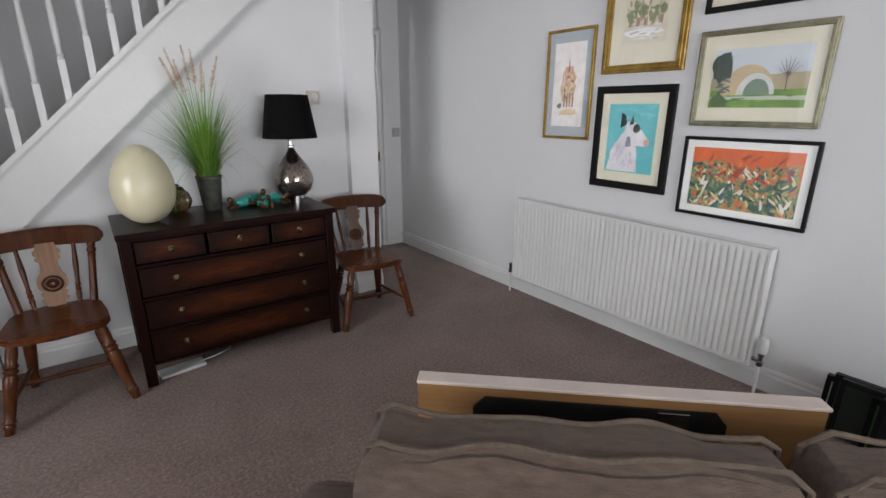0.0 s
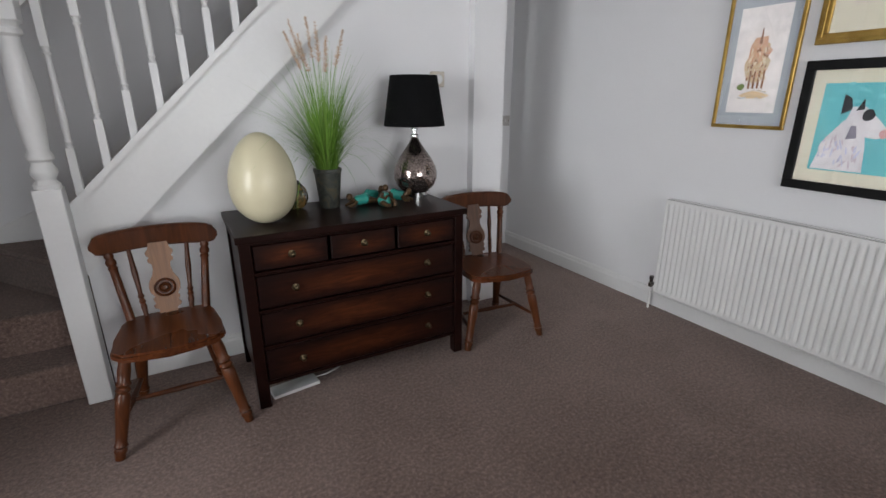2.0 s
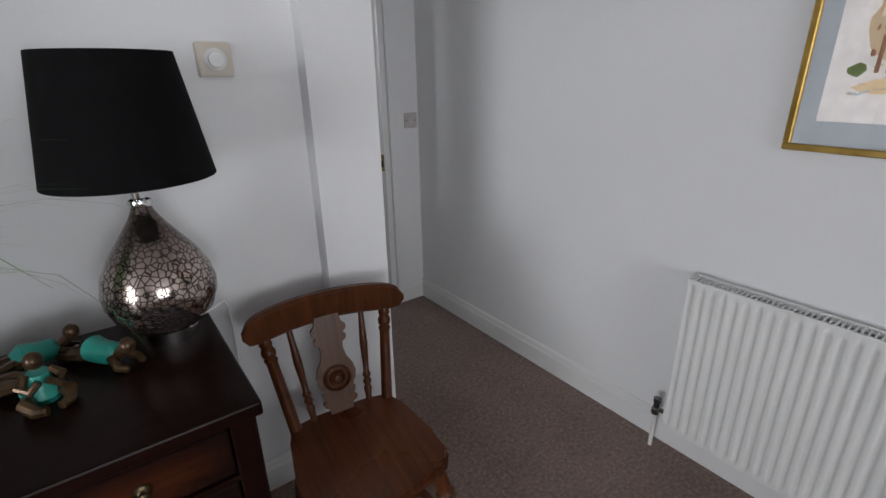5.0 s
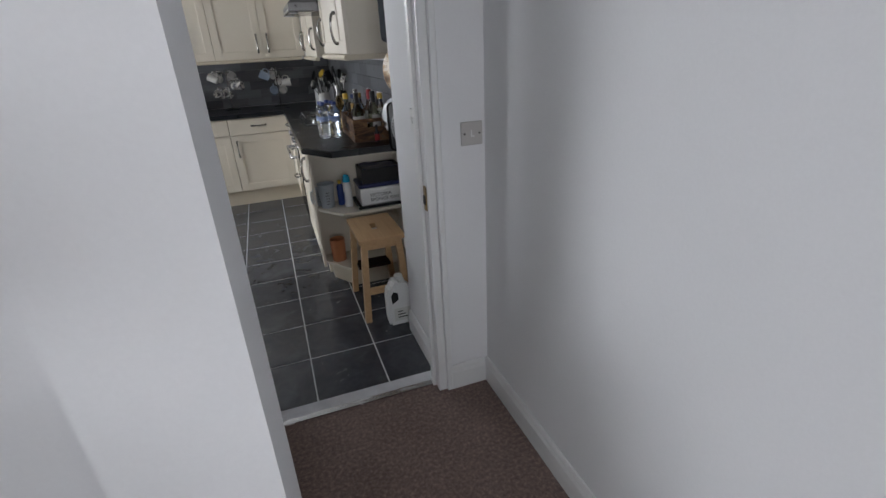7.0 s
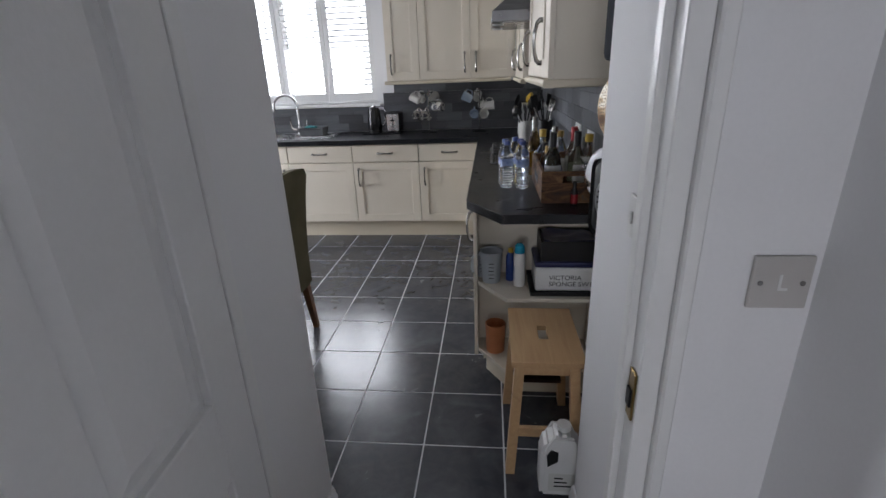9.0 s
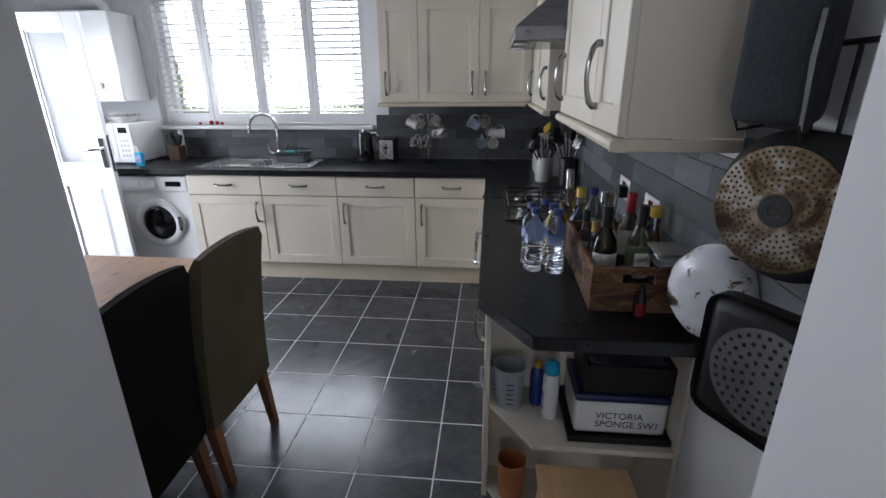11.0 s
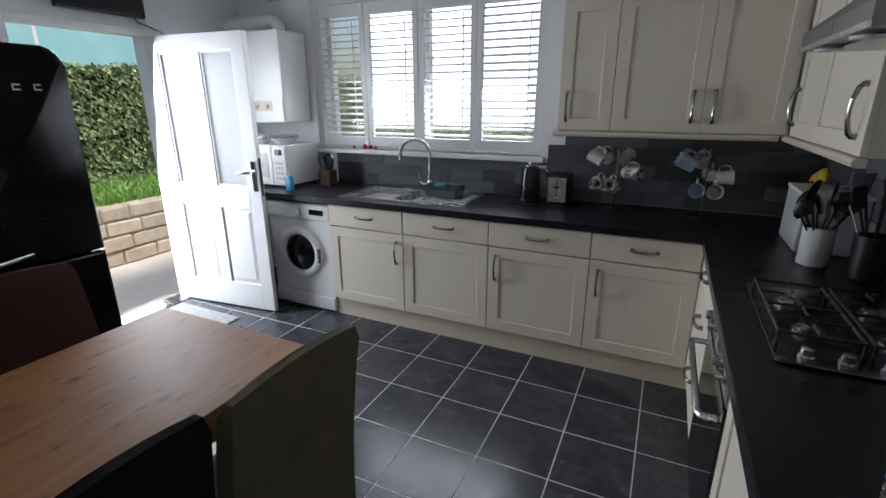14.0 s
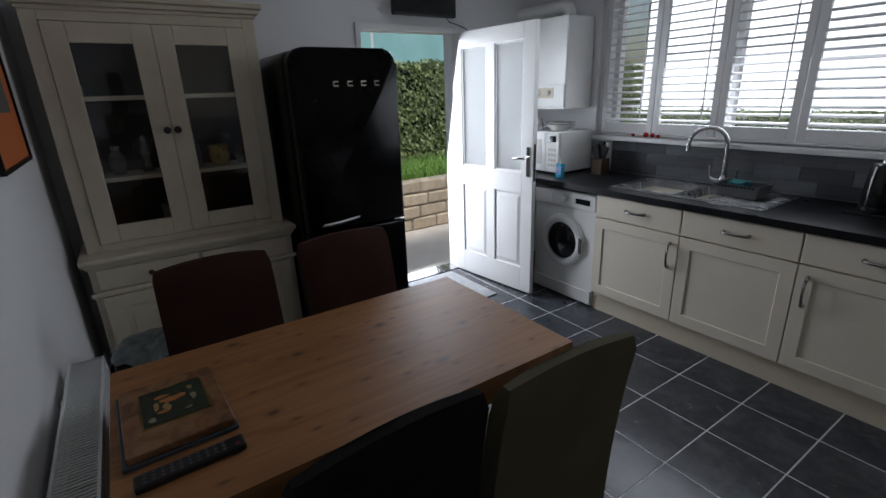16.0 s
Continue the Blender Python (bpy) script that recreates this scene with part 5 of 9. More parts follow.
def fridge_door(z0, z1, top_round, name):
    bm = bmesh.new()
    n = 8
    out = []
    r = 0.085
    if top_round:
        out = [(0, z0), (FW, z0), (FW, z1 - r)] + [(FW - r + r * math.cos(math.pi / 2 * k / n), z1 - r + r * math.sin(math.pi / 2 * k / n)) for k in range(1, n)] + [(FW - r, z1), (r, z1)] + [(r - r * math.sin(math.pi / 2 * k / n), z1 - r + r * math.cos(math.pi / 2 * k / n)) for k in range(1, n)] + [(0, z1 - r)]
    else:
        out = [(0, z0), (FW, z0), (FW, z1), (0, z1)]
    plate(bm, out, 0.0, 0.085, "xz")
    es = [e for e in bm.edges if all(abs(v.co.y) < 1e-6 for v in e.verts)]
    bmesh.ops.bevel(bm, geom=es, offset=0.03, segments=4, profile=0.6, affect="EDGES")
    return part(name, bm, M_BLACK, fr, "glossy black curved door", True)


ud = fridge_door(0.80, 1.82, True, "upper_door")
ld = fridge_door(0.06, 0.79, False, "lower_door")
for d, z in ((ud, 0.855), (ld, 0.70)):
    bm = bmesh.new()
    tube(bm, [(0.07, -0.002, z - 0.008), (0.08, -0.03, z - 0.006), (0.16, -0.045, z), (0.30, -0.03, z + 0.012), (0.32, -0.002, z + 0.014)], [0.011, 0.012, 0.013, 0.010, 0.008], 8)
    part("handle", bm, M_CHROME, d, "chrome handle", True)
for k in range(4):
    bm = bmesh.new()
    x = 0.25 + 0.085 * k
    box(bm, x - 0.016, x + 0.016, -0.003, 0.001, 1.618, 1.625)
    box(bm, x - 0.016, x + 0.016, -0.003, 0.001, 1.640, 1.647)
    box(bm, x - 0.016, x - 0.010, -0.003, 0.001, 1.625, 1.640)
    part("badge_bar", bm, M_CHROME, ud, "chrome badge shape")
for k in range(4):
    bm = bmesh.new()
    lathe(bm, [(0.022, 0), (0.022, 0.045), (0.01, 0.048)], 10, pose(0.08 + (k % 2) * (FW - 0.16), 0.14 + (k // 2) * 0.52, 0))
    part("foot", bm, M_BLACKP, fr)

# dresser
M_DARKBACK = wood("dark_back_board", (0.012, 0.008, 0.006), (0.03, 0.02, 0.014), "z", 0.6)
dz = thing("glazed_dresser", pose(-1.36, 4.49, 0, 0, 0, 90), "worn cream painted dresser with glazed upper doors", "dresser")
DW = 1.10
bm = bmesh.new()
box(bm, 0.03, DW - 0.03, 0.02, 0.47, 0.06, 0.765, 0.003)
part("base_body", bm, M_DRESS, dz)
bm = bmesh.new()
for o, z0, z1 in ((0.0, 0.79, 0.815), (0.012, 0.772, 0.79), (0.022, 0.757, 0.772)):
    box(bm, o, DW - o, o - 0.02, 0.48, z0, z1, 0.005, 2)
part("base_top", bm, M_DRESS, dz, "moulded cream top board")
part("rail_moulding", boxed(0.015, DW - 0.015, 0.0, 0.03, 0.605, 0.63, 0.008, 2), M_DRESS, dz)
part("foot_plinth", boxed(0.015, DW - 0.015, 0.005, 0.475, 0.0, 0.075, 0.005), M_DRESS, dz)
for x0, x1 in ((0.06, 0.54), (0.56, 1.04)):
    d = part("drawer_front", boxed(x0, x1, 0.004, 0.022, 0.64, 0.75, 0.004), M_DRESS, dz)
    bm = bmesh.new()
    lathe(bm, [(0.008, 0), (0.008, 0.01), (0.015, 0.016), (0.013, 0.026), (0.003, 0.028)], 14, pose((x0 + x1) / 2, 0.004, 0.695, 90))
    part("knob", bm, M_IRON, d, "dark iron knob", True)
    bm = bmesh.new()
    shaker(bm, x0, x1, 0.09, 0.60, 0.002, 0.02, 0.075)
    ldr = part("lower_door", bm, M_DRESS, dz)
    part("raised_field", boxed(x0 + 0.11, x1 - 0.11, 0.004, 0.0095, 0.2, 0.49, 0.003), M_DRESS, ldr)
HB, HT = 0.815, 1.985
bm = bmesh.new()
bm.free()
for nm, b in (("side_panel", (0.04, 0.065, 0.14, 0.46, HB, HT)), ("side_panel", (DW - 0.065, DW - 0.04, 0.14, 0.46, HB, HT)),
              ("top_board", (0.065, DW - 0.065, 0.14, 0.44, HT - 0.02, HT)), ("bottom_board", (0.065, DW - 0.065, 0.14, 0.44, HB, HB + 0.02)),
              ("stile", (0.04, 0.105, 0.118, 0.14, HB, HT)), ("stile", (DW - 0.105, DW - 0.04, 0.118, 0.14, HB, HT)),
              ("rail", (0.105, DW - 0.105, 0.118, 0.14, HT - 0.045, HT)), ("rail", (0.105, DW - 0.105, 0.118, 0.14, HB, HB + 0.04))):
    part(nm, boxed(*b, 0.002), M_DRESS, dz)
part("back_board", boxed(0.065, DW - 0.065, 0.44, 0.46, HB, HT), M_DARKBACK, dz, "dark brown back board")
for z in (1.17, 1.58):
    part("shelf", boxed(0.066, DW - 0.066, 0.16, 0.438, z, z + 0.022, 0.002), M_DRESS, dz)
bm = bmesh.new()
for o, z0, z1 in ((0.03, HT, HT + 0.02), (0.012, HT + 0.02, HT + 0.045), (-0.005, HT + 0.045, HT + 0.075)):
    box(bm, o, DW - o, 0.075 + o, 0.46, z0, z1, 0.007, 2)
part("cornice", bm, M_DRESS, dz, "moulded cream cornice")
for x0, x1, kx in ((0.107, 0.549, 0.525), (0.551, 0.993, 0.575)):
    bm = bmesh.new()
    st = 0.092
    z0, z1 = HB + 0.043, HT - 0.048
    for a, b, c, e in ((x0, x0 + st, z0, z1), (x1 - st, x1, z0, z1), (x0 + st, x1 - st, z0, z0 + st), (x0 + st, x1 - st, z1 - st, z1)):
        box(bm, a, b, 0.108, 0.130, c, e, 0.003)
    d = part("glazed_door", bm, M_DRESS, dz, "cream glazed door")
    p = part("pane", boxed(x0 + st - 0.005, x1 - st + 0.005, 0.118, 0.122, z0 + st - 0.005, z1 - st + 0.005), M_GLASS, d)
    p.visible_shadow = False
    bm = bmesh.new()
    lathe(bm, [(0.009, 0), (0.008, 0.012), (0.019, 0.018), (0.018, 0.03), (0.003, 0.033)], 16, pose(kx, 0.108, 1.42, 90))
    part("knob", bm, M_IRON, d, "dark round knob", True)

# table
tab = thing("dining_table", pose(0.235, 5.255, 0), "waxed knotty pine dining table with rounded corners", "table")
for k in range(5):
    w = 0.73 / 5
    part("plank", boxed(-0.365 + k * w, -0.365 + (k + 1) * w, -0.635, 0.635, 0.738, 0.770, 0.0005), M_PINE, tab, "knotty pine tabletop plank")
bm = bmesh.new()
for a, b, c, d in ((-0.30, 0.30, -0.565, -0.545), (-0.30, 0.30, 0.545, 0.565), (-0.30, -0.28, -0.545, 0.545), (0.28, 0.30, -0.545, 0.545)):
    box(bm, a, b, c, d, 0.62, 0.738)
part("apron", bm, M_PINE, tab)
for x in (-0.29, 0.29):
    for y in (-0.555, 0.555):
        bm = bmesh.new()
        lathe(bm, [(0.025, 0), (0.03, 0.02), (0.022, 0.06), (0.032, 0.25), (0.036, 0.45), (0.024, 0.52), (0.034, 0.55), (0.024, 0.58), (0.038, 0.60), (0.038, 0.7375)], 14, pose(x, y, 0))
        part("leg", bm, M_PINE, tab, "", True)


def dining_chair(m, mat, label, group="upholstered dining chairs"):
    """A high-backed upholstered chair; it looks to -y."""
    t = thing("dining_chair", m, label, "chair", group)
    bm = bmesh.new()
    n, w = 16, 0.215
    rows = []
    for i in range(n + 1):
        s = i / n
        z = 0.30 + 0.70 * s
        y = 0.185 + 0.075 * s ** 1.8
        th = 0.040 - 0.008 * s
        if i == n:
            th *= 0.45
        half = w * (1 - 0.05 * s) * (0.96 if i == n else 1)
        row = []
        for k in range(9):
            u = -1 + k / 4
            crown = -0.018 * u * u * max(0, s - 0.8) * 5
            row.append((half * u, y - th * (1 - 0.25 * abs(u) ** 4), z + crown))
        for k in range(9):
            u = 1 - k / 4
            crown = -0.018 * u * u * max(0, s - 0.8) * 5
            row.append((half * u * 1.0, y + th * (1 - 0.25 * abs(u) ** 4), z + crown))
        rows.append([bm.verts.new(p) for p in row])
    for a, b in zip(rows, rows[1:]):
        for k in range(18):
            bm.faces.new((a[k], a[(k + 1) % 18], b[(k + 1) % 18], b[k]))
    bm.faces.new(rows[0][::-1])
    bm.faces.new(rows[-1])
    part("backrest", bm, mat, t, "padded curved backrest", True)
    part("seat", boxed(-0.222, 0.222, -0.24, 0.16, 0.37, 0.475, 0.03, 3), mat, t, "padded seat", True)
    for x in (-0.185, 0.185):
        for y0, y1 in ((-0.21, -0.205), (0.215, 0.17)):
            bm = bmesh.new()
            a, b = Vector((x, y0, 0)), Vector((x, y1, 0.38))
            ring = []
            for p, h in ((a, 0.015), (b, 0.023)):
                ring.append([bm.verts.new(p + Vector((dx * h, dy * h, 0))) for dx, dy in ((-1, -1), (1, -1), (1, 1), (-1, 1))])
            for k in range(4):
                bm.faces.new((ring[0][k], ring[0][(k + 1) % 4], ring[1][(k + 1) % 4], ring[1][k]))
            bm.faces.new(ring[0][::-1])
            bm.faces.new(ring[1])
            part("leg", bm, M_CHLEG, t)
    return t


dining_chair(pose(0.635, 5.548, 0, 0, 0, -92), M_GREEN, "olive green suede high-backed dining chair at the pine table")
dining_chair(pose(0.608, 5.092, 0, 0, 0, -88), M_BLACKF, "black suede high-backed dining chair at the pine table")
dining_chair(pose(-0.13, 4.99, 0, 0, 0, 90), M_BROWNF, "dark red-brown suede dining chair at the pine table")
dining_chair(pose(-0.12, 5.52, 0, 0, 0, 91), M_BROWNF, "dark red-brown suede dining chair at the pine table")

rad2 = radiator(pose(0.32, YN, 0, 0, 0, 180), 0.84, 0.12, 0.66, "white panel radiator on the wall beside the table", 0.14)

# television on the wall over the back door
tv = thing("television", pose(XL, 6.88, 2.105), "small black wall-mounted television above the back door", "television")
part("screen_body", boxed(0.05, 0.095, -0.275, 0.275, 0.0, 0.33, 0.006), M_BLACKP, tv)
part("screen", boxed(0.0955, 0.097, -0.262, 0.262, 0.02, 0.318), M_DARKGL, tv, "dark glossy screen")
part("bracket", boxed(0.0, 0.05, -0.06, 0.06, 0.1, 0.22), M_BLACKP, tv)
bm = bmesh.new()
tube(bm, [(0.06, 0.2, 0.02), (0.03, 0.25, -0.02), (0.012, 0.34, -0.035), (0.008, 0.43, -0.06), (0.006, 0.46, -0.085)], 0.004, 6)
part("cable", bm, M_BLACKP, tv, "black hanging cable", True)
fan = thing("extractor_fan", pose(-1.42, YB, 2.41), "small white square extractor fan high on the wall", "fan")
part("casing", boxed(-0.075, 0.075, -0.045, 0, -0.075, 0.075, 0.008, 2), M_WHITEP, fan)
bm = bmesh.new()
lathe(bm, [(0.05, 0), (0.05, 0.01), (0.042, 0.012), (0.038, 0.003), (0.02, 0.003), (0.018, 0.012), (0.002, 0.012)], 24, pose(0.0, -0.045, 0, 90))
part("grille", bm, M_BLACKP, fan, "round dark grille", True)
part("wiring_box", boxed(0.08, 0.16, -0.035, 0, 0.02, 0.10, 0.005), M_WHITEP, fan)

# ---- things on the chest ----
TZ = 0.8072
prof = []
for k in range(25):
    a = math.pi * k / 24
    z = 0.185 * (1 - math.cos(a))
    r = 0.137 * math.sin(a) * (1 + 0.13 * math.cos(a))
    prof.append((max(r, 0.002), z))
bm = bmesh.new()
lathe(bm, prof, 36)
solid("decorative_egg", bm, M_EGG, pose(0.078, 2.60, TZ) @ Matrix.Diagonal((1.01, 1.01, 1.045, 1)), "large cream glazed ceramic egg on the chest", "ornament", smooth=True)

pump = thing("ceramic_pumpkin", pose(0.243, 2.815, TZ), "small mottled brown ceramic pumpkin beside the egg", "ornament")
M_PUMP = blotches("mottled_brown_glaze", [(0.36, (0.012, 0.014, 0.010)), (0.46, (0.05, 0.065, 0.03)), (0.56, (0.15, 0.085, 0.028)), (0.72, (0.22, 0.15, 0.06))], 26.0, 0.22)
bm = bmesh.new()
lathe(bm, [(0.03, 0), (0.05, 0.012), (0.062, 0.045), (0.062, 0.065), (0.052, 0.10), (0.03, 0.122), (0.012, 0.120)], 56, I4, 7, 0.17)
part("body", bm, M_PUMP, pump, "", True)
bm = bmesh.new()
tube(bm, [(0, 0, 0.115), (0.003, 0, 0.135), (0.012, 0.004, 0.148)], [0.011, 0.009, 0.011], 8)
part("stalk", bm, M_IRON, pump, "dark stalk", True)
for k in range(5):
    a = k * 1.2566 + 0.4
    c, d = math.cos(a), math.sin(a)
    bm = bmesh.new()
    tube(bm, [(0, 0, 0.124), (0.03 * c, 0.03 * d, 0.128), (0.052 * c - 0.01 * d, 0.052 * d + 0.01 * c, 0.116)], [0.006, 0.009, 0.003], 6)
    part("leaf", bm, M_IRON, pump, "dark curled leaf", True)

grass = thing("potted_grass", pose(0.408, 2.765, TZ), "artificial green grass with pink plumes in a zinc pot", "plant")
M_ZINC = blotches("weathered_zinc", [(0.3, (0.045, 0.05, 0.045)), (0.5, (0.10, 0.105, 0.09)), (0.7, (0.17, 0.14, 0.08))], 14.0, 0.5, metal=0.45)
bm = bmesh.new()
lathe(bm, [(0.046, 0), (0.048, 0.004), (0.065, 0.175), (0.069, 0.178), (0.069, 0.192), (0.064, 0.194), (0.060, 0.17), (0.055, 0.15)], 28)
part("pot", bm, M_ZINC, grass, "weathered zinc flower pot", True)
rnd = random.Random(4)
bm = bmesh.new()
for k in range(560):
    a = rnd.uniform(0, 2 * math.pi)
    r0 = 0.045 * math.sqrt(rnd.random())
    L = rnd.uniform(0.30, 0.66) * (0.75 + 0.25 * rnd.random())
    lean = abs(rnd.gauss(0, 0.70)) + 0.08
    w = rnd.uniform(0.0012, 0.0024)
    d = Vector((math.cos(a), math.sin(a), 0))
    sdir = Vector((-math.sin(a), math.cos(a), 0))
    p = Vector((r0 * math.cos(a), r0 * math.sin(a), 0.16))
    prev = None
    n = 6
    ang = lean * 0.35
    for i in range(n + 1):
        s = i / n
        ww = w * (1 - s) ** 0.7 + 0.0002
        cur = [bm.verts.new(p - sdir * ww), bm.verts.new(p + sdir * ww)]
        if prev:
            bm.faces.new((prev[0], prev[1], cur[1], cur[0]))
        prev = cur
        p = p + (d * math.sin(ang) + Vector((0, 0, 1)) * math.cos(ang)) * (L / n)
        ang += lean * rnd.uniform(0.12, 0.32)
tagged(part("blades", bm, M_PLANT, grass, "dense arching green blades"), kind="stuff")
for a, lean, L in ((3.1, 0.18, 0.70), (3.4, 0.24, 0.66), (2.2, 0.10, 0.71), (1.6, 0.06, 0.69), (0.3, 0.20, 0.68), (0.9, 0.12, 0.64), (3.0, 0.14, 0.64)):
    bm = bmesh.new()
    d = Vector((math.cos(a), math.sin(a) * 0.4, 0))
    pts, p, ang = [], Vector((0, 0, 0.16)), lean * 0.3
    for i in range(9):
        pts.append(p.copy())
        p = p + (d * math.sin(ang) + Vector((0, 0, 1)) * math.cos(ang)) * (L / 8)
        ang += lean * 0.2
    tube(bm, pts[:7], 0.0016, 5)
    stalk = part("stem", bm, M_PLANT, grass, "", True)
    bm = bmesh.new()
    q = [pts[6].lerp(pts[8], k / 6) for k in range(7)]
    for k in range(120):
        s = rnd.random()
        c = q[0].lerp(q[-1], s)
        o = Vector((rnd.gauss(0, 1), rnd.gauss(0, 1), rnd.gauss(0.6, 0.6))).normalized()
        e = c + o * 0.021 * (1.1 - 0.6 * s)
        t2 = o.cross(Vector((0.3, 0.7, 0.2))).normalized() * 0.0021
        bm.faces.new([bm.verts.new(c - t2), bm.verts.new(c + t2), bm.verts.new(e)])
    part("plume", bm, M_PLUME, stalk, "feathery pink plume")

lamp = thing("table_lamp", pose(0.90, 2.79, TZ) @ Matrix.Diagonal((1.03, 1.03, 1.08, 1)), "mercury-glass table lamp with a black drum shade", "lamp")
bm = bmesh.new()
lathe(bm, [(0.060, 0), (0.060, 0.026), (0.054, 0.029), (0.030, 0.030)], 28)
part("foot", bm, M_CHROME, lamp, "chrome foot", True)
bm = bmesh.new()
lathe(bm, [(0.040, 0.022), (0.074, 0.034), (0.100, 0.060), (0.114, 0.095), (0.116, 0.120), (0.108, 0.155), (0.086, 0.195), (0.056, 0.235), (0.032, 0.268), (0.022, 0.286), (0.019, 0.298)], 36)
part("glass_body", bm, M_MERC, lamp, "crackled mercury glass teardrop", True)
bm = bmesh.new()
lathe(bm, [(0.022, 0.296), (0.024, 0.302), (0.022, 0.309), (0.014, 0.313), (0.014, 0.328), (0.019, 0.331), (0.019, 0.338), (0.010, 0.341), (0.010, 0.40), (0.004, 0.402)], 20)
part("neck", bm, M_CHROME, lamp, "chrome neck", True)
bm = bmesh.new()
n = 40
ring = []
for r, z in ((0.158, 0.352), (0.119, 0.585), (0.116, 0.585), (0.155, 0.352)):
    ring.append([bm.verts.new((r * math.cos(2 * math.pi * k / n), r * math.sin(2 * math.pi * k / n), z)) for k in range(n)])
for a, b in ((0, 1), (1, 2), (2, 3), (3, 0)):
    for k in range(n):
        bm.faces.new((ring[a][k], ring[a][(k + 1) % n], ring[b][(k + 1) % n], ring[b][k]))
part("shade", bm, M_SHADE, lamp, "black fabric drum shade", True)
bm = bmesh.new()
tube(bm, [(0.04, 0.03, 0.006), (0.10, 0.06, 0.004), (0.135, 0.095, 0.004), (0.150, 0.125, -0.03), (0.150, 0.14, -0.3)], 0.003, 6)
part("flex", bm, M_WHITEP, lamp, "white lamp flex", True)

# turquoise and bronze figurines, plain shapes
M_BRONZE = surface("brown_bronze", (0.05, 0.027, 0.012), (0.13, 0.075, 0.035), 30.0, 0.3, 0.05, metal=0.5)
M_TURQ = surface("turquoise_glaze", (0.015, 0.24, 0.20), (0.03, 0.36, 0.29), 12.0, 0.35, 0.05)


def blob(bm, c, r, seg=10):
    m = pose(*c)
    lathe(bm, [(max(r[0] * math.sin(math.pi * k / 8), 0.0008), r[1] * -math.cos(math.pi * k / 8)) for k in range(9)], seg, m)


def figurine(m, label, upright=False):
    """A bather in plain shapes: turquoise trunk, bronze head and limbs."""
    bm = bmesh.new()
    if upright:
        tube(bm, [(0, 0.01, 0.004), (0, 0.006, 0.022), (0, 0.0, 0.046), (0, -0.002, 0.064)], [0.030, 0.036, 0.024, 0.018], 12)
    else:
        tube(bm, [(-0.036, 0, 0.022), (-0.024, 0, 0.028), (0.0, 0.002, 0.030), (0.026, 0, 0.034), (0.040, 0, 0.030)], [0.014, 0.025, 0.026, 0.029, 0.018], 12)
    n_trunk = len(bm.faces)
    if upright:
        blob(bm, (0, -0.006, 0.090), (0.016, 0.018), 12)
        for k in (-1, 1):
            tube(bm, [(0.018 * k, -0.002, 0.062), (0.032 * k, -0.014, 0.050), (0.022 * k, -0.030, 0.040), (0.006 * k, -0.030, 0.056)], [0.010, 0.010, 0.008, 0.007], 8)
            tube(bm, [(0.020 * k, 0.0, 0.014), (0.034 * k, -0.030, 0.020), (0.026 * k, -0.052, 0.010), (0.010 * k, -0.062, 0.010)], [0.015, 0.014, 0.011, 0.009], 8)
    else:
        blob(bm, (-0.066, -0.002, 0.052), (0.016, 0.018), 12)
        tube(bm, [(-0.034, 0, 0.026), (-0.052, 0, 0.038), (-0.062, -0.002, 0.046)], [0.014, 0.011, 0.009], 8)
        for k in (-1, 1):
            tube(bm, [(-0.034, 0.014 * k, 0.026), (-0.058, 0.026 * k, 0.012), (-0.078, 0.018 * k, 0.007)], [0.010, 0.009, 0.007], 8)
            tube(bm, [(0.034, 0.012 * k, 0.026), (0.064, 0.020 * k, 0.024), (0.088, 0.016 * k, 0.012), (0.104, 0.020 * k, 0.012)], [0.016, 0.013, 0.010, 0.009], 8)
    marks = [k >= n_trunk for k in range(len(bm.faces))]
    ob = solid("figurine", bm, M_TURQ, m, label, "ornament", "turquoise figurines", smooth=True)
    ob.data.materials.append(M_BRONZE)
    ob.data.polygons.foreach_set("material_index", [int(v) for v in marks])
    return ob


figurine(pose(0.555, 2.715, TZ, 0, 0, 10), "small bronze bather in turquoise lying on the chest")
figurine(pose(0.650, 2.815, TZ, 0, 0, 195), "small bronze bather in turquoise lying near the wall")
figurine(pose(0.663, 2.660, TZ, 0, 0, 15), "small bronze bather in turquoise sitting up on the chest", True)
figurine(pose(0.765, 2.735, TZ, 0, 0, 130), "small bronze bather in turquoise lying by the lamp")

# things under the chest
solid("booklet", boxed(-0.11, 0.11, -0.045, 0.045, 0, 0.016, 0.002), M_WHITEP, pose(0.10, 2.52, 0.0, 0, 0, 7), "white booklet on the carpet under the chest", "booklet")
bm = bmesh.new()
tube(bm, [(0.20, 2.55, 0.005), (0.26, 2.53, 0.02), (0.31, 2.545, 0.022), (0.36, 2.60, 0.006), (0.40, 2.72, 0.005)], 0.004, 6)
solid("loose_cable", bm, M_WHITEP, I4, "white loose cable on the carpet under the chest", "cable", smooth=True)

# thermostat, plates and switch
th = thing("room_thermostat", pose(1.146, 3.0, 1.430), "square cream room thermostat with a dial on the wall", "thermostat")
part("case", boxed(-0.042, 0.042, -0.028, 0, -0.042, 0.042, 0.005, 2), surface("cream_plastic", (0.56, 0.50, 0.42), (0.62, 0.56, 0.48), 6.0, 0.45, 0.0), th)
bm = bmesh.new()
lathe(bm, [(0.027, 0), (0.027, 0.006), (0.020, 0.009), (0.018, 0.014), (0.002, 0.015)], 22, pose(0, -0.028, 0, 90))
part("dial", bm, M_WHITEP, th, "round dial", True)
pl = thing("blanking_plate", pose(2.365, 3.955, 1.135), "grey blank socket plate on the passage wall", "wall plate")
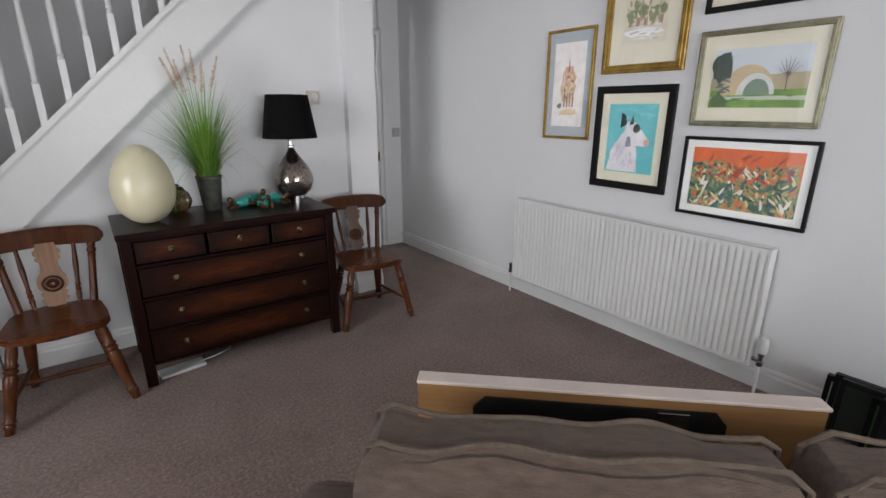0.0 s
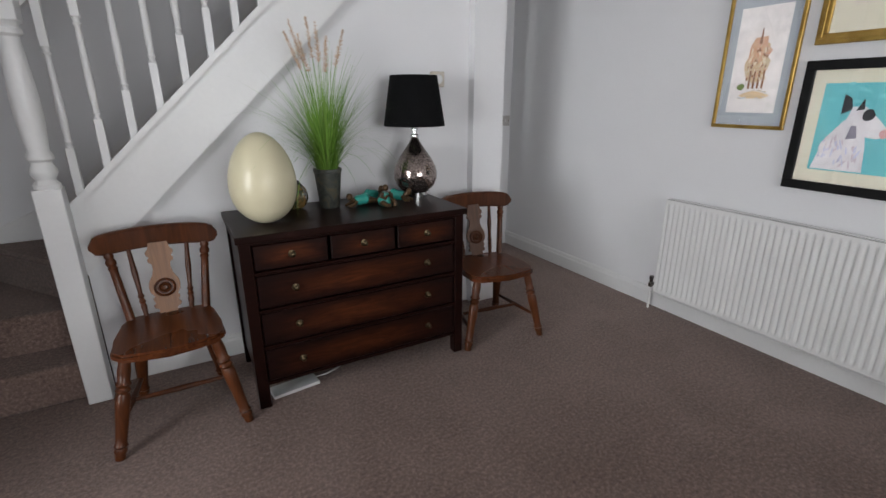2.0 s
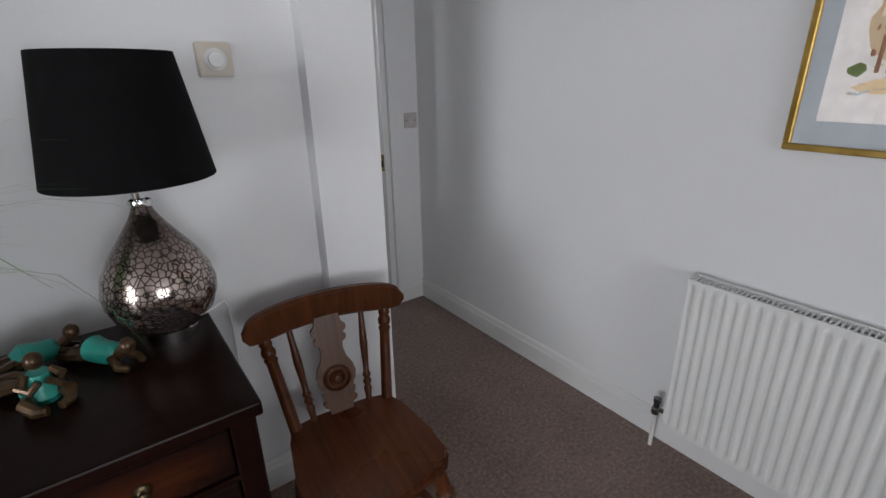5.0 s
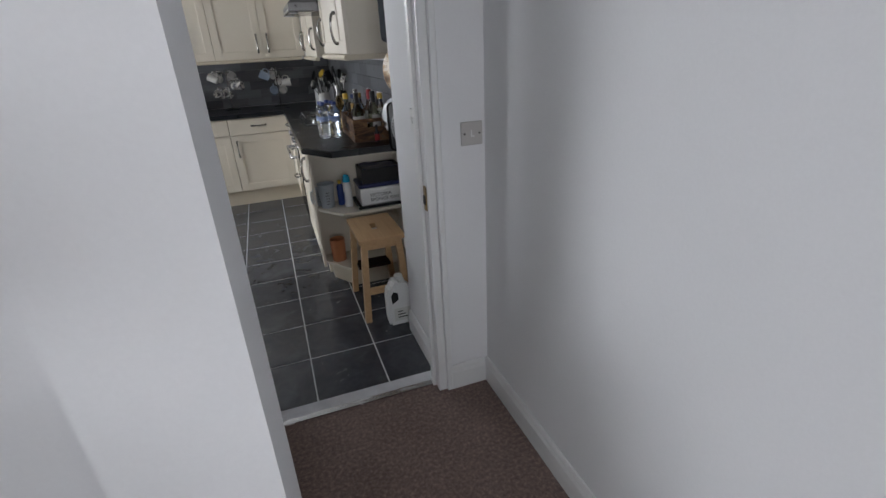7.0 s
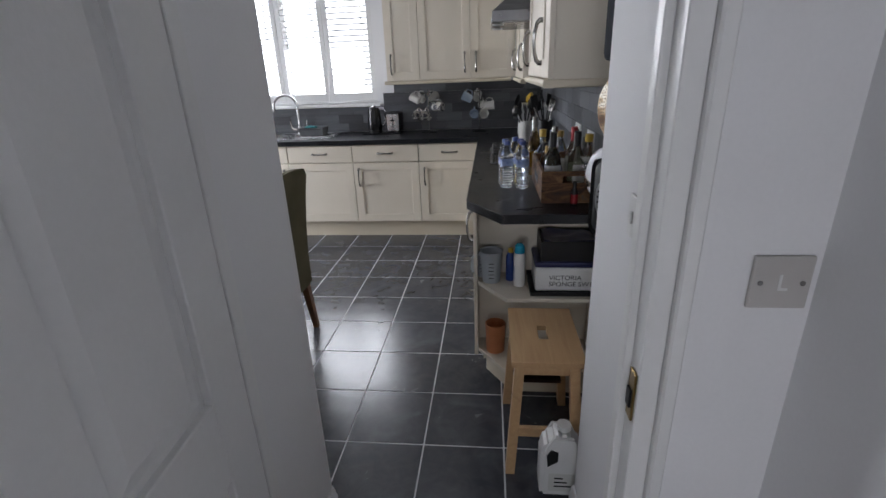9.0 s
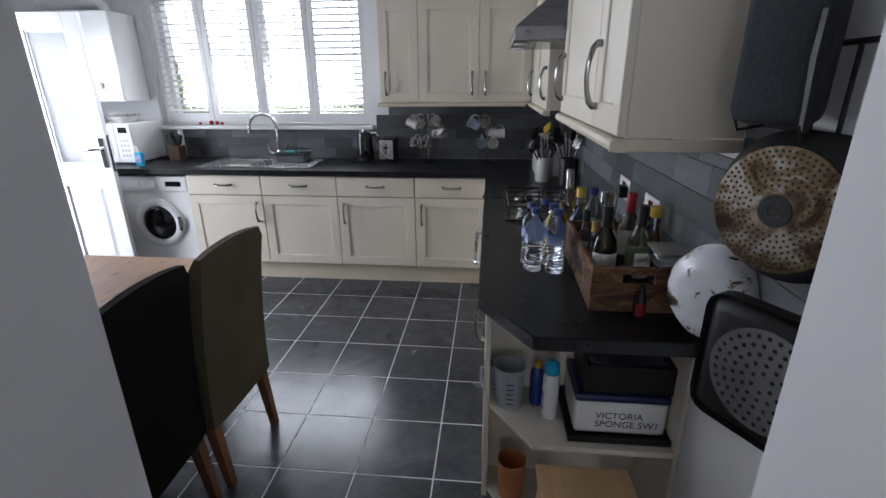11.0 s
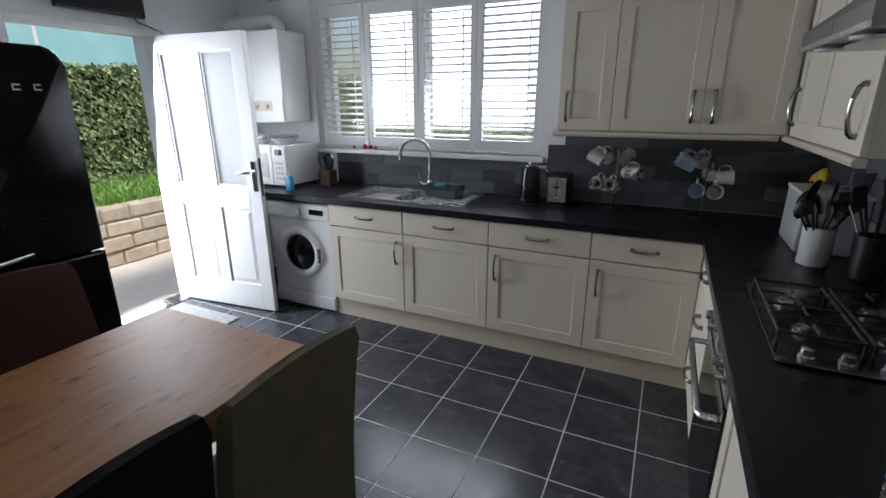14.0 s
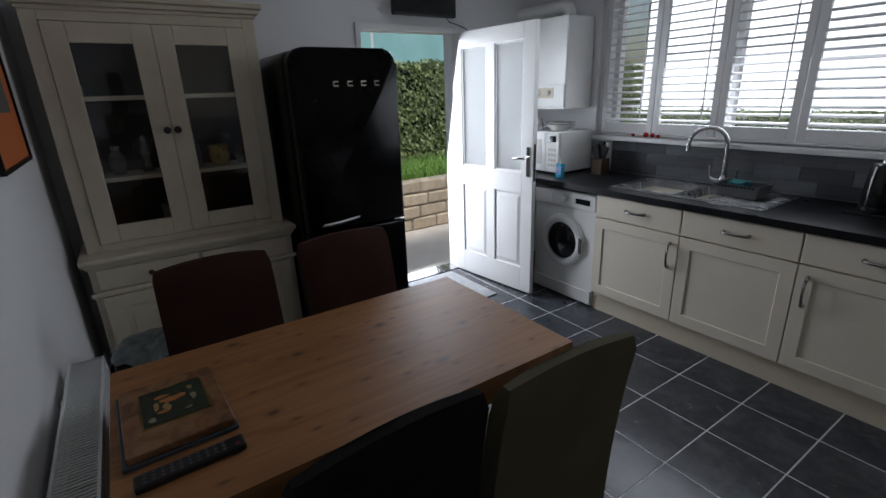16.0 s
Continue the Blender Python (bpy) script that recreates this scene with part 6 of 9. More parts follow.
part("plate", boxed(-0.043, 0.043, -0.008, 0, -0.043, 0.043, 0.003, 2), M_GREYPL, pl)
for x in (-0.03, 0.03):
    bm = bmesh.new()
    lathe(bm, [(0.004, 0), (0.004, 0.0015), (0.001, 0.002)], 8, pose(x, -0.008, 0, 90))
    part("screw", bm, M_NICKEL, pl, "small screw", True)
bm = bmesh.new()
box(bm, -0.004, 0.0, -0.0092, -0.008, -0.012, 0.014)
box(bm, 0.0, 0.010, -0.0092, -0.008, -0.012, -0.008)
part("mark", bm, M_WHITEP, pl, "small moulded mark")
sw = thing("light_switch", pose(2.215, 4.16, 1.17, 0, 0, -90), "white double light switch in the passage", "light switch")
part("plate", boxed(-0.043, 0.043, -0.008, 0, -0.043, 0.043, 0.003, 2), M_WHITEP, sw)
for x in (-0.016, 0.016):
    r = part("rocker", boxed(x - 0.007, x + 0.007, -0.013, -0.007, -0.013, 0.013, 0.003), M_WHITEP, sw)

# ---- pictures ----
M_GOLD = surface("gilt_frame", (0.30, 0.17, 0.035), (0.55, 0.36, 0.10), 14.0, 0.32, 0.15, 120.0, metal=0.75)
M_SILV = surface("tarnished_silver_gilt", (0.17, 0.16, 0.10), (0.36, 0.34, 0.24), 22.0, 0.34, 0.2, 150.0, metal=0.7)
M_MOUNT = surface("cream_mount_board", (0.64, 0.60, 0.48), (0.68, 0.64, 0.52), 6.0, 0.8, 0.0)
M_MOUNTW = surface("white_mount_board", (0.74, 0.74, 0.72), (0.78, 0.78, 0.76), 6.0, 0.8, 0.0)
M_MOUNTB = surface("blue_grey_mount_board", (0.33, 0.36, 0.39), (0.38, 0.41, 0.44), 6.0, 0.8, 0.0)


def flat(name, c, c2=None, scale=20.0):
    return surface(name, c, c2 or tuple(min(1, v * 1.25) for v in c), scale, 0.7, 0.02, 90.0)


def picture(y_left, y_right, z0, z1, frame_w, frame_mat, mount_mat, art, label, name="framed_picture", lip=None, depth=0.022):
    """A framed picture on the east wall. art: (y from left share, z share) rectangle of the print and its material."""
    w, h = y_left - y_right, z1 - z0
    t = thing(name, pose(XR, y_left, z0, 0, 0, -90), label, "picture", "pictures over the radiator")
    bm = bmesh.new()
    f = frame_w
    for a, b, c, d in ((0, w, 0, f), (0, w, h - f, h), (0, f, f, h - f), (w - f, w, f, h - f)):
        box(bm, a, b, -depth, -0.001, c, d, 0.003)
    fr_ = part("frame", bm, frame_mat, t)
    if lip:
        bm = bmesh.new()
        for a, b, c, d in ((f * 0.35, w - f * 0.35, f * 0.35, f * 0.62), (f * 0.35, w - f * 0.35, h - f * 0.62, h - f * 0.35), (f * 0.35, f * 0.62, f * 0.62, h - f * 0.62), (w - f * 0.62, w - f * 0.35, f * 0.62, h - f * 0.62)):
            box(bm, a, b, -depth - 0.006, -depth, c, d, 0.002)
        part("frame_bead", bm, lip, fr_, "raised bead on the frame")
    part("mount", boxed(f, w - f, -0.008, -0.003, f, h - f), mount_mat, t, "mount board")
    a0, a1, b0, b1, mat = art
    pr = part("print", boxed(w * a0, w * a1, -0.0096, -0.008, h * b0, h * b1), mat, t, "printed picture")
    g = part("glazing", boxed(f, w - f, -0.0155, -0.0135, f, h - f), M_PICGLASS, t, "clear picture glass")
    g.visible_shadow = False
    return t, pr, w, h


M_PICGLASS = glass("picture_glass", (1, 1, 1), 0.0, 1.5)


def daub(parent, outline, mat, lift=1, label=""):
    bm = bmesh.new()
    plate(bm, outline, -0.0096 - 0.0005 * lift, -0.0092, "xz")
    return part("painted_shape", bm, mat, parent, label)


def strokes(parent, area, mats, count, length, width, tilt, seed, lift=3):
    """Loose brush marks inside area (x0, x1, z0, z1), one mesh for each colour; tilt: the angles they lie at, in degrees."""
    rr = random.Random(seed)
    x0, x1, z0, z1 = area
    for n, mat in enumerate(mats):
        bm = bmesh.new()
        for k in range(count):
            L, W = rr.uniform(*length) / 2, rr.uniform(*width) / 2
            a = radians(rr.uniform(*tilt))
            cx, cz = rr.uniform(x0 + L * abs(math.cos(a)), x1 - L * abs(math.cos(a))), rr.uniform(z0 + L * abs(math.sin(a)), z1 - L * abs(math.sin(a)))
            ca, sa = math.cos(a), math.sin(a)
            shape = [(-L, 0.2 * W), (-0.5 * L, -W), (0.4 * L, -0.8 * W), (L, rr.uniform(-0.5, 0.5) * W), (0.5 * L, W), (-0.4 * L, 0.9 * W)]
            plate(bm, [(cx + u * ca - v * sa, cz + u * sa + v * ca) for u, v in shape], -0.0096 - 0.0003 * lift - 0.00012 * n - 0.000004 * k, -0.0092, "xz")
        tagged(part("brush_strokes", bm, mat, parent, "loose brush marks"), kind="stuff")


# tall narrow building study
t, pr, w, h = picture(2.092, 1.727, 1.172, 1.836, 0.018, M_GOLD, M_MOUNTB, (0.17, 0.83, 0.12, 0.88, flat("pale_wash_paper", (0.66, 0.62, 0.60))), "tall gilt-framed study of a red and ochre tower")
ochre, rust, redd = flat("ochre_wash", (0.56, 0.38, 0.22), (0.52, 0.44, 0.30), 26.0), flat("rust_wash", (0.22, 0.10, 0.05)), flat("soft_red", (0.56, 0.27, 0.18), (0.60, 0.42, 0.26), 26.0)
daub(pr, disc_outline(w * 0.5, h * 0.45, 0.062, 0.075, 14, 0.2, 1), ochre)
daub(pr, disc_outline(w * 0.5, h * 0.57, 0.05, 0.07, 12, 0.25, 2), redd, 2)
daub(pr, [(w * 0.48, h * 0.62), (w * 0.52, h * 0.62), (w * 0.505, h * 0.73), (w * 0.495, h * 0.73)], rust, 3)
for k in range(4):
    x = w * (0.42 + 0.06 * k)
    daub(pr, [(x, h * 0.30), (x + 0.009, h * 0.30), (x + 0.009, h * 0.43), (x, h * 0.43)], rust, 3)
daub(pr, disc_outline(w * 0.33, h * 0.31, 0.018, 0.016, 9, 0.2, 5), flat("olive_wash", (0.12, 0.16, 0.05)), 3)
daub(pr, disc_outline(w * 0.52, h * 0.25, 0.065, 0.018, 12, 0.3, 6), flat("pale_ochre", (0.62, 0.46, 0.28)), 1)

strokes(pr, (w * 0.37, w * 0.63, h * 0.33, h * 0.63), [ochre, redd, rust, flat("cream_wash", (0.62, 0.52, 0.38))], 16, (0.012, 0.034), (0.005, 0.013), (60, 120), 31, 4)
strokes(pr, (w * 0.30, w * 0.70, h * 0.22, h * 0.33), [flat("blue_grey_wash", (0.36, 0.42, 0.48)), ochre], 9, (0.010, 0.026), (0.003, 0.007), (-20, 20), 32, 4)

# gilt picture of a terrace, its top out of view
t, pr, w, h = picture(1.67, 1.18, 1.555, 2.18, 0.045, M_GOLD, M_MOUNT, (0.24, 0.76, 0.24, 0.8, flat("street_wash", (0.55, 0.50, 0.42))), "gilt-framed watercolour of houses and shrubs", lip=M_GOLD)
daub(pr, disc_outline(w * 0.5, h * 0.33, 0.115, 0.02, 14, 0.2, 3), flat("pale_street", (0.66, 0.66, 0.66)))
for k, (x, z, r) in enumerate(((0.33, 0.47, 0.03), (0.47, 0.50, 0.028), (0.60, 0.47, 0.034), (0.70, 0.5, 0.022), (0.4, 0.55, 0.03))):
    daub(pr, disc_outline(w * x, h * z, r, r * 1.1, 11, 0.3, k), flat("shrub_wash", (0.16, 0.20, 0.09), (0.24, 0.27, 0.12)), 2)
for k in range(5):
    x = w * (0.3 + 0.09 * k)
    daub(pr, [(x, h * 0.38), (x + 0.022, h * 0.38), (x + 0.022, h * 0.45), (x, h * 0.45)], flat("brick_wash", (0.32, 0.20, 0.14)), 1)

strokes(pr, (w * 0.26, w * 0.74, h * 0.40, h * 0.62), [flat("leaf_wash", (0.17, 0.23, 0.10)), flat("bark_wash", (0.30, 0.20, 0.14)), flat("stone_wash", (0.52, 0.47, 0.40))], 22, (0.012, 0.036), (0.006, 0.014), (50, 130), 33, 4)
strokes(pr, (w * 0.26, w * 0.74, h * 0.26, h * 0.40), [flat("road_wash", (0.60, 0.60, 0.61)), flat("kerb_wash", (0.40, 0.36, 0.33))], 10, (0.02, 0.06), (0.004, 0.009), (-12, 12), 34, 4)

# turquoise portrait of a dog, reduced to plain shapes
t, pr, w, h = picture(1.681, 1.192, 0.902, 1.488, 0.042, M_BLACKW, M_MOUNT, (0.19, 0.81, 0.17, 0.83, flat("turquoise_paint", (0.10, 0.42, 0.46), (0.15, 0.52, 0.55), 8.0)), "black-framed turquoise portrait of a white dog")
white = flat("soft_white_paint", (0.60, 0.56, 0.58), (0.74, 0.71, 0.72), 18.0)
dark = flat("dark_paint", (0.03, 0.03, 0.035))
daub(pr, [(w * 0.21, h * 0.18), (w * 0.62, h * 0.18), (w * 0.60, h * 0.36), (w * 0.56, h * 0.52), (w * 0.40, h * 0.56), (w * 0.28, h * 0.42)], white, 1)
daub(pr, [(w * 0.40, h * 0.52), (w * 0.52, h * 0.45), (w * 0.66, h * 0.43), (w * 0.73, h * 0.45), (w * 0.74, h * 0.49), (w * 0.64, h * 0.58), (w * 0.54, h * 0.66), (w * 0.44, h * 0.66)], white, 2)
daub(pr, [(w * 0.36, h * 0.60), (w * 0.44, h * 0.64), (w * 0.42, h * 0.72), (w * 0.36, h * 0.75)], dark, 3)
daub(pr, disc_outline(w * 0.57, h * 0.60, 0.022, 0.026, 12, 0.1, 2), dark, 3)
daub(pr, disc_outline(w * 0.71, h * 0.47, 0.016, 0.02, 12, 0.1, 3), flat("pink_paint", (0.55, 0.28, 0.28)), 3)
daub(pr, [(w * 0.44, h * 0.42), (w * 0.52, h * 0.43), (w * 0.50, h * 0.52), (w * 0.46, h * 0.52)], flat("grey_shadow_paint", (0.22, 0.20, 0.25)), 3)

daub(pr, [(w * 0.47, h * 0.63), (w * 0.53, h * 0.64), (w * 0.515, h * 0.72)], dark, 3)
strokes(pr, (w * 0.24, w * 0.58, h * 0.19, h * 0.46), [flat("pink_grey_paint", (0.50, 0.42, 0.46)), flat("lilac_paint", (0.46, 0.46, 0.58)), white], 14, (0.02, 0.06), (0.006, 0.014), (50, 110), 35, 3)
strokes(pr, (w * 0.19, w * 0.81, h * 0.66, h * 0.83), [flat("pale_turquoise_paint", (0.16, 0.50, 0.52))], 12, (0.03, 0.07), (0.01, 0.02), (-30, 30), 36, 1)

# landscape with an arched structure
t, pr, w, h = picture(1.108, 0.555, 1.280, 1.722, 0.026, M_SILV, M_MOUNT, (0.14, 0.87, 0.20, 0.80, flat("pale_sky_paint", (0.50, 0.54, 0.60), (0.60, 0.62, 0.64), 6.0)), "silver-framed landscape with an arched bandstand and lawn", lip=M_SILV)
daub(pr, [(w * 0.14, h * 0.20), (w * 0.87, h * 0.20), (w * 0.87, h * 0.38), (w * 0.14, h * 0.38)], flat("lawn_green", (0.12, 0.24, 0.04), (0.20, 0.34, 0.08), 16.0))
daub(pr, [(w * 0.14, h * 0.285), (w * 0.87, h * 0.275), (w * 0.87, h * 0.315), (w * 0.14, h * 0.315)], flat("path_grey", (0.42, 0.44, 0.38)), 2)
daub(pr, [(w * 0.14, h * 0.38), (w * 0.87, h * 0.38), (w * 0.87, h * 0.54), (w * 0.14, h * 0.50)], flat("far_field", (0.36, 0.30, 0.20)), 1)
arch = [(w * 0.50 - 0.115 * math.cos(math.pi * k / 12), h * 0.33 + 0.135 * math.sin(math.pi * k / 12)) for k in range(13)]
daub(pr, [(x - 0.035, z) for x, z in arch], flat("sandstone_paint", (0.46, 0.36, 0.22)), 3)
daub(pr, [(w * 0.50 - 0.08 * math.cos(math.pi * k / 12), h * 0.33 + 0.095 * math.sin(math.pi * k / 12)) for k in range(13)], flat("grey_white_paint", (0.50, 0.51, 0.50)), 4)
daub(pr, [(w * 0.51 - 0.055 * math.cos(math.pi * k / 12), h * 0.33 + 0.07 * math.sin(math.pi * k / 12)) for k in range(13)], flat("dark_arch_paint", (0.14, 0.20, 0.15)), 5)
daub(pr, disc_outline(w * 0.22, h * 0.62, 0.045, 0.07, 18, 0.2, 4), flat("dark_conifer", (0.03, 0.05, 0.04)), 6)
daub(pr, disc_outline(w * 0.22, h * 0.27, 0.04, 0.03, 12, 0.3, 4), flat("dark_shrub", (0.05, 0.10, 0.03)), 6)
for k in range(7):
    a = 0.5 + 0.36 * k
    x0, z0 = w * 0.72, h * 0.52
    x1, z1 = x0 + 0.055 * math.cos(a), z0 + 0.075 * math.sin(a)
    daub(pr, [(x0 - 0.002, z0 - 0.01), (x0 + 0.002, z0 - 0.01), (x1, z1)], flat("bare_branch", (0.12, 0.09, 0.08)), 6)
daub(pr, [(w * 0.715, h * 0.36), (w * 0.725, h * 0.36), (w * 0.722, h * 0.54), (w * 0.716, h * 0.54)], flat("bare_trunk", (0.14, 0.10, 0.08)), 6)

strokes(pr, (w * 0.15, w * 0.31, h * 0.34, h * 0.78), [flat("dark_fir", (0.025, 0.045, 0.04)), flat("grey_fir", (0.10, 0.14, 0.14))], 16, (0.02, 0.05), (0.005, 0.011), (-30, 25), 37, 7)
strokes(pr, (w * 0.15, w * 0.86, h * 0.21, h * 0.37), [flat("bright_lawn", (0.22, 0.40, 0.08)), flat("deep_lawn", (0.06, 0.15, 0.03))], 22, (0.02, 0.07), (0.004, 0.009), (-6, 6), 38, 3)

# busy red and green painting
M_BUSY = blotches("busy_red_green_paint", [(0.38, (0.02, 0.035, 0.035)), (0.47, (0.05, 0.16, 0.11)), (0.52, (0.36, 0.33, 0.12)), (0.58, (0.50, 0.16, 0.05)), (0.72, (0.56, 0.09, 0.035))], 13.0, 0.6, 2.5)
t, pr, w, h = picture(1.115, 0.522, 0.825, 1.228, 0.017, M_BLACKW, M_MOUNTW, (0.09, 0.91, 0.13, 0.87, M_BUSY), "thin black-framed abstract painting in red and green")
rnd = random.Random(8)
cols = [flat("flame_red", (0.58, 0.11, 0.03)), flat("deep_green", (0.04, 0.16, 0.08)), flat("straw", (0.55, 0.48, 0.20)), flat("ink_blue", (0.03, 0.06, 0.10)), flat("warm_white", (0.62, 0.58, 0.52))]
daub(pr, [(w * 0.09, h * 0.68), (w * 0.3, h * 0.72), (w * 0.55, h * 0.66), (w * 0.91, h * 0.74), (w * 0.91, h * 0.87), (w * 0.09, h * 0.87)], cols[0], 1)
teal = flat("dark_teal", (0.03, 0.10, 0.10))
strokes(pr, (w * 0.10, w * 0.90, h * 0.14, h * 0.70), [cols[3], teal, cols[1], cols[2], cols[4]], 34, (0.015, 0.06), (0.005, 0.016), (25, 155), 39, 3)
strokes(pr, (w * 0.10, w * 0.90, h * 0.45, h * 0.86), [cols[0], flat("orange_red", (0.60, 0.20, 0.05)), flat("deep_red", (0.30, 0.04, 0.02))], 22, (0.02, 0.07), (0.006, 0.016), (20, 160), 40, 5)
# lower edge of a sixth picture
t, pr, w, h = picture(1.11, 0.63, 1.802, 2.2, 0.026, M_BLACKW, M_MOUNT, (0.2, 0.8, 0.25, 0.8, flat("plain_print", (0.4, 0.42, 0.40))), "black-framed picture high on the wall")

# leaning frames and albums in the corner behind the sofa
M_DKGREEN = surface("dark_green_board", (0.012, 0.022, 0.018), (0.02, 0.034, 0.028), 8.0, 0.55, 0.05)
M_LEAFGR = surface("bright_green_card", (0.05, 0.17, 0.03), (0.08, 0.23, 0.05), 8.0, 0.6, 0.0)
lean = thing("leaning_frames", pose(2.40, 0.30, 0, 0, 0, -90), "dark picture frames leaning against the wall behind the sofa", "picture frames")
for k, (x, d, hgt, mat) in enumerate(((0.0, 0.03, 0.23, M_MOUNTW), (0.03, 0.06, 0.26, M_DKGREEN), (0.06, 0.09, 0.26, M_DKGREEN), (0.17, 0.12, 0.24, M_LEAFGR), (0.20, 0.15, 0.26, M_BLACKP))):
    bm = boxed(x, x + 0.5, -0.012, 0.012, 0, hgt, 0.002)
    pnl = part("panel", bm, mat, lean)
    pnl.matrix_basis = pose(0, -d - 0.03, 0, -5)
    bm = bmesh.new()
    for a, b, c, e in ((x - 0.004, x + 0.504, hgt - 0.02, hgt + 0.004), (x - 0.004, x + 0.016, 0, hgt - 0.02)):
        box(bm, a, b, -0.016, 0.016, c, e)
    part("frame_edge", bm, M_BLACKW, pnl)

# ---- outdoors, seen through the back door and the window ----
bm = bmesh.new()
box(bm, -400, 400, -400, 400, -0.42, -0.30)
solid("ground", bm, M_SOIL, I4, "dark earth around the house", "ground", kind="structure")
bm = boxed(-3.62, XL - 0.135, 2.0, 14.0, -0.295, -0.045)
solid("pavement_patio", bm, M_PATIO, I4, "pale concrete patio outside the back door", "patio", kind="structure")
bm = boxed(XL + 0.0, 3.5, 8.36, 13.0, -0.295, -0.045)
solid("pavement_side", bm, M_PATIO, I4, "pale concrete path under the kitchen window", "patio", kind="structure")

# low garden wall of split stone
gw = thing("garden_wall", pose(-3.32, 5.0, -0.045), "low retaining wall of buff split sandstone blocks", "garden wall", kind="structure")
part("wall_core", boxed(-0.20, -0.02, 0.0, 7.0, 0, 0.60), M_MORTAR, gw, "mortar core")
rnd = random.Random(3)
for row in range(4):
    z0 = 0.008 + row * 0.152
    y = -0.12 * (row % 2)
    while y < 6.9:
        L = rnd.uniform(0.22, 0.42)
        y0, y1 = max(y, 0.0) + 0.008, min(y + L, 7.0) - 0.008
        if y1 - y0 > 0.06:
            bm = boxed(-0.19, rnd.uniform(-0.005, 0.02), y0, y1, z0, z0 + 0.136, 0.014, 1)
            for v in bm.verts:
                v.co += noise.noise_vector(v.co * 9.0 + Vector((row, 0, 0))) * 0.008
            part("stone_block", bm, M_STONE, gw)
        y += L
bm = boxed(-8.0, -3.50, 4.5, 12.5, -0.28, 0.52)
solid("raised_bed", bm, M_SOIL, I4, "dark soil bed behind the garden wall", "flower bed", kind="structure")
# grass
bm = bmesh.new()
rnd = random.Random(9)
for k in range(7000):
    x, y = rnd.uniform(-4.35, -3.46), rnd.uniform(6.2, 11.5)
    a = rnd.uniform(0, 2 * math.pi)
    L = rnd.uniform(0.10, 0.28)
    s = Vector((math.cos(a), math.sin(a), 0)) * 0.006
    p = Vector((x, y, 0.50))
    m_ = p + Vector((rnd.gauss(0, 0.03), rnd.gauss(0, 0.03), L * 0.6))
    e = p + Vector((rnd.gauss(0, 0.08), rnd.gauss(0, 0.08), L))
    v = [bm.verts.new(p - s), bm.verts.new(p + s), bm.verts.new(m_ + s * 0.7), bm.verts.new(m_ - s * 0.7), bm.verts.new(e)]
    bm.faces.new((v[0], v[1], v[2], v[3]))
    bm.faces.new((v[3], v[2], v[4]))
solid("long_grass", bm, M_GRASS, I4, "bright green long grass above the garden wall", "grass", kind="stuff")


def hedge(name, x0, x1, y0, y1, z0, z1, count, face, label, seed):
    """A clipped hedge: a dark core that paints the shade inside, and many leaves, thickest on the face towards the
    house.
    """
    t = thing(name, pose((x0 + x1) / 2, (y0 + y1) / 2, z0), label, "hedge")
    cx, cy = (x0 + x1) / 2, (y0 + y1) / 2
    part("core", boxed(x0 - cx + 0.08, x1 - cx - 0.08, y0 - cy + 0.08, y1 - cy - 0.08, 0, z1 - z0 - 0.10), M_HEDGESHADE, t, "near-black core for the shade between the leaves")
    rr = random.Random(seed)
    V, F = [], []
    for k in range(count):
        top = rr.random() < 0.16
        if face == "x":
            p = Vector((x1 - cx, rr.uniform(y0, y1) - cy, rr.uniform(0, z1 - z0)))
            n = Vector((1, 0, 0))
        else:
            p = Vector((rr.uniform(x0, x1) - cx, y0 - cy, rr.uniform(0, z1 - z0)))
            n = Vector((0, -1, 0))
        if top:
            p = Vector((rr.uniform(x0, x1) - cx, rr.uniform(y0, y1) - cy, z1 - z0))
            n = Vector((0, 0, 1))
        bulge = noise.noise(Vector((p.x, p.y, p.z)) * 2.3) * 0.09
        p += n * (bulge - abs(rr.gauss(0, 0.05)))
        d = (n + Vector((rr.gauss(0, 0.8), rr.gauss(0, 0.8), rr.gauss(0, 0.8)))).normalized()
        s = d.cross(Vector((rr.random(), rr.random(), rr.random()))).normalized()
        u = d.cross(s)
        L = rr.uniform(0.022, 0.042)
        i = len(V)
        V += [p - s * L, p + u * L * 0.5 + d * L * 0.15, p + s * L, p - u * L * 0.5 + d * L * 0.15]
        F.append((i, i + 1, i + 2, i + 3))
    me = bpy.data.meshes.new("leaves")
    me.from_pydata(V, [], F)
    me.materials.append(M_HEDGE)
    lv = new("leaves", me)
    lv.parent = t
    tagged(lv, "small glossy green and yellow-green leaves", kind="stuff")
    return t


# near-black colour stands for the shade deep in the foliage
M_HEDGESHADE = surface("hedge_inner_shade", (0.010, 0.014, 0.006), (0.022, 0.026, 0.012), 14.0, 1.0, 0.5)
hedge("hedge", -5.3, -4.4, 5.2, 13.5, 0.45, 1.98, 42000, "x", "tall clipped green hedge beyond the garden wall", 5)
hedge("hedge", -5.0, 4.5, 13.2, 14.4, -0.05, 1.05, 26000, "y", "clipped green hedge beyond the kitchen window", 6)
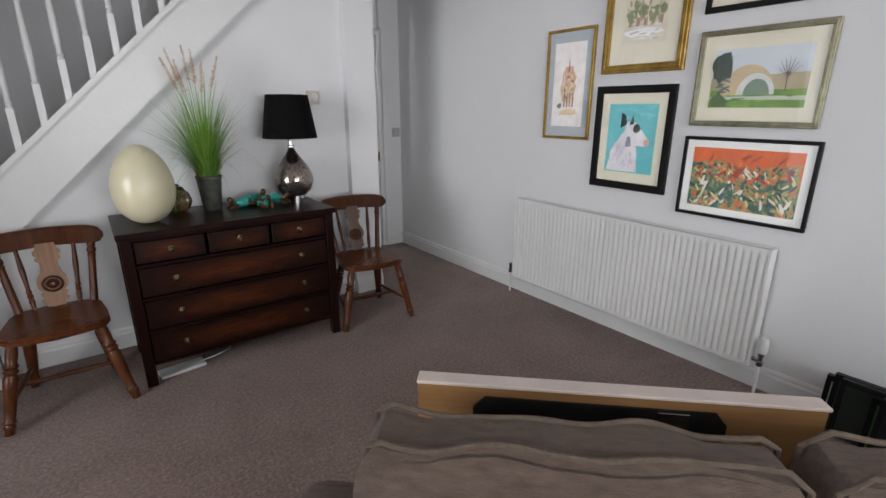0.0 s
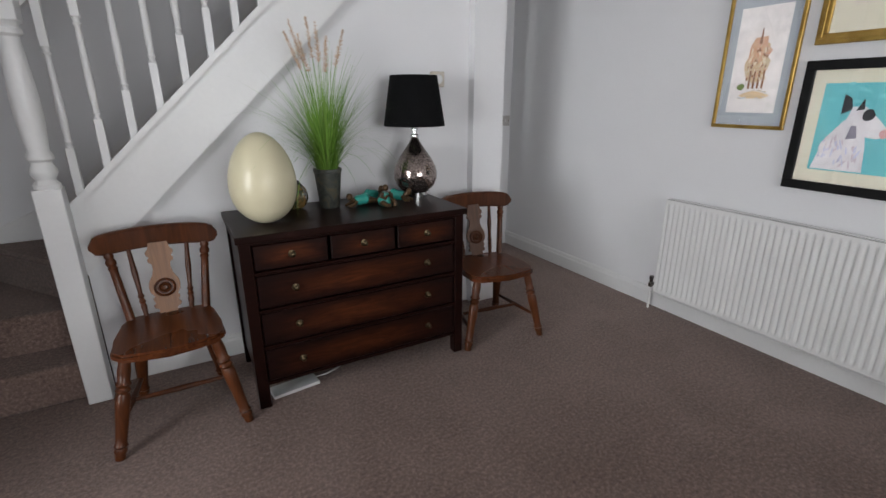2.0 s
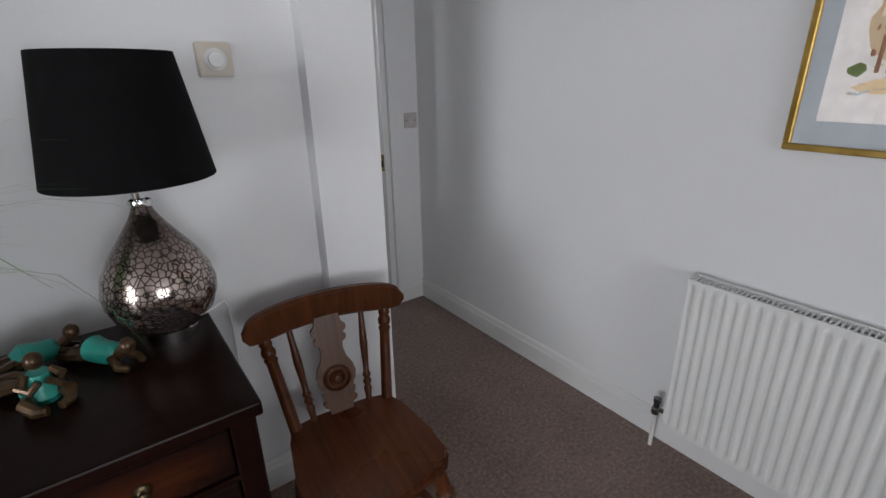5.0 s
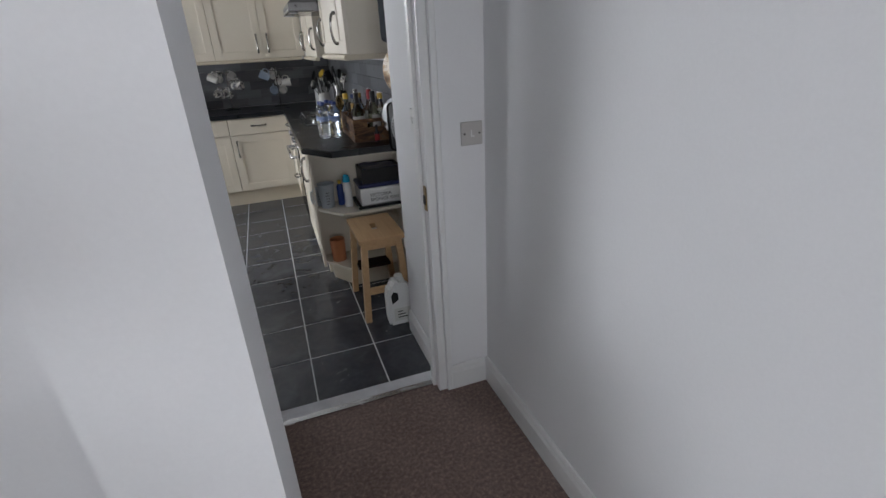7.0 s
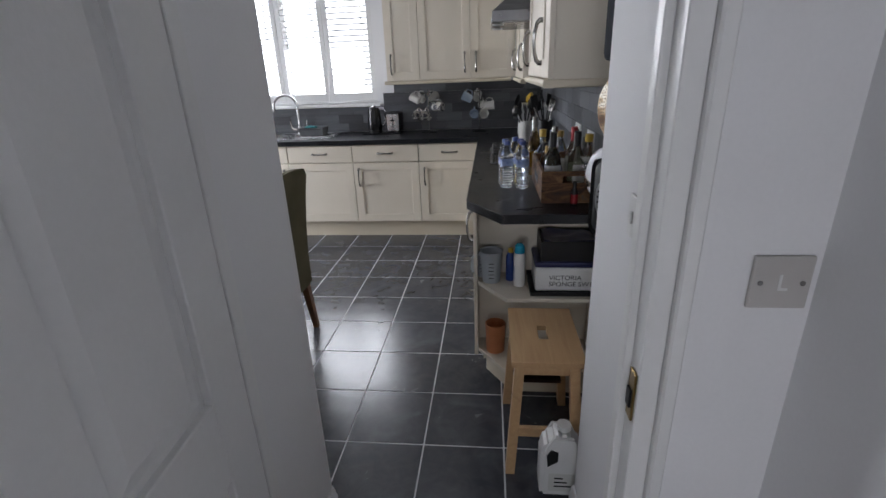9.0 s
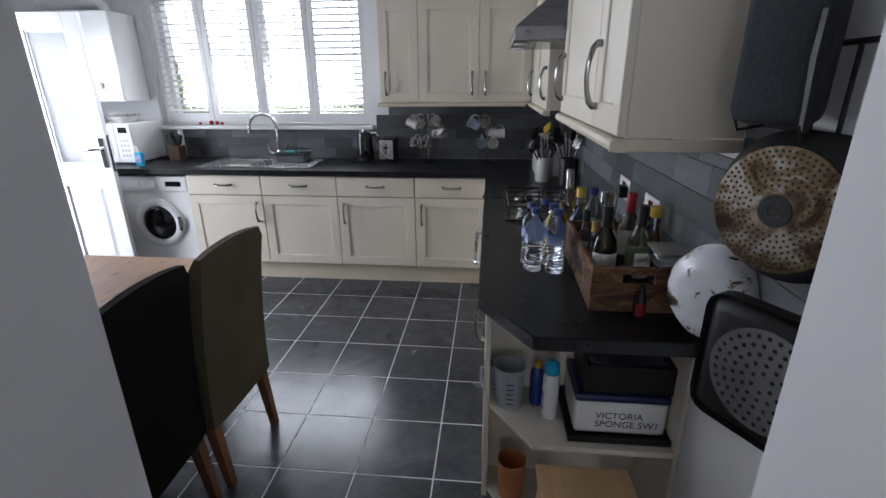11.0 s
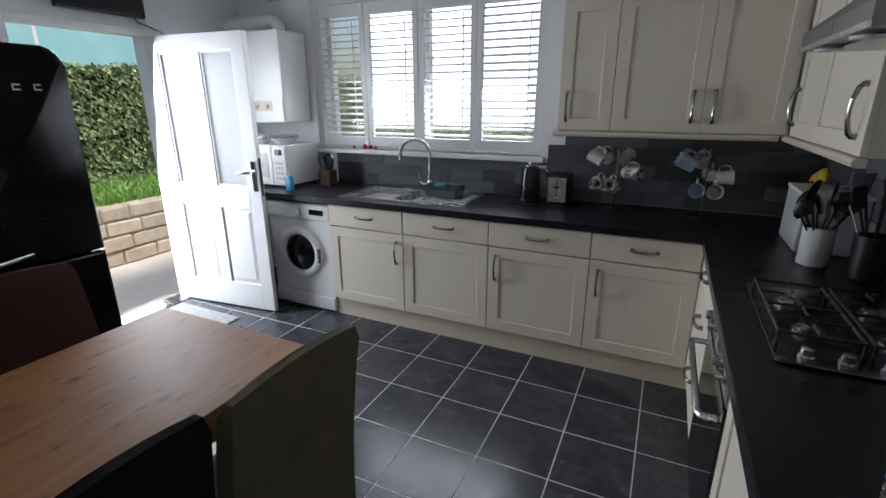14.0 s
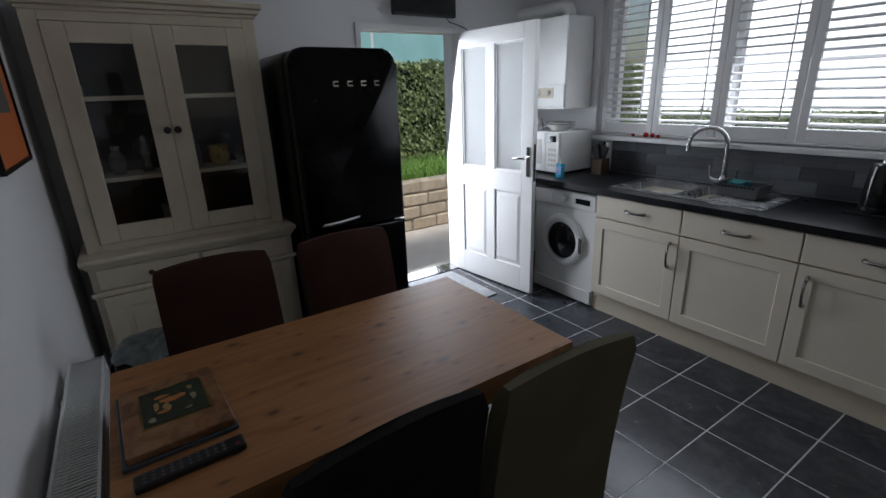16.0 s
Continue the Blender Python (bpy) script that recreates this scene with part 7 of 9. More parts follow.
# pale turquoise netted fence above the hedge
M_NET = surface("pale_turquoise_panel", (0.26, 0.52, 0.50), (0.36, 0.62, 0.60), 1.5, 0.8, 0.1, 60.0)
nf = thing("netted_fence", pose(-9.0, 10.0, -0.3), "pale turquoise netted fence behind the hedge", "fence")
for k in range(4):
    part("panel", boxed(-0.02, 0.02, -9 + 3 * k + 0.03, -6 + 3 * k - 0.03, 0.1, 3.2), M_NET, nf)
    part("post", boxed(-0.04, 0.04, -9 + 3 * k - 0.03, -9 + 3 * k + 0.03, 0, 3.25), M_WHITEM, nf, "white post")

# bright hazy sky beyond the window's hedge
M_HAZE, nt_, bs_ = nodes_of("bright_haze")
bs_.inputs["Base Color"].default_value = (0.8, 0.8, 0.8, 1)
bs_.inputs["Emission Color"].default_value = (0.93, 0.97, 1.0, 1)
bs_.inputs["Emission Strength"].default_value = 3.0
solid("backdrop_sky", boxed(-22, 26, 40.0, 40.2, -0.3, 26), M_HAZE, I4, "bright white hazy sky beyond the kitchen window", "sky", kind="structure")

# ---- small things in the kitchen ----
CT = 0.911                                      # top of the worktop
M_WATER = glass("clear_plastic_bottle", (0.93, 0.96, 1.0), 0.03, 1.36)
M_GREENGL = glass("green_bottle_glass", (0.62, 0.66, 0.50), 0.02)
M_AMBERGL = glass("amber_bottle_glass", (0.62, 0.40, 0.15), 0.02)
M_BLUEGL = glass("pale_blue_bottle_glass", (0.70, 0.86, 0.92), 0.02)
M_CLEARGL = glass("clear_bottle_glass", (0.93, 0.95, 0.93), 0.02)
M_BLUECAP = surface("blue_plastic_cap", (0.012, 0.035, 0.17), (0.018, 0.05, 0.23), 9.0, 0.4, 0.0)
M_LABELW = surface("white_paper_label", (0.60, 0.60, 0.57), (0.68, 0.68, 0.65), 14.0, 0.8, 0.0)
M_LABELB = surface("blue_print_label", (0.10, 0.17, 0.42), (0.42, 0.50, 0.64), 30.0, 0.6, 0.0)
M_LABELY = surface("yellow_print_label", (0.45, 0.34, 0.05), (0.60, 0.50, 0.16), 22.0, 0.6, 0.0)
M_REDF = surface("red_foil", (0.22, 0.012, 0.016), (0.30, 0.02, 0.025), 9.0, 0.35, 0.03, metal=0.3)
M_YELLOWP = surface("yellow_plastic", (0.50, 0.32, 0.03), (0.58, 0.40, 0.06), 9.0, 0.4, 0.0)
M_TEAL = surface("blue_liquid_soap", (0.02, 0.30, 0.50), (0.03, 0.38, 0.58), 9.0, 0.15, 0.0)
M_CERAM = surface("white_glazed_ceramic", (0.62, 0.61, 0.58), (0.70, 0.69, 0.66), 6.0, 0.25, 0.0)
M_SPOT = blotches("patterned_ceramic", [(0.42, (0.64, 0.62, 0.58)), (0.5, (0.62, 0.60, 0.55)), (0.56, (0.12, 0.12, 0.14))], 42.0, 0.25, 0.4, 2.0)
M_BLUEC = surface("blue_glazed_ceramic", (0.34, 0.42, 0.54), (0.44, 0.52, 0.62), 8.0, 0.25, 0.0)


def bottle(kind, m, profile, glass_mat, cap_mat, label_mat, label, cap, band, category="bottle", group=""):
    """profile: outline of the glass; cap: outline of the cap; band: (z0, z1, radius) of the paper label."""
    t = thing(kind, m, label, category, group)
    bm = bmesh.new()
    lathe(bm, profile, 20)
    g = part("vessel", bm, glass_mat, t, "", True)
    bm = bmesh.new()
    lathe(bm, cap, 16)
    part("cap", bm, cap_mat, t, "", True)
    if band:
        z0, z1, r = band
        bm = bmesh.new()
        n = 20
        a = [bm.verts.new((r * math.cos(2 * math.pi * k / n), r * math.sin(2 * math.pi * k / n), z0)) for k in range(n)]
        b = [bm.verts.new((r * math.cos(2 * math.pi * k / n), r * math.sin(2 * math.pi * k / n), z1)) for k in range(n)]
        for k in range(int(n * 0.62)):
            bm.faces.new((a[k], a[(k + 1) % n], b[(k + 1) % n], b[k]))
        part("label", bm, label_mat, t, "printed label", True)
    return t


wb = [(0.026, 0), (0.031, 0.004)]
for k in range(7):
    z = 0.012 + k * 0.012
    wb += [(0.0315, z), (0.029, z + 0.006)]
wb += [(0.0315, 0.10), (0.0315, 0.145), (0.0325, 0.15), (0.030, 0.165), (0.018, 0.195), (0.013, 0.203), (0.013, 0.213)]
cap = [(0.0155, 0.205), (0.0155, 0.222), (0.014, 0.2245), (0.003, 0.225)]
b0 = bottle("water_bottle", pose(2.003, 5.60, CT), wb, M_WATER, M_BLUECAP, M_LABELB, "clear plastic water bottle with a blue cap on the worktop", cap, (0.104, 0.134, 0.0320), group="plastic water bottles")
for x, y in ((2.010, 5.53), (2.055, 5.655), (2.077, 5.588), (2.083, 5.515)):
    copy_thing(b0, pose(x, y, CT, 0, 0, x * 900))

crate = thing("wooden_crate", pose(2.145, 5.225, CT), "worn wooden bottle crate with stencilled sides on the worktop", "crate")
M_CRATE = blotches("worn_painted_crate", [(0.3, (0.02, 0.010, 0.006)), (0.48, (0.085, 0.036, 0.014)), (0.62, (0.20, 0.105, 0.042)), (0.75, (0.09, 0.085, 0.07))], 9.0, 0.75, 1.2, stretch=(1, 1, 3))
part("side", boxed(0.0, 0.014, 0.014, 0.46, 0.01, 0.135, 0.002), M_CRATE, crate, "ochre stencilled side board")
part("side", boxed(0.245, 0.259, 0.014, 0.46, 0.01, 0.135, 0.002), M_CRATE, crate)
part("bottom", boxed(0.002, 0.257, 0.014, 0.46, 0.0, 0.012), M_CRATE, crate)
bm = bmesh.new()
for a, b, c, d in ((0, 0.259, 0.0, 0.085), (0, 0.259, 0.115, 0.135), (0, 0.085, 0.085, 0.115), (0.175, 0.259, 0.085, 0.115)):
    box(bm, a, b, 0, 0.013, c, d)
part("end_board", bm, M_CRATE, crate, "dark end board with a hand hole")
part("end_board", boxed(0, 0.259, 0.46, 0.474, 0.0, 0.135), M_CRATE, crate)
bm = bmesh.new()
for z in (0.03, 0.105):
    for y in (0.05, 0.14, 0.24, 0.34, 0.44):
        lathe(bm, [(0.008, 0), (0.007, 0.001), (0.001, 0.0015)], 10, pose(-0.0005, y, z, 0, -90))
for k in range(5):
    box(bm, -0.0015, 0, 0.15 + k * 0.035, 0.172 + k * 0.035, 0.05, 0.088)
tagged(part("stencil_marks", bm, M_BLACKP, crate, "black stencilled bars and nail holes"), kind="stuff")

wine = [(0.034, 0), (0.037, 0.005), (0.037, 0.14), (0.033, 0.165), (0.018, 0.195), (0.0145, 0.21), (0.0145, 0.258)]
tall = [(r, z * 1.13) for r, z in wine]
wcap = [(0.0158, 0.205), (0.0158, 0.266), (0.014, 0.268), (0.003, 0.2685)]
tcap = [(r, z * 1.13) for r, z in wcap]
KD = CT + 0.013
for k, (kind, x, y, pf, gm, cm, lm, cp_, bd, lab) in enumerate((
    ("wine_bottle", 2.20, 5.345, wine, M_GREENGL, M_BLACKP, M_LABELW, wcap, (0.05, 0.13, 0.0374), "green glass wine bottle with a black capsule in the crate"),
    ("wine_bottle", 2.305, 5.36, wine, M_GREENGL, M_BLACKP, M_LABELW, wcap, (0.05, 0.13, 0.0374), "green glass wine bottle with a black capsule in the crate"),
    ("wine_bottle", 2.318, 5.525, wine, M_CLEARGL, M_REDF, M_LABELW, wcap, (0.05, 0.13, 0.0374), "clear wine bottle with a red capsule in the crate"),
    ("wine_bottle", 2.165, 5.825, tall, M_AMBERGL, M_NICKEL, M_LABELY, tcap, (0.04, 0.12, 0.0374), "amber wine bottle with a grey capsule"),
    ("spirit_bottle", 2.20, 5.762, [(0.044, 0), (0.048, 0.006), (0.048, 0.09), (0.040, 0.13), (0.018, 0.17), (0.015, 0.185), (0.015, 0.23)], M_BLUEGL, M_YELLOWP, M_LABELY, [(0.0175, 0.21), (0.0175, 0.245), (0.004, 0.247)], (0.02, 0.09, 0.0484), "pale blue spirit bottle with a yellow label"),
    ("conical_bottle", 2.225, 5.50, [(0.052, 0), (0.055, 0.005), (0.048, 0.06), (0.020, 0.17), (0.013, 0.21), (0.013, 0.255)], M_CLEARGL, M_NICKEL, M_LABELW, [(0.0155, 0.245), (0.0155, 0.275), (0.004, 0.277)], None, "clear conical glass bottle with a silver cap"),
    ("small_bottle", 2.187, 5.42, [(0.022, 0), (0.024, 0.004), (0.024, 0.09), (0.012, 0.14), (0.010, 0.175)], M_CLEARGL, M_BRASS, M_LABELW, [(0.0125, 0.165), (0.0125, 0.20), (0.003, 0.202)], None, "small clear bottle with a gold cap"),
    ("small_bottle", 2.195, 5.60, [(0.022, 0), (0.024, 0.004), (0.024, 0.10), (0.012, 0.14), (0.011, 0.16)], M_CLEARGL, M_BLACKP, M_LABELB, [(0.0135, 0.15), (0.0135, 0.19), (0.003, 0.192)], (0.02, 0.08, 0.0243), "small clear bottle with a black cap and blue label"),
    ("plastic_bottle", 2.262, 5.83, [(0.032, 0), (0.035, 0.005), (0.035, 0.15), (0.016, 0.20), (0.014, 0.215)], M_WATER, M_BLUECAP, M_LABELB, [(0.0175, 0.205), (0.0175, 0.232), (0.004, 0.233)], (0.06, 0.12, 0.0354), "clear plastic bottle with a dark blue cap"),
    ("sauce_bottle", 2.37, 5.44, [(0.028, 0), (0.031, 0.005), (0.031, 0.13), (0.016, 0.19), (0.014, 0.22)], M_CLEARGL, M_YELLOWP, M_LABELW, [(0.018, 0.212), (0.018, 0.245), (0.004, 0.247)], None, "clear bottle with an orange-yellow cap"),
    ("spirit_bottle", 2.27, 5.635, [(0.034, 0), (0.037, 0.005), (0.037, 0.14), (0.017, 0.19), (0.015, 0.22)], M_CLEARGL, M_BRASS, M_LABELW, [(0.018, 0.212), (0.018, 0.24), (0.004, 0.242)], (0.04, 0.1, 0.0374), "clear spirit bottle with a gold cap"))):
    in_crate = 5.24 < y < 5.69
    bottle(kind, pose(x, y, KD if in_crate else CT, 0, 0, 200 + 40 * k), pf, gm, cm, lm, lab, cp_, bd)
bottle("sauce_bottle", pose(2.275, 5.19, CT, 0, 0, 200) @ Matrix.Diagonal((0.85, 0.85, 0.75, 1)), [(0.016, 0), (0.018, 0.004), (0.018, 0.07), (0.009, 0.10), (0.008, 0.118)], M_BLACKP, M_BLACKP, M_REDF, "small dark sauce bottle in front of the crate", [(0.010, 0.112), (0.010, 0.135), (0.002, 0.136)], (0.015, 0.065, 0.0184))
tub = thing("lidded_container", pose(2.345, 5.79, CT), "clear plastic food container with a clip lid", "container")
part("tub", boxed(-0.06, 0.06, -0.06, 0.06, 0, 0.06, 0.012, 2), M_CLEARGL, tub)
part("lid", boxed(-0.064, 0.064, -0.064, 0.064, 0.061, 0.078, 0.006, 2), M_WATER, tub, "pale clip lid")

# end-shelf things
S1, S0Z = 0.514, 0.144
M_JUG = surface("cloudy_plastic", (0.46, 0.50, 0.53), (0.56, 0.60, 0.63), 5.0, 0.35, 0.0)
M_JUG.node_tree.nodes["Principled BSDF"].inputs["Transmission Weight"].default_value = 0.35
for x, y, r, h, lab in ((1.935, 5.305, 0.052, 0.15, "cloudy plastic measuring jug on the end shelf"), (1.895, 5.365, 0.034, 0.11, "smaller cloudy plastic measuring jug on the end shelf")):
    t = thing("measuring_jug", pose(x, y, S1), lab, "jug")
    bm = bmesh.new()
    lathe(bm, [(r * 0.78, 0), (r * 0.8, 0.003), (r, h), (r * 1.06, h + 0.004), (r * 0.96, h), (r * 0.74, 0.005)], 22)
    part("beaker", bm, M_JUG, t, "", True)
    bm = bmesh.new()
    tube(bm, [(-r * 0.9, 0, h * 0.9), (-r * 1.55, 0, h * 0.85), (-r * 1.6, 0, h * 0.4), (-r * 1.4, 0, h * 0.15)], 0.006, 6)
    part("handle", bm, M_JUG, t, "", True)
    bm = bmesh.new()
    for k in range(5):
        box(bm, -0.012, 0.012, -r * 0.96 - 0.001, -r * 0.96, 0.03 + k * 0.018, 0.033 + k * 0.018)
    part("scale_marks", bm, M_BLACKP, t, "black measuring marks")
bottle("spray_can", pose(2.062, 5.255, S1), [(0.024, 0), (0.026, 0.003), (0.026, 0.15), (0.02, 0.165)], M_WHITEP, M_TEAL, M_LABELB, "white aerosol can with a blue cap on the end shelf", [(0.022, 0.16), (0.024, 0.163), (0.022, 0.195), (0.012, 0.205)], (0.03, 0.10, 0.0264))
bottle("spray_bottle", pose(2.025, 5.315, S1), [(0.02, 0), (0.022, 0.003), (0.022, 0.12), (0.012, 0.14)], M_BLUECAP, M_YELLOWP, M_LABELB, "small dark blue bottle with an orange cap on the end shelf", [(0.012, 0.135), (0.012, 0.16), (0.003, 0.161)], None)
tray = thing("baking_tray", pose(2.255, 5.26, S1), "black non-stick baking tray on the end shelf", "tray")
bm = bmesh.new()
box(bm, -0.145, 0.145, -0.115, 0.125, 0, 0.004, 0.001)
for a, b, c, d in ((-0.15, -0.145, -0.12, 0.13), (0.145, 0.15, -0.12, 0.13), (-0.145, 0.145, -0.12, -0.115), (-0.145, 0.145, 0.125, 0.13)):
    box(bm, a, b, c, d, 0.0, 0.018)
part("pan", bm, M_BLACKP, tray)
tin = thing("cake_tin", pose(2.262, 5.27, S1 + 0.0045), "white rectangular cake tin with a navy lid and black lettering", "cake tin")
part("body", boxed(-0.135, 0.135, -0.095, 0.10, 0, 0.115, 0.012, 2), M_WHITEP, tin)
M_NAVY = surface("navy_enamel", (0.012, 0.016, 0.07), (0.018, 0.024, 0.095), 8.0, 0.35, 0.0)
part("lid", boxed(-0.139, 0.139, -0.099, 0.104, 0.1155, 0.142, 0.010, 2), M_NAVY, tin, "navy blue lid")


def lettering(words, size, m, parent, mat):
    c = bpy.data.curves.new("letters", "FONT")
    c.body, c.size, c.extrude, c.align_x = words, size, 0.0004, "LEFT"
    tmp = bpy.data.objects.new("letters", c)
    scene.collection.objects.link(tmp)
    dg = bpy.context.evaluated_depsgraph_get()
    me = bpy.data.meshes.new_from_object(tmp.evaluated_get(dg))
    bpy.data.objects.remove(tmp)
    bpy.data.curves.remove(c)
    ob = new("lettering", me)
    me.materials.clear()
    me.materials.append(mat)
    ob.parent, ob.matrix_basis = parent, m
    return tagged(ob, "black printed capital letters")


lettering("VICTORIA", 0.031, pose(-0.075, -0.0957, 0.058, 90), tin, M_BLACKP)
lettering("SPONGE SW1", 0.031, pose(-0.075, -0.0957, 0.028, 90), tin, M_BLACKP)
bx = thing("storage_box", pose(2.275, 5.275, S1 + 0.147), "black plastic box with blue cloth on the cake tin", "box")
bm = bmesh.new()
box(bm, -0.12, 0.125, -0.085, 0.095, 0, 0.004)
for a, b, c, d in ((-0.125, -0.12, -0.09, 0.10), (0.125, 0.13, -0.09, 0.10), (-0.12, 0.125, -0.09, -0.085), (-0.12, 0.125, 0.095, 0.10)):
    box(bm, a, b, c, d, 0, 0.09)
part("tub", bm, M_BLACKP, bx)
bm = boxed(-0.11, 0.115, -0.075, 0.085, 0.02, 0.088)
bmesh.ops.subdivide_edges(bm, edges=bm.edges[:], cuts=5, use_grid_fill=True)
for v in bm.verts:
    v.co.z += noise.noise(v.co * 18) * 0.02 if v.co.z > 0.05 else 0
part("cloth", bm, M_NAVY, bx, "crumpled dark blue cloth", True)
bm = bmesh.new()
lathe(bm, [(0.042, 0), (0.045, 0.003), (0.050, 0.15), (0.048, 0.152), (0.040, 0.01)], 24)
solid("plastic_beaker", bm, surface("orange_translucent_plastic", (0.42, 0.15, 0.06), (0.50, 0.20, 0.09), 6.0, 0.4, 0.0), pose(1.955, 5.285, S0Z), "orange plastic beaker on the lowest shelf", "beaker", smooth=True)

# step stool
st = thing("step_stool", pose(2.13, 4.86, 0), "pale beech step stool with a hand slot", "stool")
bm = bmesh.new()
for a, b, c, d in ((-0.125, -0.018, -0.205, 0.195), (0.018, 0.13, -0.205, 0.195), (-0.018, 0.018, -0.205, -0.05), (-0.018, 0.018, 0.05, 0.195)):
    box(bm, a, b, c, d, 0.478, 0.50)
part("seat", bm, M_BEECH, st, "planked seat with a slot")
for sx_ in (-1, 1):
    for y0, y1 in ((-0.19, -0.165), (0.215, 0.16)):
        bm = bmesh.new()
        a = Vector((0.125 * sx_, y0, 0))
        b = Vector((0.095 * sx_, y1, 0.478))
        r0 = [bm.verts.new(a + Vector((dx * 0.017, dy * 0.021, 0))) for dx, dy in ((-1, -1), (1, -1), (1, 1), (-1, 1))]
        r1 = [bm.verts.new(b + Vector((dx * 0.017, dy * 0.021, 0))) for dx, dy in ((-1, -1), (1, -1), (1, 1), (-1, 1))]
        for k in range(4):
            bm.faces.new((r0[k], r0[(k + 1) % 4], r1[(k + 1) % 4], r1[k]))
        bm.faces.new(r0[::-1])
        bm.faces.new(r1)
        part("leg", bm, M_BEECH, st)
    part("side_rail", boxed(0.10 * sx_ - 0.009, 0.10 * sx_ + 0.009, -0.15, 0.15, 0.43, 0.475), M_BEECH, st)
for y in (-0.168, 0.165):
    part("end_rail", boxed(-0.085, 0.085, y - 0.009, y + 0.009, 0.43, 0.476), M_BEECH, st)
part("tread_rail", boxed(-0.10, 0.10, -0.187, -0.168, 0.16, 0.20, 0.002), M_BEECH, st)
part("lower_step", boxed(-0.10, 0.10, 0.10, 0.215, 0.19, 0.208, 0.002), M_MAHOG, st, "dark lower tread")

# milk-jug shaped plastic bottle on the floor
jb = thing("plastic_jerrycan", pose(2.185, 4.60, 0), "white plastic refill bottle with a handle on the floor", "bottle")
bm = bmesh.new()
out = [(-0.075, 0), (0.075, 0), (0.08, 0.02), (0.08, 0.17), (0.065, 0.215), (0.02, 0.25), (0.02, 0.272), (-0.02, 0.272), (-0.025, 0.255), (-0.065, 0.235), (-0.08, 0.19), (-0.08, 0.02)]
hole = [(-0.055, 0.14), (-0.02, 0.165), (-0.02, 0.205), (-0.045, 0.215), (-0.06, 0.19)]
plate(bm, out, -0.045, 0.045, "xz")
bmesh.ops.bevel(bm, geom=bm.edges[:], offset=0.012, segments=2, affect="EDGES")
part("body", bm, M_WHITEP, jb, "", True)
bm = bmesh.new()
# no real hole: a black plate paints the shade of the handle opening
plate(bm, hole, -0.0475, 0.0475, "xz")
part("handle_recess", bm, M_BLACKP, jb, "black plate for the shade in the handle opening")
part("label", boxed(-0.05, 0.05, -0.0465, -0.0455, 0.03, 0.11), M_LABELW, jb)
bm = bmesh.new()
for k in range(3):
    box(bm, -0.03, 0.03 - 0.015 * k, -0.0475, -0.0466, 0.05 + 0.018 * k, 0.056 + 0.018 * k)
part("print_bars", bm, M_BLACKP, jb, "unreadable printed lines")
bm = bmesh.new()
lathe(bm, [(0.024, 0.272), (0.024, 0.292), (0.004, 0.294)], 16)
part("cap", bm, M_WHITEP, jb, "", True)

# pans on the wall rack
M_PANBASE = blotches("worn_steel_base", [(0.36, (0.06, 0.03, 0.014)), (0.49, (0.24, 0.17, 0.10)), (0.6, (0.52, 0.48, 0.42))], 14.0, 0.35, 1.0, metal=0.8)
M_PANBASE2 = surface("bright_steel_base", (0.42, 0.42, 0.43), (0.54, 0.54, 0.55), 20.0, 0.3, 0.05, metal=0.9)
M_PANW = blotches("worn_white_enamel", [(0.38, (0.06, 0.045, 0.035)), (0.405, (0.30, 0.26, 0.22)), (0.43, (0.66, 0.67, 0.70)), (0.6, (0.72, 0.73, 0.76))], 17.0, 0.25, 0.9)
rack = thing("pan_rack", pose(XR - 0.010, 4.86, 1.45), "black wire pan rack on the wall with hooks", "rack")
bm = bmesh.new()
for z in (0.0, 0.14):
    tube(bm, [(-0.008, -0.30, z), (-0.008, 0.17, z)], 0.005, 6)
for y in (-0.28, -0.06, 0.15):
    tube(bm, [(-0.008, y, 0), (-0.008, y, 0.14)], 0.004, 6)
    tube(bm, [(-0.008, y, 0.0), (-0.06, y, -0.01), (-0.07, y, 0.015)], 0.0035, 6)
part("wires", bm, M_BLACKP, rack, "black wire frame", True)


def holes(parent, m, rings, mat, r=0.0045):
    bm = bmesh.new()
    for rad, n in rings:
        for k in range(n):
            a = 2 * math.pi * k / n + rad * 30
            lathe(bm, [(r, 0), (r * 0.7, 0.0012)], 8, pose(rad * math.cos(a), rad * math.sin(a), 0))
    ob = part("dimple_ring", bm, mat, parent, "ring of dark dimples")
    ob.matrix_basis = m
    return ob


NA = -59                                        # turn of the pans towards the room
pan = thing("frying_pan", pose(2.335, 4.80, 1.325, 90, 0, NA) @ Matrix.Diagonal((0.97, 0.97, 1, 1)), "black frying pan with a scorched dimpled steel base", "pan")
bm = bmesh.new()
lathe(bm, [(0.10, 0), (0.113, -0.003), (0.135, -0.04), (0.138, -0.042), (0.132, -0.042), (0.11, -0.008)], 40)
part("pan_body", bm, M_BLACKP, pan, "", True)
bm = bmesh.new()
lathe(bm, [(0.112, -0.004), (0.112, 0.001), (0.002, 0.0015)], 40)
bs_ = part("base_disc", bm, M_PANBASE, pan, "scorched steel base", True)
holes(bs_, pose(0, 0, 0.0012), [(0.045, 24), (0.055, 30), (0.065, 36), (0.075, 42), (0.085, 48), (0.095, 54), (0.104, 60)], M_IRON, 0.0028)
bm = bmesh.new()
lathe(bm, [(0.03, 0.001), (0.028, 0.003), (0.012, 0.003), (0.011, 0.0015)], 24)
part("base_hub", bm, M_IRON, bs_, "burnt centre ring", True)
bm = bmesh.new()
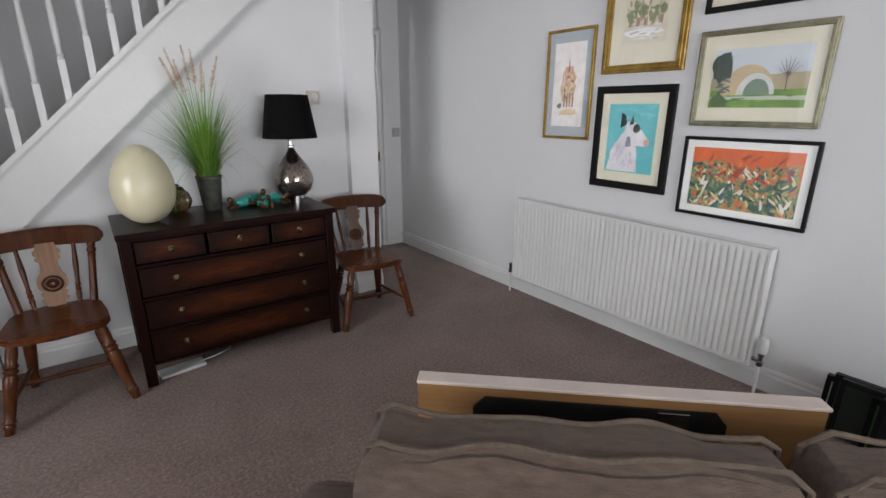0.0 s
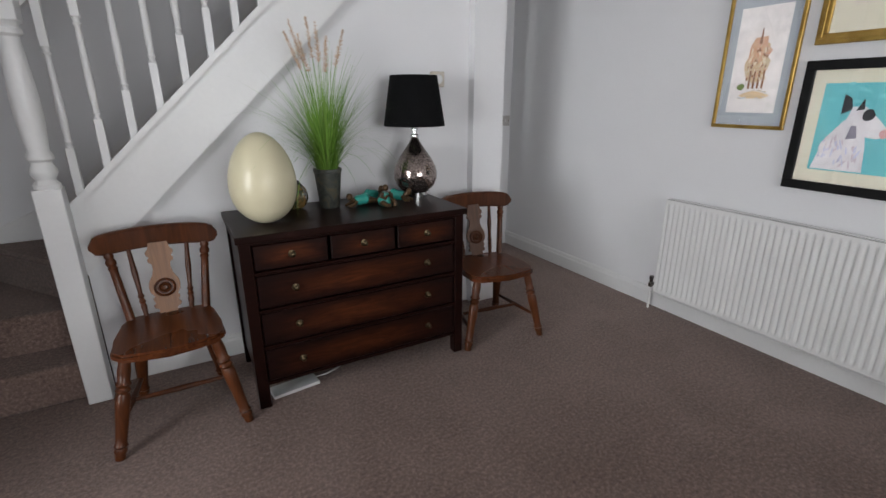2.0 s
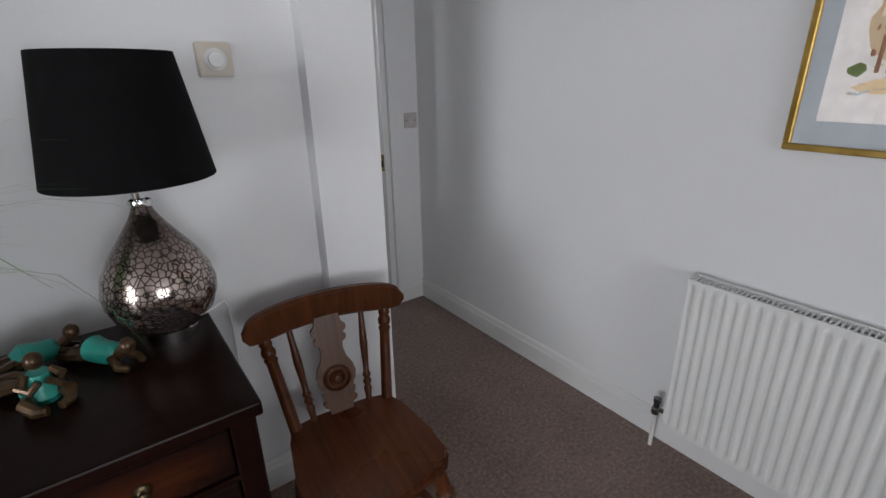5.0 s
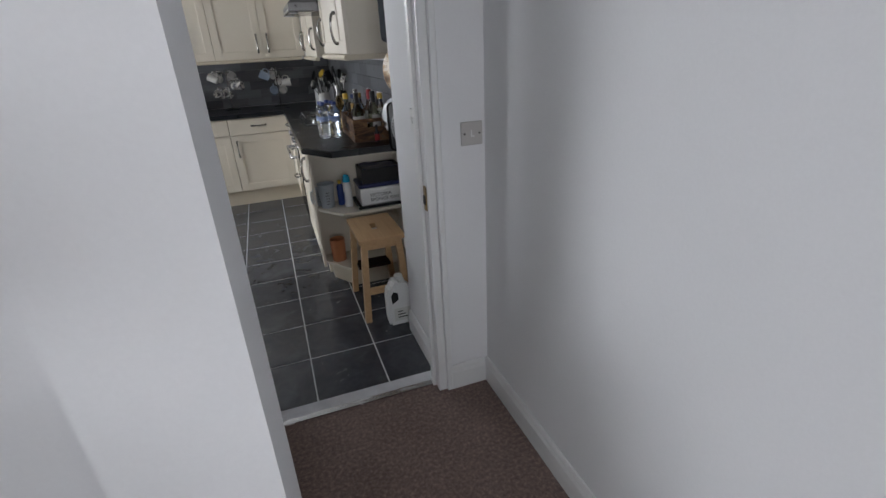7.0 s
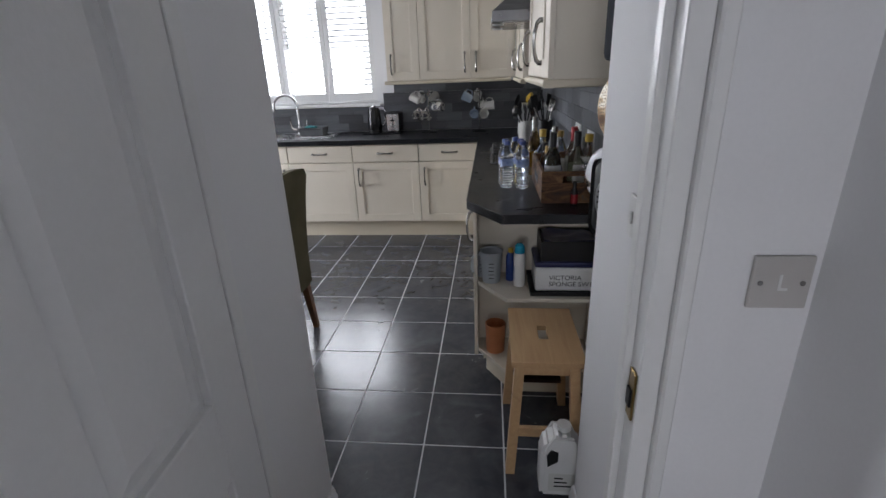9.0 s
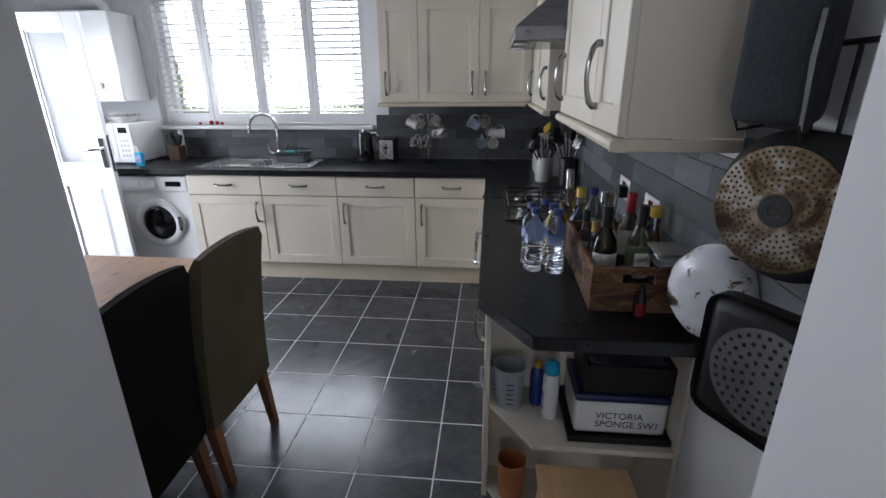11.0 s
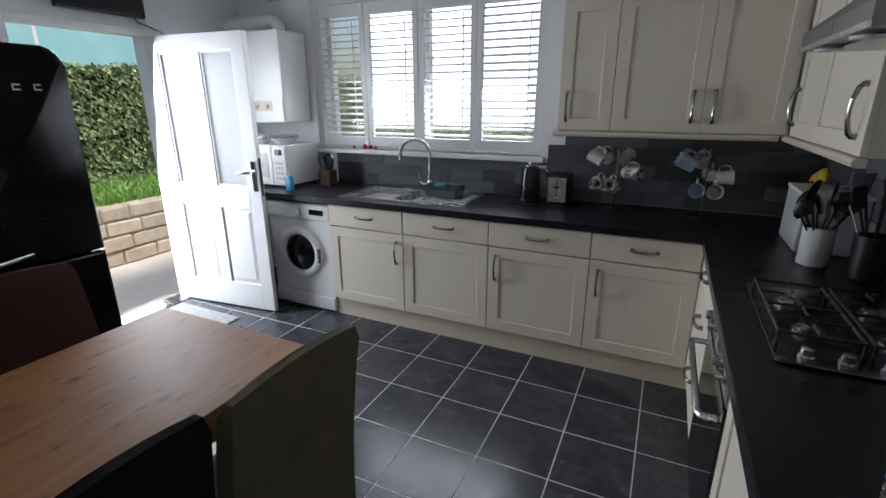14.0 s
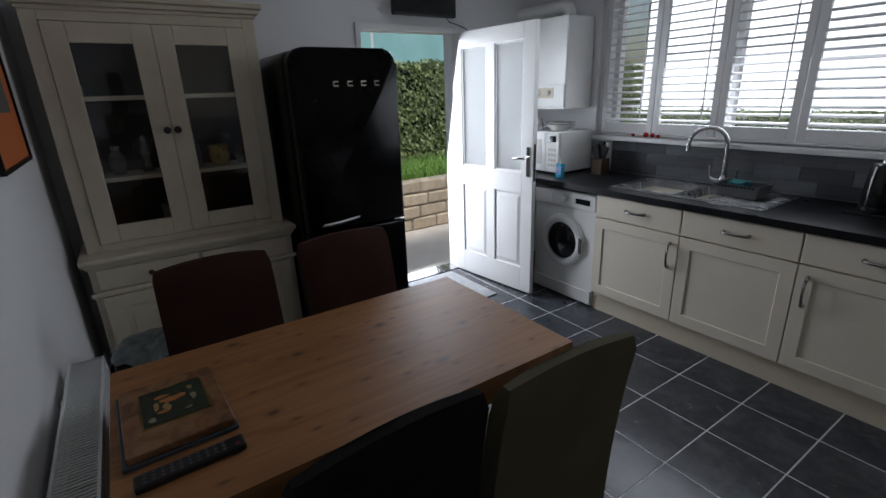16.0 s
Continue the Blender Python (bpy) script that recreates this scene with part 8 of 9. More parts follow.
tube(bm, [(0, 0.13, -0.03), (0, 0.17, -0.028), (0.002, 0.25, -0.02), (0.002, 0.32, -0.02)], [0.010, 0.011, 0.014, 0.012], 8)
part("handle", bm, M_BLACKP, pan, "black plastic handle", True)
pan2 = thing("enamel_pan", pose(2.335, 4.985, 1.07, 90, 0, NA), "white enamel pan with worn dark patches on the wall rack", "pan")
bm = bmesh.new()
lathe(bm, [(0.06, 0.006), (0.09, 0), (0.108, -0.02), (0.116, -0.055), (0.118, -0.058), (0.112, -0.058), (0.10, -0.02)], 40)
part("pan_body", bm, M_PANW, pan2, "", True)
bm = bmesh.new()
tube(bm, [(0.05, 0.10, -0.05), (0.07, 0.15, -0.05), (0.085, 0.30, -0.045)], [0.008, 0.009, 0.011], 8)
part("handle", bm, M_BLACKP, pan2, "", True)
pan3 = thing("griddle_pan", pose(2.315, 4.69, 1.055, 90, 0, NA), "square black griddle pan with a dimpled steel base", "pan")
bm = bmesh.new()
box(bm, -0.125, 0.125, -0.125, 0.125, -0.04, 0.0, 0.035, 3)
part("pan_body", bm, M_BLACKP, pan3, "", True)
bm = bmesh.new()
lathe(bm, [(0.094, -0.004), (0.094, 0.0015), (0.002, 0.002)], 40)
b3 = part("base_disc", bm, M_PANBASE2, pan3, "bright dimpled steel base", True)
holes(b3, pose(0, 0, 0.0018), [(0.018, 6), (0.034, 12), (0.050, 18), (0.066, 24), (0.082, 30)], M_BLACKP, 0.0042)
bm = bmesh.new()
tube(bm, [(0.12, 0.02, -0.02), (0.17, 0.03, -0.02), (0.33, 0.05, -0.012)], [0.011, 0.012, 0.014], 8)
part("handle", bm, M_BLACKP, pan3, "", True)
glove = thing("oven_glove", pose(2.345, 4.885, 1.70, 0, 0, NA), "dark blue-grey padded oven glove hanging from the rack", "oven glove")
bm = boxed(-0.075, 0.075, -0.03, 0.03, -0.24, 0.20, 0.028, 3)
part("mitt", bm, surface("dark_slate_cloth", (0.020, 0.024, 0.030), (0.034, 0.038, 0.046), 8.0, 0.9, 0.3, 150.0), glove, "", True)
bm = bmesh.new()
tube(bm, [(0, 0, 0.19), (0.015, 0, 0.235), (0, 0.01, 0.27), (-0.015, 0, 0.235), (0, 0, 0.19)], 0.004, 6)
part("loop", bm, M_BLACKP, glove, "", True)

# sockets on the right-hand wall
for y, z in ((5.60, 1.12), (5.94, 1.12)):
    so = thing("double_socket", pose(XR - 0.008, y, z, 0, 0, -90), "white double socket with red rocker switches over the worktop", "socket")
    part("plate", boxed(-0.073, 0.073, -0.008, 0, -0.043, 0.043, 0.003, 2), M_WHITEP, so)
    for x in (-0.012, 0.012):
        part("rocker", boxed(x - 0.006, x + 0.006, -0.013, -0.007, 0.008, 0.028, 0.002), M_REDF, so, "red rocker")
    part("plug", boxed(0.02, 0.065, -0.045, -0.0085, -0.03, 0.02, 0.008, 2), M_BLACKP, so, "black plug")
    bm = bmesh.new()
    tube(bm, [(0.042, -0.04, -0.03), (0.05, -0.045, -0.09), (0.02, -0.04, -0.16), (0.0, -0.035, -0.20)], 0.0035, 6)
    part("flex", bm, M_BLACKP, so, "black flex", True)

# corner by the hob
bb = thing("bread_bin", pose(2.29, 7.43, CT), "pale grey metal bread bin in the worktop corner", "bread bin")
part("body", boxed(-0.115, 0.12, -0.16, 0.17, 0, 0.245, 0.006, 2), surface("pale_grey_enamel", (0.42, 0.42, 0.43), (0.48, 0.48, 0.49), 6.0, 0.35, 0.02), bb)
part("lid", boxed(-0.12, 0.124, -0.165, 0.175, 0.246, 0.262, 0.005, 2), M_WHITEP, bb, "pale lid")
bananas = thing("bananas", pose(2.235, 7.47, CT + 0.264), "small bunch of yellow bananas on the bread bin", "fruit")
for k in range(3):
    bm = bmesh.new()
    pts = [(0.012 * k + 0.015 * math.sin(a), -0.08 + 0.16 * a / 2.6, 0.016 + 0.012 * k + 0.03 * math.sin(a * 1.2)) for a in [0.26 * i for i in range(11)]]
    tube(bm, pts, [0.005, 0.011, 0.015, 0.017, 0.018, 0.018, 0.018, 0.017, 0.014, 0.010, 0.004], 8)
    part("banana", bm, M_YELLOWP, bananas, "", True)
crock = thing("utensil_crock", pose(2.21, 7.11, CT), "white ceramic crock full of black and steel utensils", "utensil crock")
bm = bmesh.new()
lathe(bm, [(0.053, 0), (0.056, 0.004), (0.056, 0.155), (0.058, 0.16), (0.052, 0.16), (0.050, 0.02)], 28)
part("pot", bm, M_CERAM, crock, "", True)
rnd = random.Random(12)
for k in range(11):
    a = 2 * math.pi * k / 11
    dx, dy = math.cos(a), math.sin(a)
    L = rnd.uniform(0.20, 0.29)
    mt = (M_BLACKP, M_NICKEL, M_BLACKP, M_BLACKP, M_BLACKP)[k % 5]
    s = rnd.uniform(0.12, 0.34)
    e = Vector((dx * (0.02 + s * L), dy * (0.02 + s * L) - 0.02, L))
    bm = bmesh.new()
    tube(bm, [(-dx * 0.02, -dy * 0.02, 0.02), e * 0.72 + Vector((0, 0, 0.02)), e], 0.0045, 6)
    h = part("utensil", bm, mt, crock, "long-handled utensil", True)
    bm = bmesh.new()
    lathe(bm, [(max(0.030 * math.sin(math.pi * i / 6), 0.001), 0.045 * -math.cos(math.pi * i / 6)) for i in range(7)], 10)
    for v in bm.verts:
        v.co.y *= 0.25
    hd = part("head", bm, mt, h, "flat utensil head", True)
    hd.matrix_basis = pose(e.x, e.y, e.z + 0.03, rnd.uniform(-20, 20), rnd.uniform(-20, 20), math.degrees(a))
knives = thing("black_utensil_holder", pose(2.345, 6.98, CT), "dark utensil holder with slotted spoons beside the crock", "utensil holder")
bm = bmesh.new()
lathe(bm, [(0.05, 0), (0.055, 0.005), (0.06, 0.17), (0.055, 0.17), (0.05, 0.02)], 20)
part("pot", bm, M_BLACKP, knives, "", True)
for k in range(7):
    a = 2 * math.pi * k / 7
    bm = bmesh.new()
    e = Vector((math.cos(a) * 0.075 - 0.02, math.sin(a) * 0.10, 0.27 + 0.03 * (k % 3)))
    tube(bm, [(0, 0, 0.05), e], 0.005, 6)
    h = part("utensil", bm, M_BLACKP if k % 3 else M_NICKEL, knives, "", True)
    bm = boxed(-0.028, 0.028, -0.003, 0.003, -0.03, 0.055, 0.002)
    hd = part("head", bm, M_BLACKP if k % 3 else M_NICKEL, h)
    hd.matrix_basis = pose(e.x, e.y, e.z, 15 * (k % 3) - 15, 12, math.degrees(a))


# mug trees
def mug(m, mat, label):
    """A mug whose rim is up the z axis."""
    t = thing("mug", m, label, "mug", "mugs on the mug trees")
    bm = bmesh.new()
    lathe(bm, [(0.030, 0), (0.033, 0.003), (0.038, 0.085), (0.0395, 0.087), (0.036, 0.085), (0.031, 0.006)], 22)
    part("cup", bm, mat, t, "", True)
    bm = bmesh.new()
    tube(bm, [(0.034, 0, 0.015), (0.058, 0, 0.02), (0.066, 0, 0.045), (0.058, 0, 0.07), (0.037, 0, 0.074)], 0.0055, 7)
    part("handle", bm, mat, t, "", True)
    return t


for cx, cy, mats in ((1.35, 7.84, (M_CERAM, M_SPOT, M_SPOT, M_CERAM, M_SPOT, M_CERAM, M_CERAM)), (1.83, 7.84, (M_CERAM, M_BLUEC, M_CERAM, M_SPOT, M_CERAM, M_CERAM, M_BLUEC))):
    tr = thing("mug_tree", pose(cx, cy, CT), "black wire mug tree hung with mugs on the worktop", "mug tree")
    bm = bmesh.new()
    lathe(bm, [(0.075, 0), (0.075, 0.006), (0.02, 0.012), (0.006, 0.016)], 24)
    part("base", bm, M_BLACKP, tr, "", True)
    bm = bmesh.new()
    tube(bm, [(0, 0, 0.01), (0, 0, 0.39)], 0.005, 6)
    part("stem", bm, M_NICKEL, tr, "", True)
    n = len(mats)
    for k in range(n):
        a = 2.4 * k + cx
        z = (0.350, 0.205, 0.275)[k % 3]
        dx, dy = math.cos(a), math.sin(a)
        bm = bmesh.new()
        tube(bm, [(0, 0, z), (dx * 0.08, dy * 0.08, z + 0.012), (dx * 0.11, dy * 0.11, z + 0.035)], 0.003, 6)
        part("arm", bm, M_NICKEL, tr, "", True)
        mm = pose(cx + dx * 0.095, cy + dy * 0.095, CT + z + 0.020, 0, 0, math.degrees(a) + 180 + (25 if k % 2 else -20)) @ pose(0, 0, 0, 0, -62 - 12 * (k % 3), 0) @ Matrix.Diagonal((1.05, 1.05, 1.05, 1)) @ pose(-0.062, 0, -0.045)
        mug(mm, mats[k], ("patterned mug hanging on the mug tree", "blue mug hanging on the mug tree", "white mug hanging on the mug tree")[0 if mats[k] is M_SPOT else 1 if mats[k] is M_BLUEC else 2])

# kettle, toaster and their tray
solid("worktop_mat", boxed(-0.19, 0.18, -0.10, 0.11, 0, 0.008, 0.003), M_BLACKP, pose(0.90, 7.86, CT), "thin black mat under the kettle and toaster", "mat")
ket = thing("kettle", pose(0.815, 7.86, CT + 0.008) @ Matrix.Diagonal((1.0, 1.0, 1.14, 1)), "black and steel jug kettle on a mat", "kettle")
bm = bmesh.new()
lathe(bm, [(0.066, 0), (0.07, 0.004), (0.07, 0.02), (0.066, 0.024)], 28)
part("power_base", bm, M_BLACKP, ket, "", True)
bm = bmesh.new()
lathe(bm, [(0.066, 0.024), (0.068, 0.03), (0.064, 0.12), (0.056, 0.19), (0.05, 0.205), (0.012, 0.212)], 28)
part("body", bm, surface("dark_grey_gloss", (0.010, 0.010, 0.011), (0.018, 0.018, 0.020), 5.0, 0.18, 0.0), ket, "dark glossy body", True)
bm = bmesh.new()
tube(bm, [(0.05, 0, 0.195), (0.10, 0, 0.195), (0.112, 0, 0.17), (0.105, 0, 0.09), (0.068, 0, 0.05)], [0.012, 0.013, 0.012, 0.011, 0.010], 8)
part("handle", bm, M_STEEL, ket, "steel handle", True)
bm = bmesh.new()
lathe(bm, [(0.02, 0.21), (0.02, 0.222), (0.004, 0.224)], 14)
part("lid_knob", bm, M_STEEL, ket, "", True)
toa = thing("toaster", pose(1.005, 7.87, CT + 0.008), "steel and black two-slot toaster on a mat", "toaster")
part("body", boxed(-0.065, 0.065, -0.075, 0.13, 0.01, 0.185, 0.014, 3), M_BLACKP, toa, "", True)
part("front_plate", boxed(-0.058, 0.058, -0.078, -0.074, 0.02, 0.175, 0.004), M_STEEL, toa, "brushed steel front")
part("lever", boxed(-0.02, 0.02, -0.10, -0.078, 0.11, 0.122, 0.003), M_BLACKP, toa)
for x in (-0.025, 0.025):
    part("slot", boxed(x - 0.012, x + 0.012, -0.05, 0.10, 0.1845, 0.1865), M_IRON, toa, "dark bread slot")
part("lever_slot", boxed(-0.003, 0.003, -0.0788, -0.0779, 0.05, 0.15), M_BLACKP, toa)
bm = bmesh.new()
lathe(bm, [(0.014, 0), (0.014, 0.008), (0.003, 0.009)], 14, pose(0, -0.078, 0.04, 90))
part("dial", bm, M_STEEL, toa, "", True)

# things by the sink
bk = thing("washing_up_basket", pose(0.225, 7.77, 0.9195), "grey plastic washing-up basket with a teal cloth", "basket")
bm = bmesh.new()
W, D = 0.125, 0.085
ring = []
for w, d, z in ((W * 0.86, D * 0.86, 0), (W, D, 0.075), (W + 0.008, D + 0.008, 0.078), (W - 0.004, D - 0.004, 0.072), (W * 0.84, D * 0.84, 0.006)):
    ring.append([bm.verts.new((sx_ * w, sy_ * d, z)) for sx_, sy_ in ((-1, -1), (1, -1), (1, 1), (-1, 1))])
for a, b in zip(ring, ring[1:]):
    for k in range(4):
        bm.faces.new((a[k], a[(k + 1) % 4], b[(k + 1) % 4], b[k]))
bm.faces.new(ring[0][::-1])
bm.faces.new(ring[-1])
part("basket", bm, surface("grey_plastic", (0.07, 0.075, 0.08), (0.10, 0.105, 0.11), 8.0, 0.5, 0.0), bk)
bm = boxed(-0.06, 0.03, -0.05, 0.04, 0.02, 0.085)
bmesh.ops.subdivide_edges(bm, edges=bm.edges[:], cuts=4, use_grid_fill=True)
for v in bm.verts:
    v.co += noise.noise_vector(v.co * 22) * 0.012
part("cloth", bm, surface("teal_cloth", (0.01, 0.12, 0.13), (0.02, 0.18, 0.18), 20.0, 0.9, 0.3), bk, "crumpled teal cloth", True)
bm = bmesh.new()
for k in range(10):
    box(bm, -0.1 + k * 0.021, -0.092 + k * 0.021, -0.0895, -0.0835, 0.058, 0.068)
part("holes", bm, M_BLACKP, bk, "row of slots")
for k, (x, y, r) in enumerate(((-0.72, 8.045, 0.013), (-0.61, 8.04, 0.021), (-0.565, 8.05, 0.018), (-0.515, 8.045, 0.014))):
    bm = bmesh.new()
    blob(bm, (0, 0, r * 0.9), (r, r * 0.9), 14)
    solid("tomato", bm, surface("ripe_red_tomato", (0.36, 0.015, 0.012), (0.46, 0.03, 0.02), 12.0, 0.2, 0.0) if k == 0 else bpy.data.materials["ripe_red_tomato"], pose(x, y, 1.1895), "small ripe red tomato on the window sill", "tomato", "tomatoes on the sill", smooth=True)
mw = thing("microwave", pose(-1.53, 7.60, CT), "white microwave oven on the worktop under the boiler", "microwave")
part("casing", boxed(0, 0.48, 0.012, 0.38, 0.012, 0.325, 0.006, 2), M_WHITEM, mw)
part("door", boxed(0.0, 0.34, -0.006, 0.011, 0.014, 0.322, 0.004), M_WHITEP, mw)
part("door_window", boxed(0.04, 0.30, -0.0075, -0.0062, 0.07, 0.265), M_GREYPL, mw, "grey mesh window")
part("control_panel", boxed(0.342, 0.48, -0.006, 0.011, 0.014, 0.322, 0.004), M_WHITEP, mw)
part("display", boxed(0.375, 0.45, -0.0075, -0.0062, 0.25, 0.295), M_DARKGL, mw, "dark display")
bm = bmesh.new()
for i in range(3):
    for j in range(4):
        box(bm, 0.372 + i * 0.029, 0.392 + i * 0.029, -0.0073, -0.0062, 0.06 + j * 0.04, 0.08 + j * 0.04)
tagged(part("buttons", bm, M_GREYPL, mw, "rows of grey buttons"), kind="stuff")
for x in (0.04, 0.44):
    for y in (0.05, 0.34):
        part("foot", boxed(x - 0.012, x + 0.012, y - 0.012, y + 0.012, 0, 0.0125), M_BLACKP, mw)
bm = bmesh.new()
lathe(bm, [(0.06, 0), (0.065, 0.004), (0.118, 0.05), (0.121, 0.05), (0.112, 0.045), (0.06, 0.01)], 28)
solid("mixing_bowl", bm, M_CERAM, pose(-1.20, 7.76, CT + 0.3255), "white shallow bowl on the microwave", "bowl", smooth=True)
bm = bmesh.new()
lathe(bm, [(0.08, 0), (0.12, 0.010), (0.122, 0.013), (0.08, 0.006)], 28)
solid("plate", bm, M_SPOT, pose(-1.20, 7.76, CT + 0.3255 + 0.0505), "patterned plate lying on the bowl", "plate", smooth=True)
pt = thing("glass_jug", pose(-1.39, 7.72, CT + 0.3255), "small silvery jug on the microwave", "jug")
bm = bmesh.new()
lathe(bm, [(0.03, 0), (0.04, 0.02), (0.04, 0.05), (0.022, 0.075), (0.028, 0.09), (0.024, 0.09), (0.018, 0.075)], 20)
part("vessel", bm, M_STEEL, pt, "", True)
bm = bmesh.new()
tube(bm, [(-0.035, 0, 0.07), (-0.06, 0, 0.06), (-0.06, 0, 0.03), (-0.038, 0, 0.02)], 0.004, 6)
part("handle", bm, M_STEEL, pt, "", True)
soap = thing("soap_dispenser", pose(-0.95, 7.51, CT), "blue liquid soap pump bottle beside the microwave", "soap bottle")
part("bottle", boxed(-0.033, 0.033, -0.018, 0.018, 0, 0.11, 0.010, 3), M_TEAL, soap, "", True)
part("label", boxed(-0.022, 0.022, -0.0192, -0.0182, 0.03, 0.09), M_LABELB, soap)
bm = bmesh.new()
tube(bm, [(0, 0, 0.108), (0, 0, 0.15), (-0.03, 0, 0.153)], [0.008, 0.005, 0.004], 8)
part("pump", bm, M_WHITEP, soap, "white pump", True)
kb = thing("knife_block", pose(-0.86, 7.86, CT), "brown wooden block holding dark kitchen tools", "knife block")
part("block", boxed(-0.05, 0.05, -0.05, 0.05, 0, 0.12, 0.004), wood("dark_block_wood", (0.05, 0.028, 0.014), (0.12, 0.07, 0.035), "z", 0.5), kb)
for k, (x, y, z, tl) in enumerate(((-0.03, 0, 0.17, -14), (0.0, 0.01, 0.19, -4), (0.03, -0.01, 0.16, 20), (0.015, 0.03, 0.18, 10), (-0.02, -0.03, 0.165, -20))):
    bm = boxed(-0.028, 0.028, -0.012, 0.012, -0.06, 0.06, 0.008, 2)
    p_ = part("tool_head", bm, (M_BLACKP, M_BLACKP, M_BLACKP, M_WHITEP, M_IRON)[k], kb, "kitchen tool", True)
    p_.matrix_basis = pose(x, y, z, 0, tl, 0)

# things on and by the table
M_ORPRINT = flat("orange_print_ink", (0.34, 0.11, 0.02), (0.42, 0.17, 0.04), 30.0)
M_OCPRINT = flat("ochre_print_ink", (0.26, 0.17, 0.06), (0.36, 0.25, 0.10), 30.0)
M_CRPRINT = flat("cream_print_ink", (0.20, 0.18, 0.12), (0.30, 0.27, 0.18), 30.0)
boxb = thing("picture_box", pose(0.225, 4.765, 0.7705, 0, 0, 2), "flat brown picture-topped box on the pine table", "box")
part("lower_tray", boxed(-0.165, 0.165, -0.125, 0.125, 0, 0.012, 0.002), surface("dark_blue_card", (0.020, 0.035, 0.05), (0.035, 0.055, 0.075), 12.0, 0.5, 0.1), boxb, "dark blue lower tray")
part("box", boxed(-0.15, 0.16, -0.115, 0.12, 0.0125, 0.034, 0.003), blotches("mottled_brown_paper", [(0.3, (0.06, 0.028, 0.012)), (0.5, (0.17, 0.070, 0.026)), (0.62, (0.22, 0.12, 0.05)), (0.78, (0.13, 0.06, 0.025))], 17.0, 0.45, 1.0), boxb, "mottled brown lid")
part("inset_border", boxed(-0.10, 0.075, -0.075, 0.085, 0.0341, 0.0350), M_BRASS, boxb, "thin gilt border")
ip = part("inset_picture", boxed(-0.094, 0.069, -0.069, 0.079, 0.0351, 0.0358), blotches("dark_foliage_print", [(0.35, (0.008, 0.012, 0.008)), (0.6, (0.02, 0.032, 0.018)), (0.75, (0.10, 0.09, 0.04))], 26.0, 0.4, 2.0), boxb, "dark decorative picture")
for k, (x, y, rx, ry) in enumerate(((-0.03, 0.01, 0.012, 0.030), (0.005, -0.012, 0.020, 0.010), (-0.01, 0.052, 0.016, 0.008), (0.022, -0.02, 0.008, 0.014), (-0.012, -0.035, 0.022, 0.006), (0.045, -0.05, 0.010, 0.008), (-0.055, -0.02, 0.007, 0.018), (-0.06, 0.05, 0.012, 0.007), (0.04, 0.035, 0.007, 0.010))):
    bm = bmesh.new()
    plate(bm, disc_outline(x, y, rx, ry, 12, 0.35, k), 0.0358, 0.0361)
    part("printed_shape", bm, (M_ORPRINT, M_OCPRINT, M_CRPRINT)[k % 3], ip)
rem = thing("remote_control", pose(0.455, 4.78, 0.7705, 0, 0, 2), "black remote control on the pine table", "remote control")
part("case", boxed(-0.024, 0.024, -0.115, 0.115, 0, 0.018, 0.006, 2), M_BLACKP, rem)
M_KEYS = flat("dark_grey_rubber", (0.05, 0.055, 0.06), (0.085, 0.09, 0.10), 60.0)
for i in range(3):
    for j in range(10):
        part("button", boxed(-0.0155 + i * 0.012, -0.0095 + i * 0.012, -0.097 + j * 0.018, -0.090 + j * 0.018, 0.0178, 0.0193, 0.0005), M_KEYS, rem)
part("power_button", boxed(0.008, 0.016, 0.094, 0.102, 0.0178, 0.0198), M_REDF, rem, "red power button")
bag = thing("refuse_bag", pose(-0.69, 4.73, 0), "black sack with crumpled grey plastic beside the dresser", "bag")
bm = bmesh.new()
lathe(bm, [(0.13, 0), (0.17, 0.03), (0.17, 0.3), (0.155, 0.52), (0.145, 0.565)], 24)
for v in bm.verts:
    v.co += noise.noise_vector(v.co * 9) * 0.02 * (1 if v.co.z > 0.02 else 0)
part("sack", bm, M_BLACKP, bag, "", True)
bm = bmesh.new()
lathe(bm, [(0.14, 0.55), (0.155, 0.575), (0.11, 0.60), (0.06, 0.61), (0.002, 0.60)], 26)
for v in bm.verts:
    v.co += noise.noise_vector(v.co * 24) * 0.022
part("crumpled_film", bm, surface("grey_film", (0.06, 0.075, 0.078), (0.17, 0.19, 0.19), 20.0, 0.25, 0.3), bag, "crumpled grey plastic film", True)
kp = thing("framed_poster", pose(-0.94, YN, 1.345), "orange poster in a thin dark frame on the kitchen wall", "picture")
bm = bmesh.new()
for a, b, c, d in ((-0.33, 0.33, 0, 0.015), (-0.33, 0.33, 0.585, 0.60), (-0.33, -0.315, 0.015, 0.585), (0.315, 0.33, 0.015, 0.585)):
    box(bm, a, b, 0.001, 0.018, c, d)
part("frame", bm, M_BLACKW, kp)
part("print", boxed(-0.315, 0.315, 0.004, 0.009, 0.015, 0.585), flat("orange_print", (0.55, 0.13, 0.03), (0.62, 0.18, 0.05), 3.0), kp, "orange printed sheet")
part("printed_block", boxed(-0.2, 0.1, 0.0085, 0.0095, 0.2, 0.42), flat("dark_print", (0.10, 0.10, 0.09)), kp, "dark printed block")

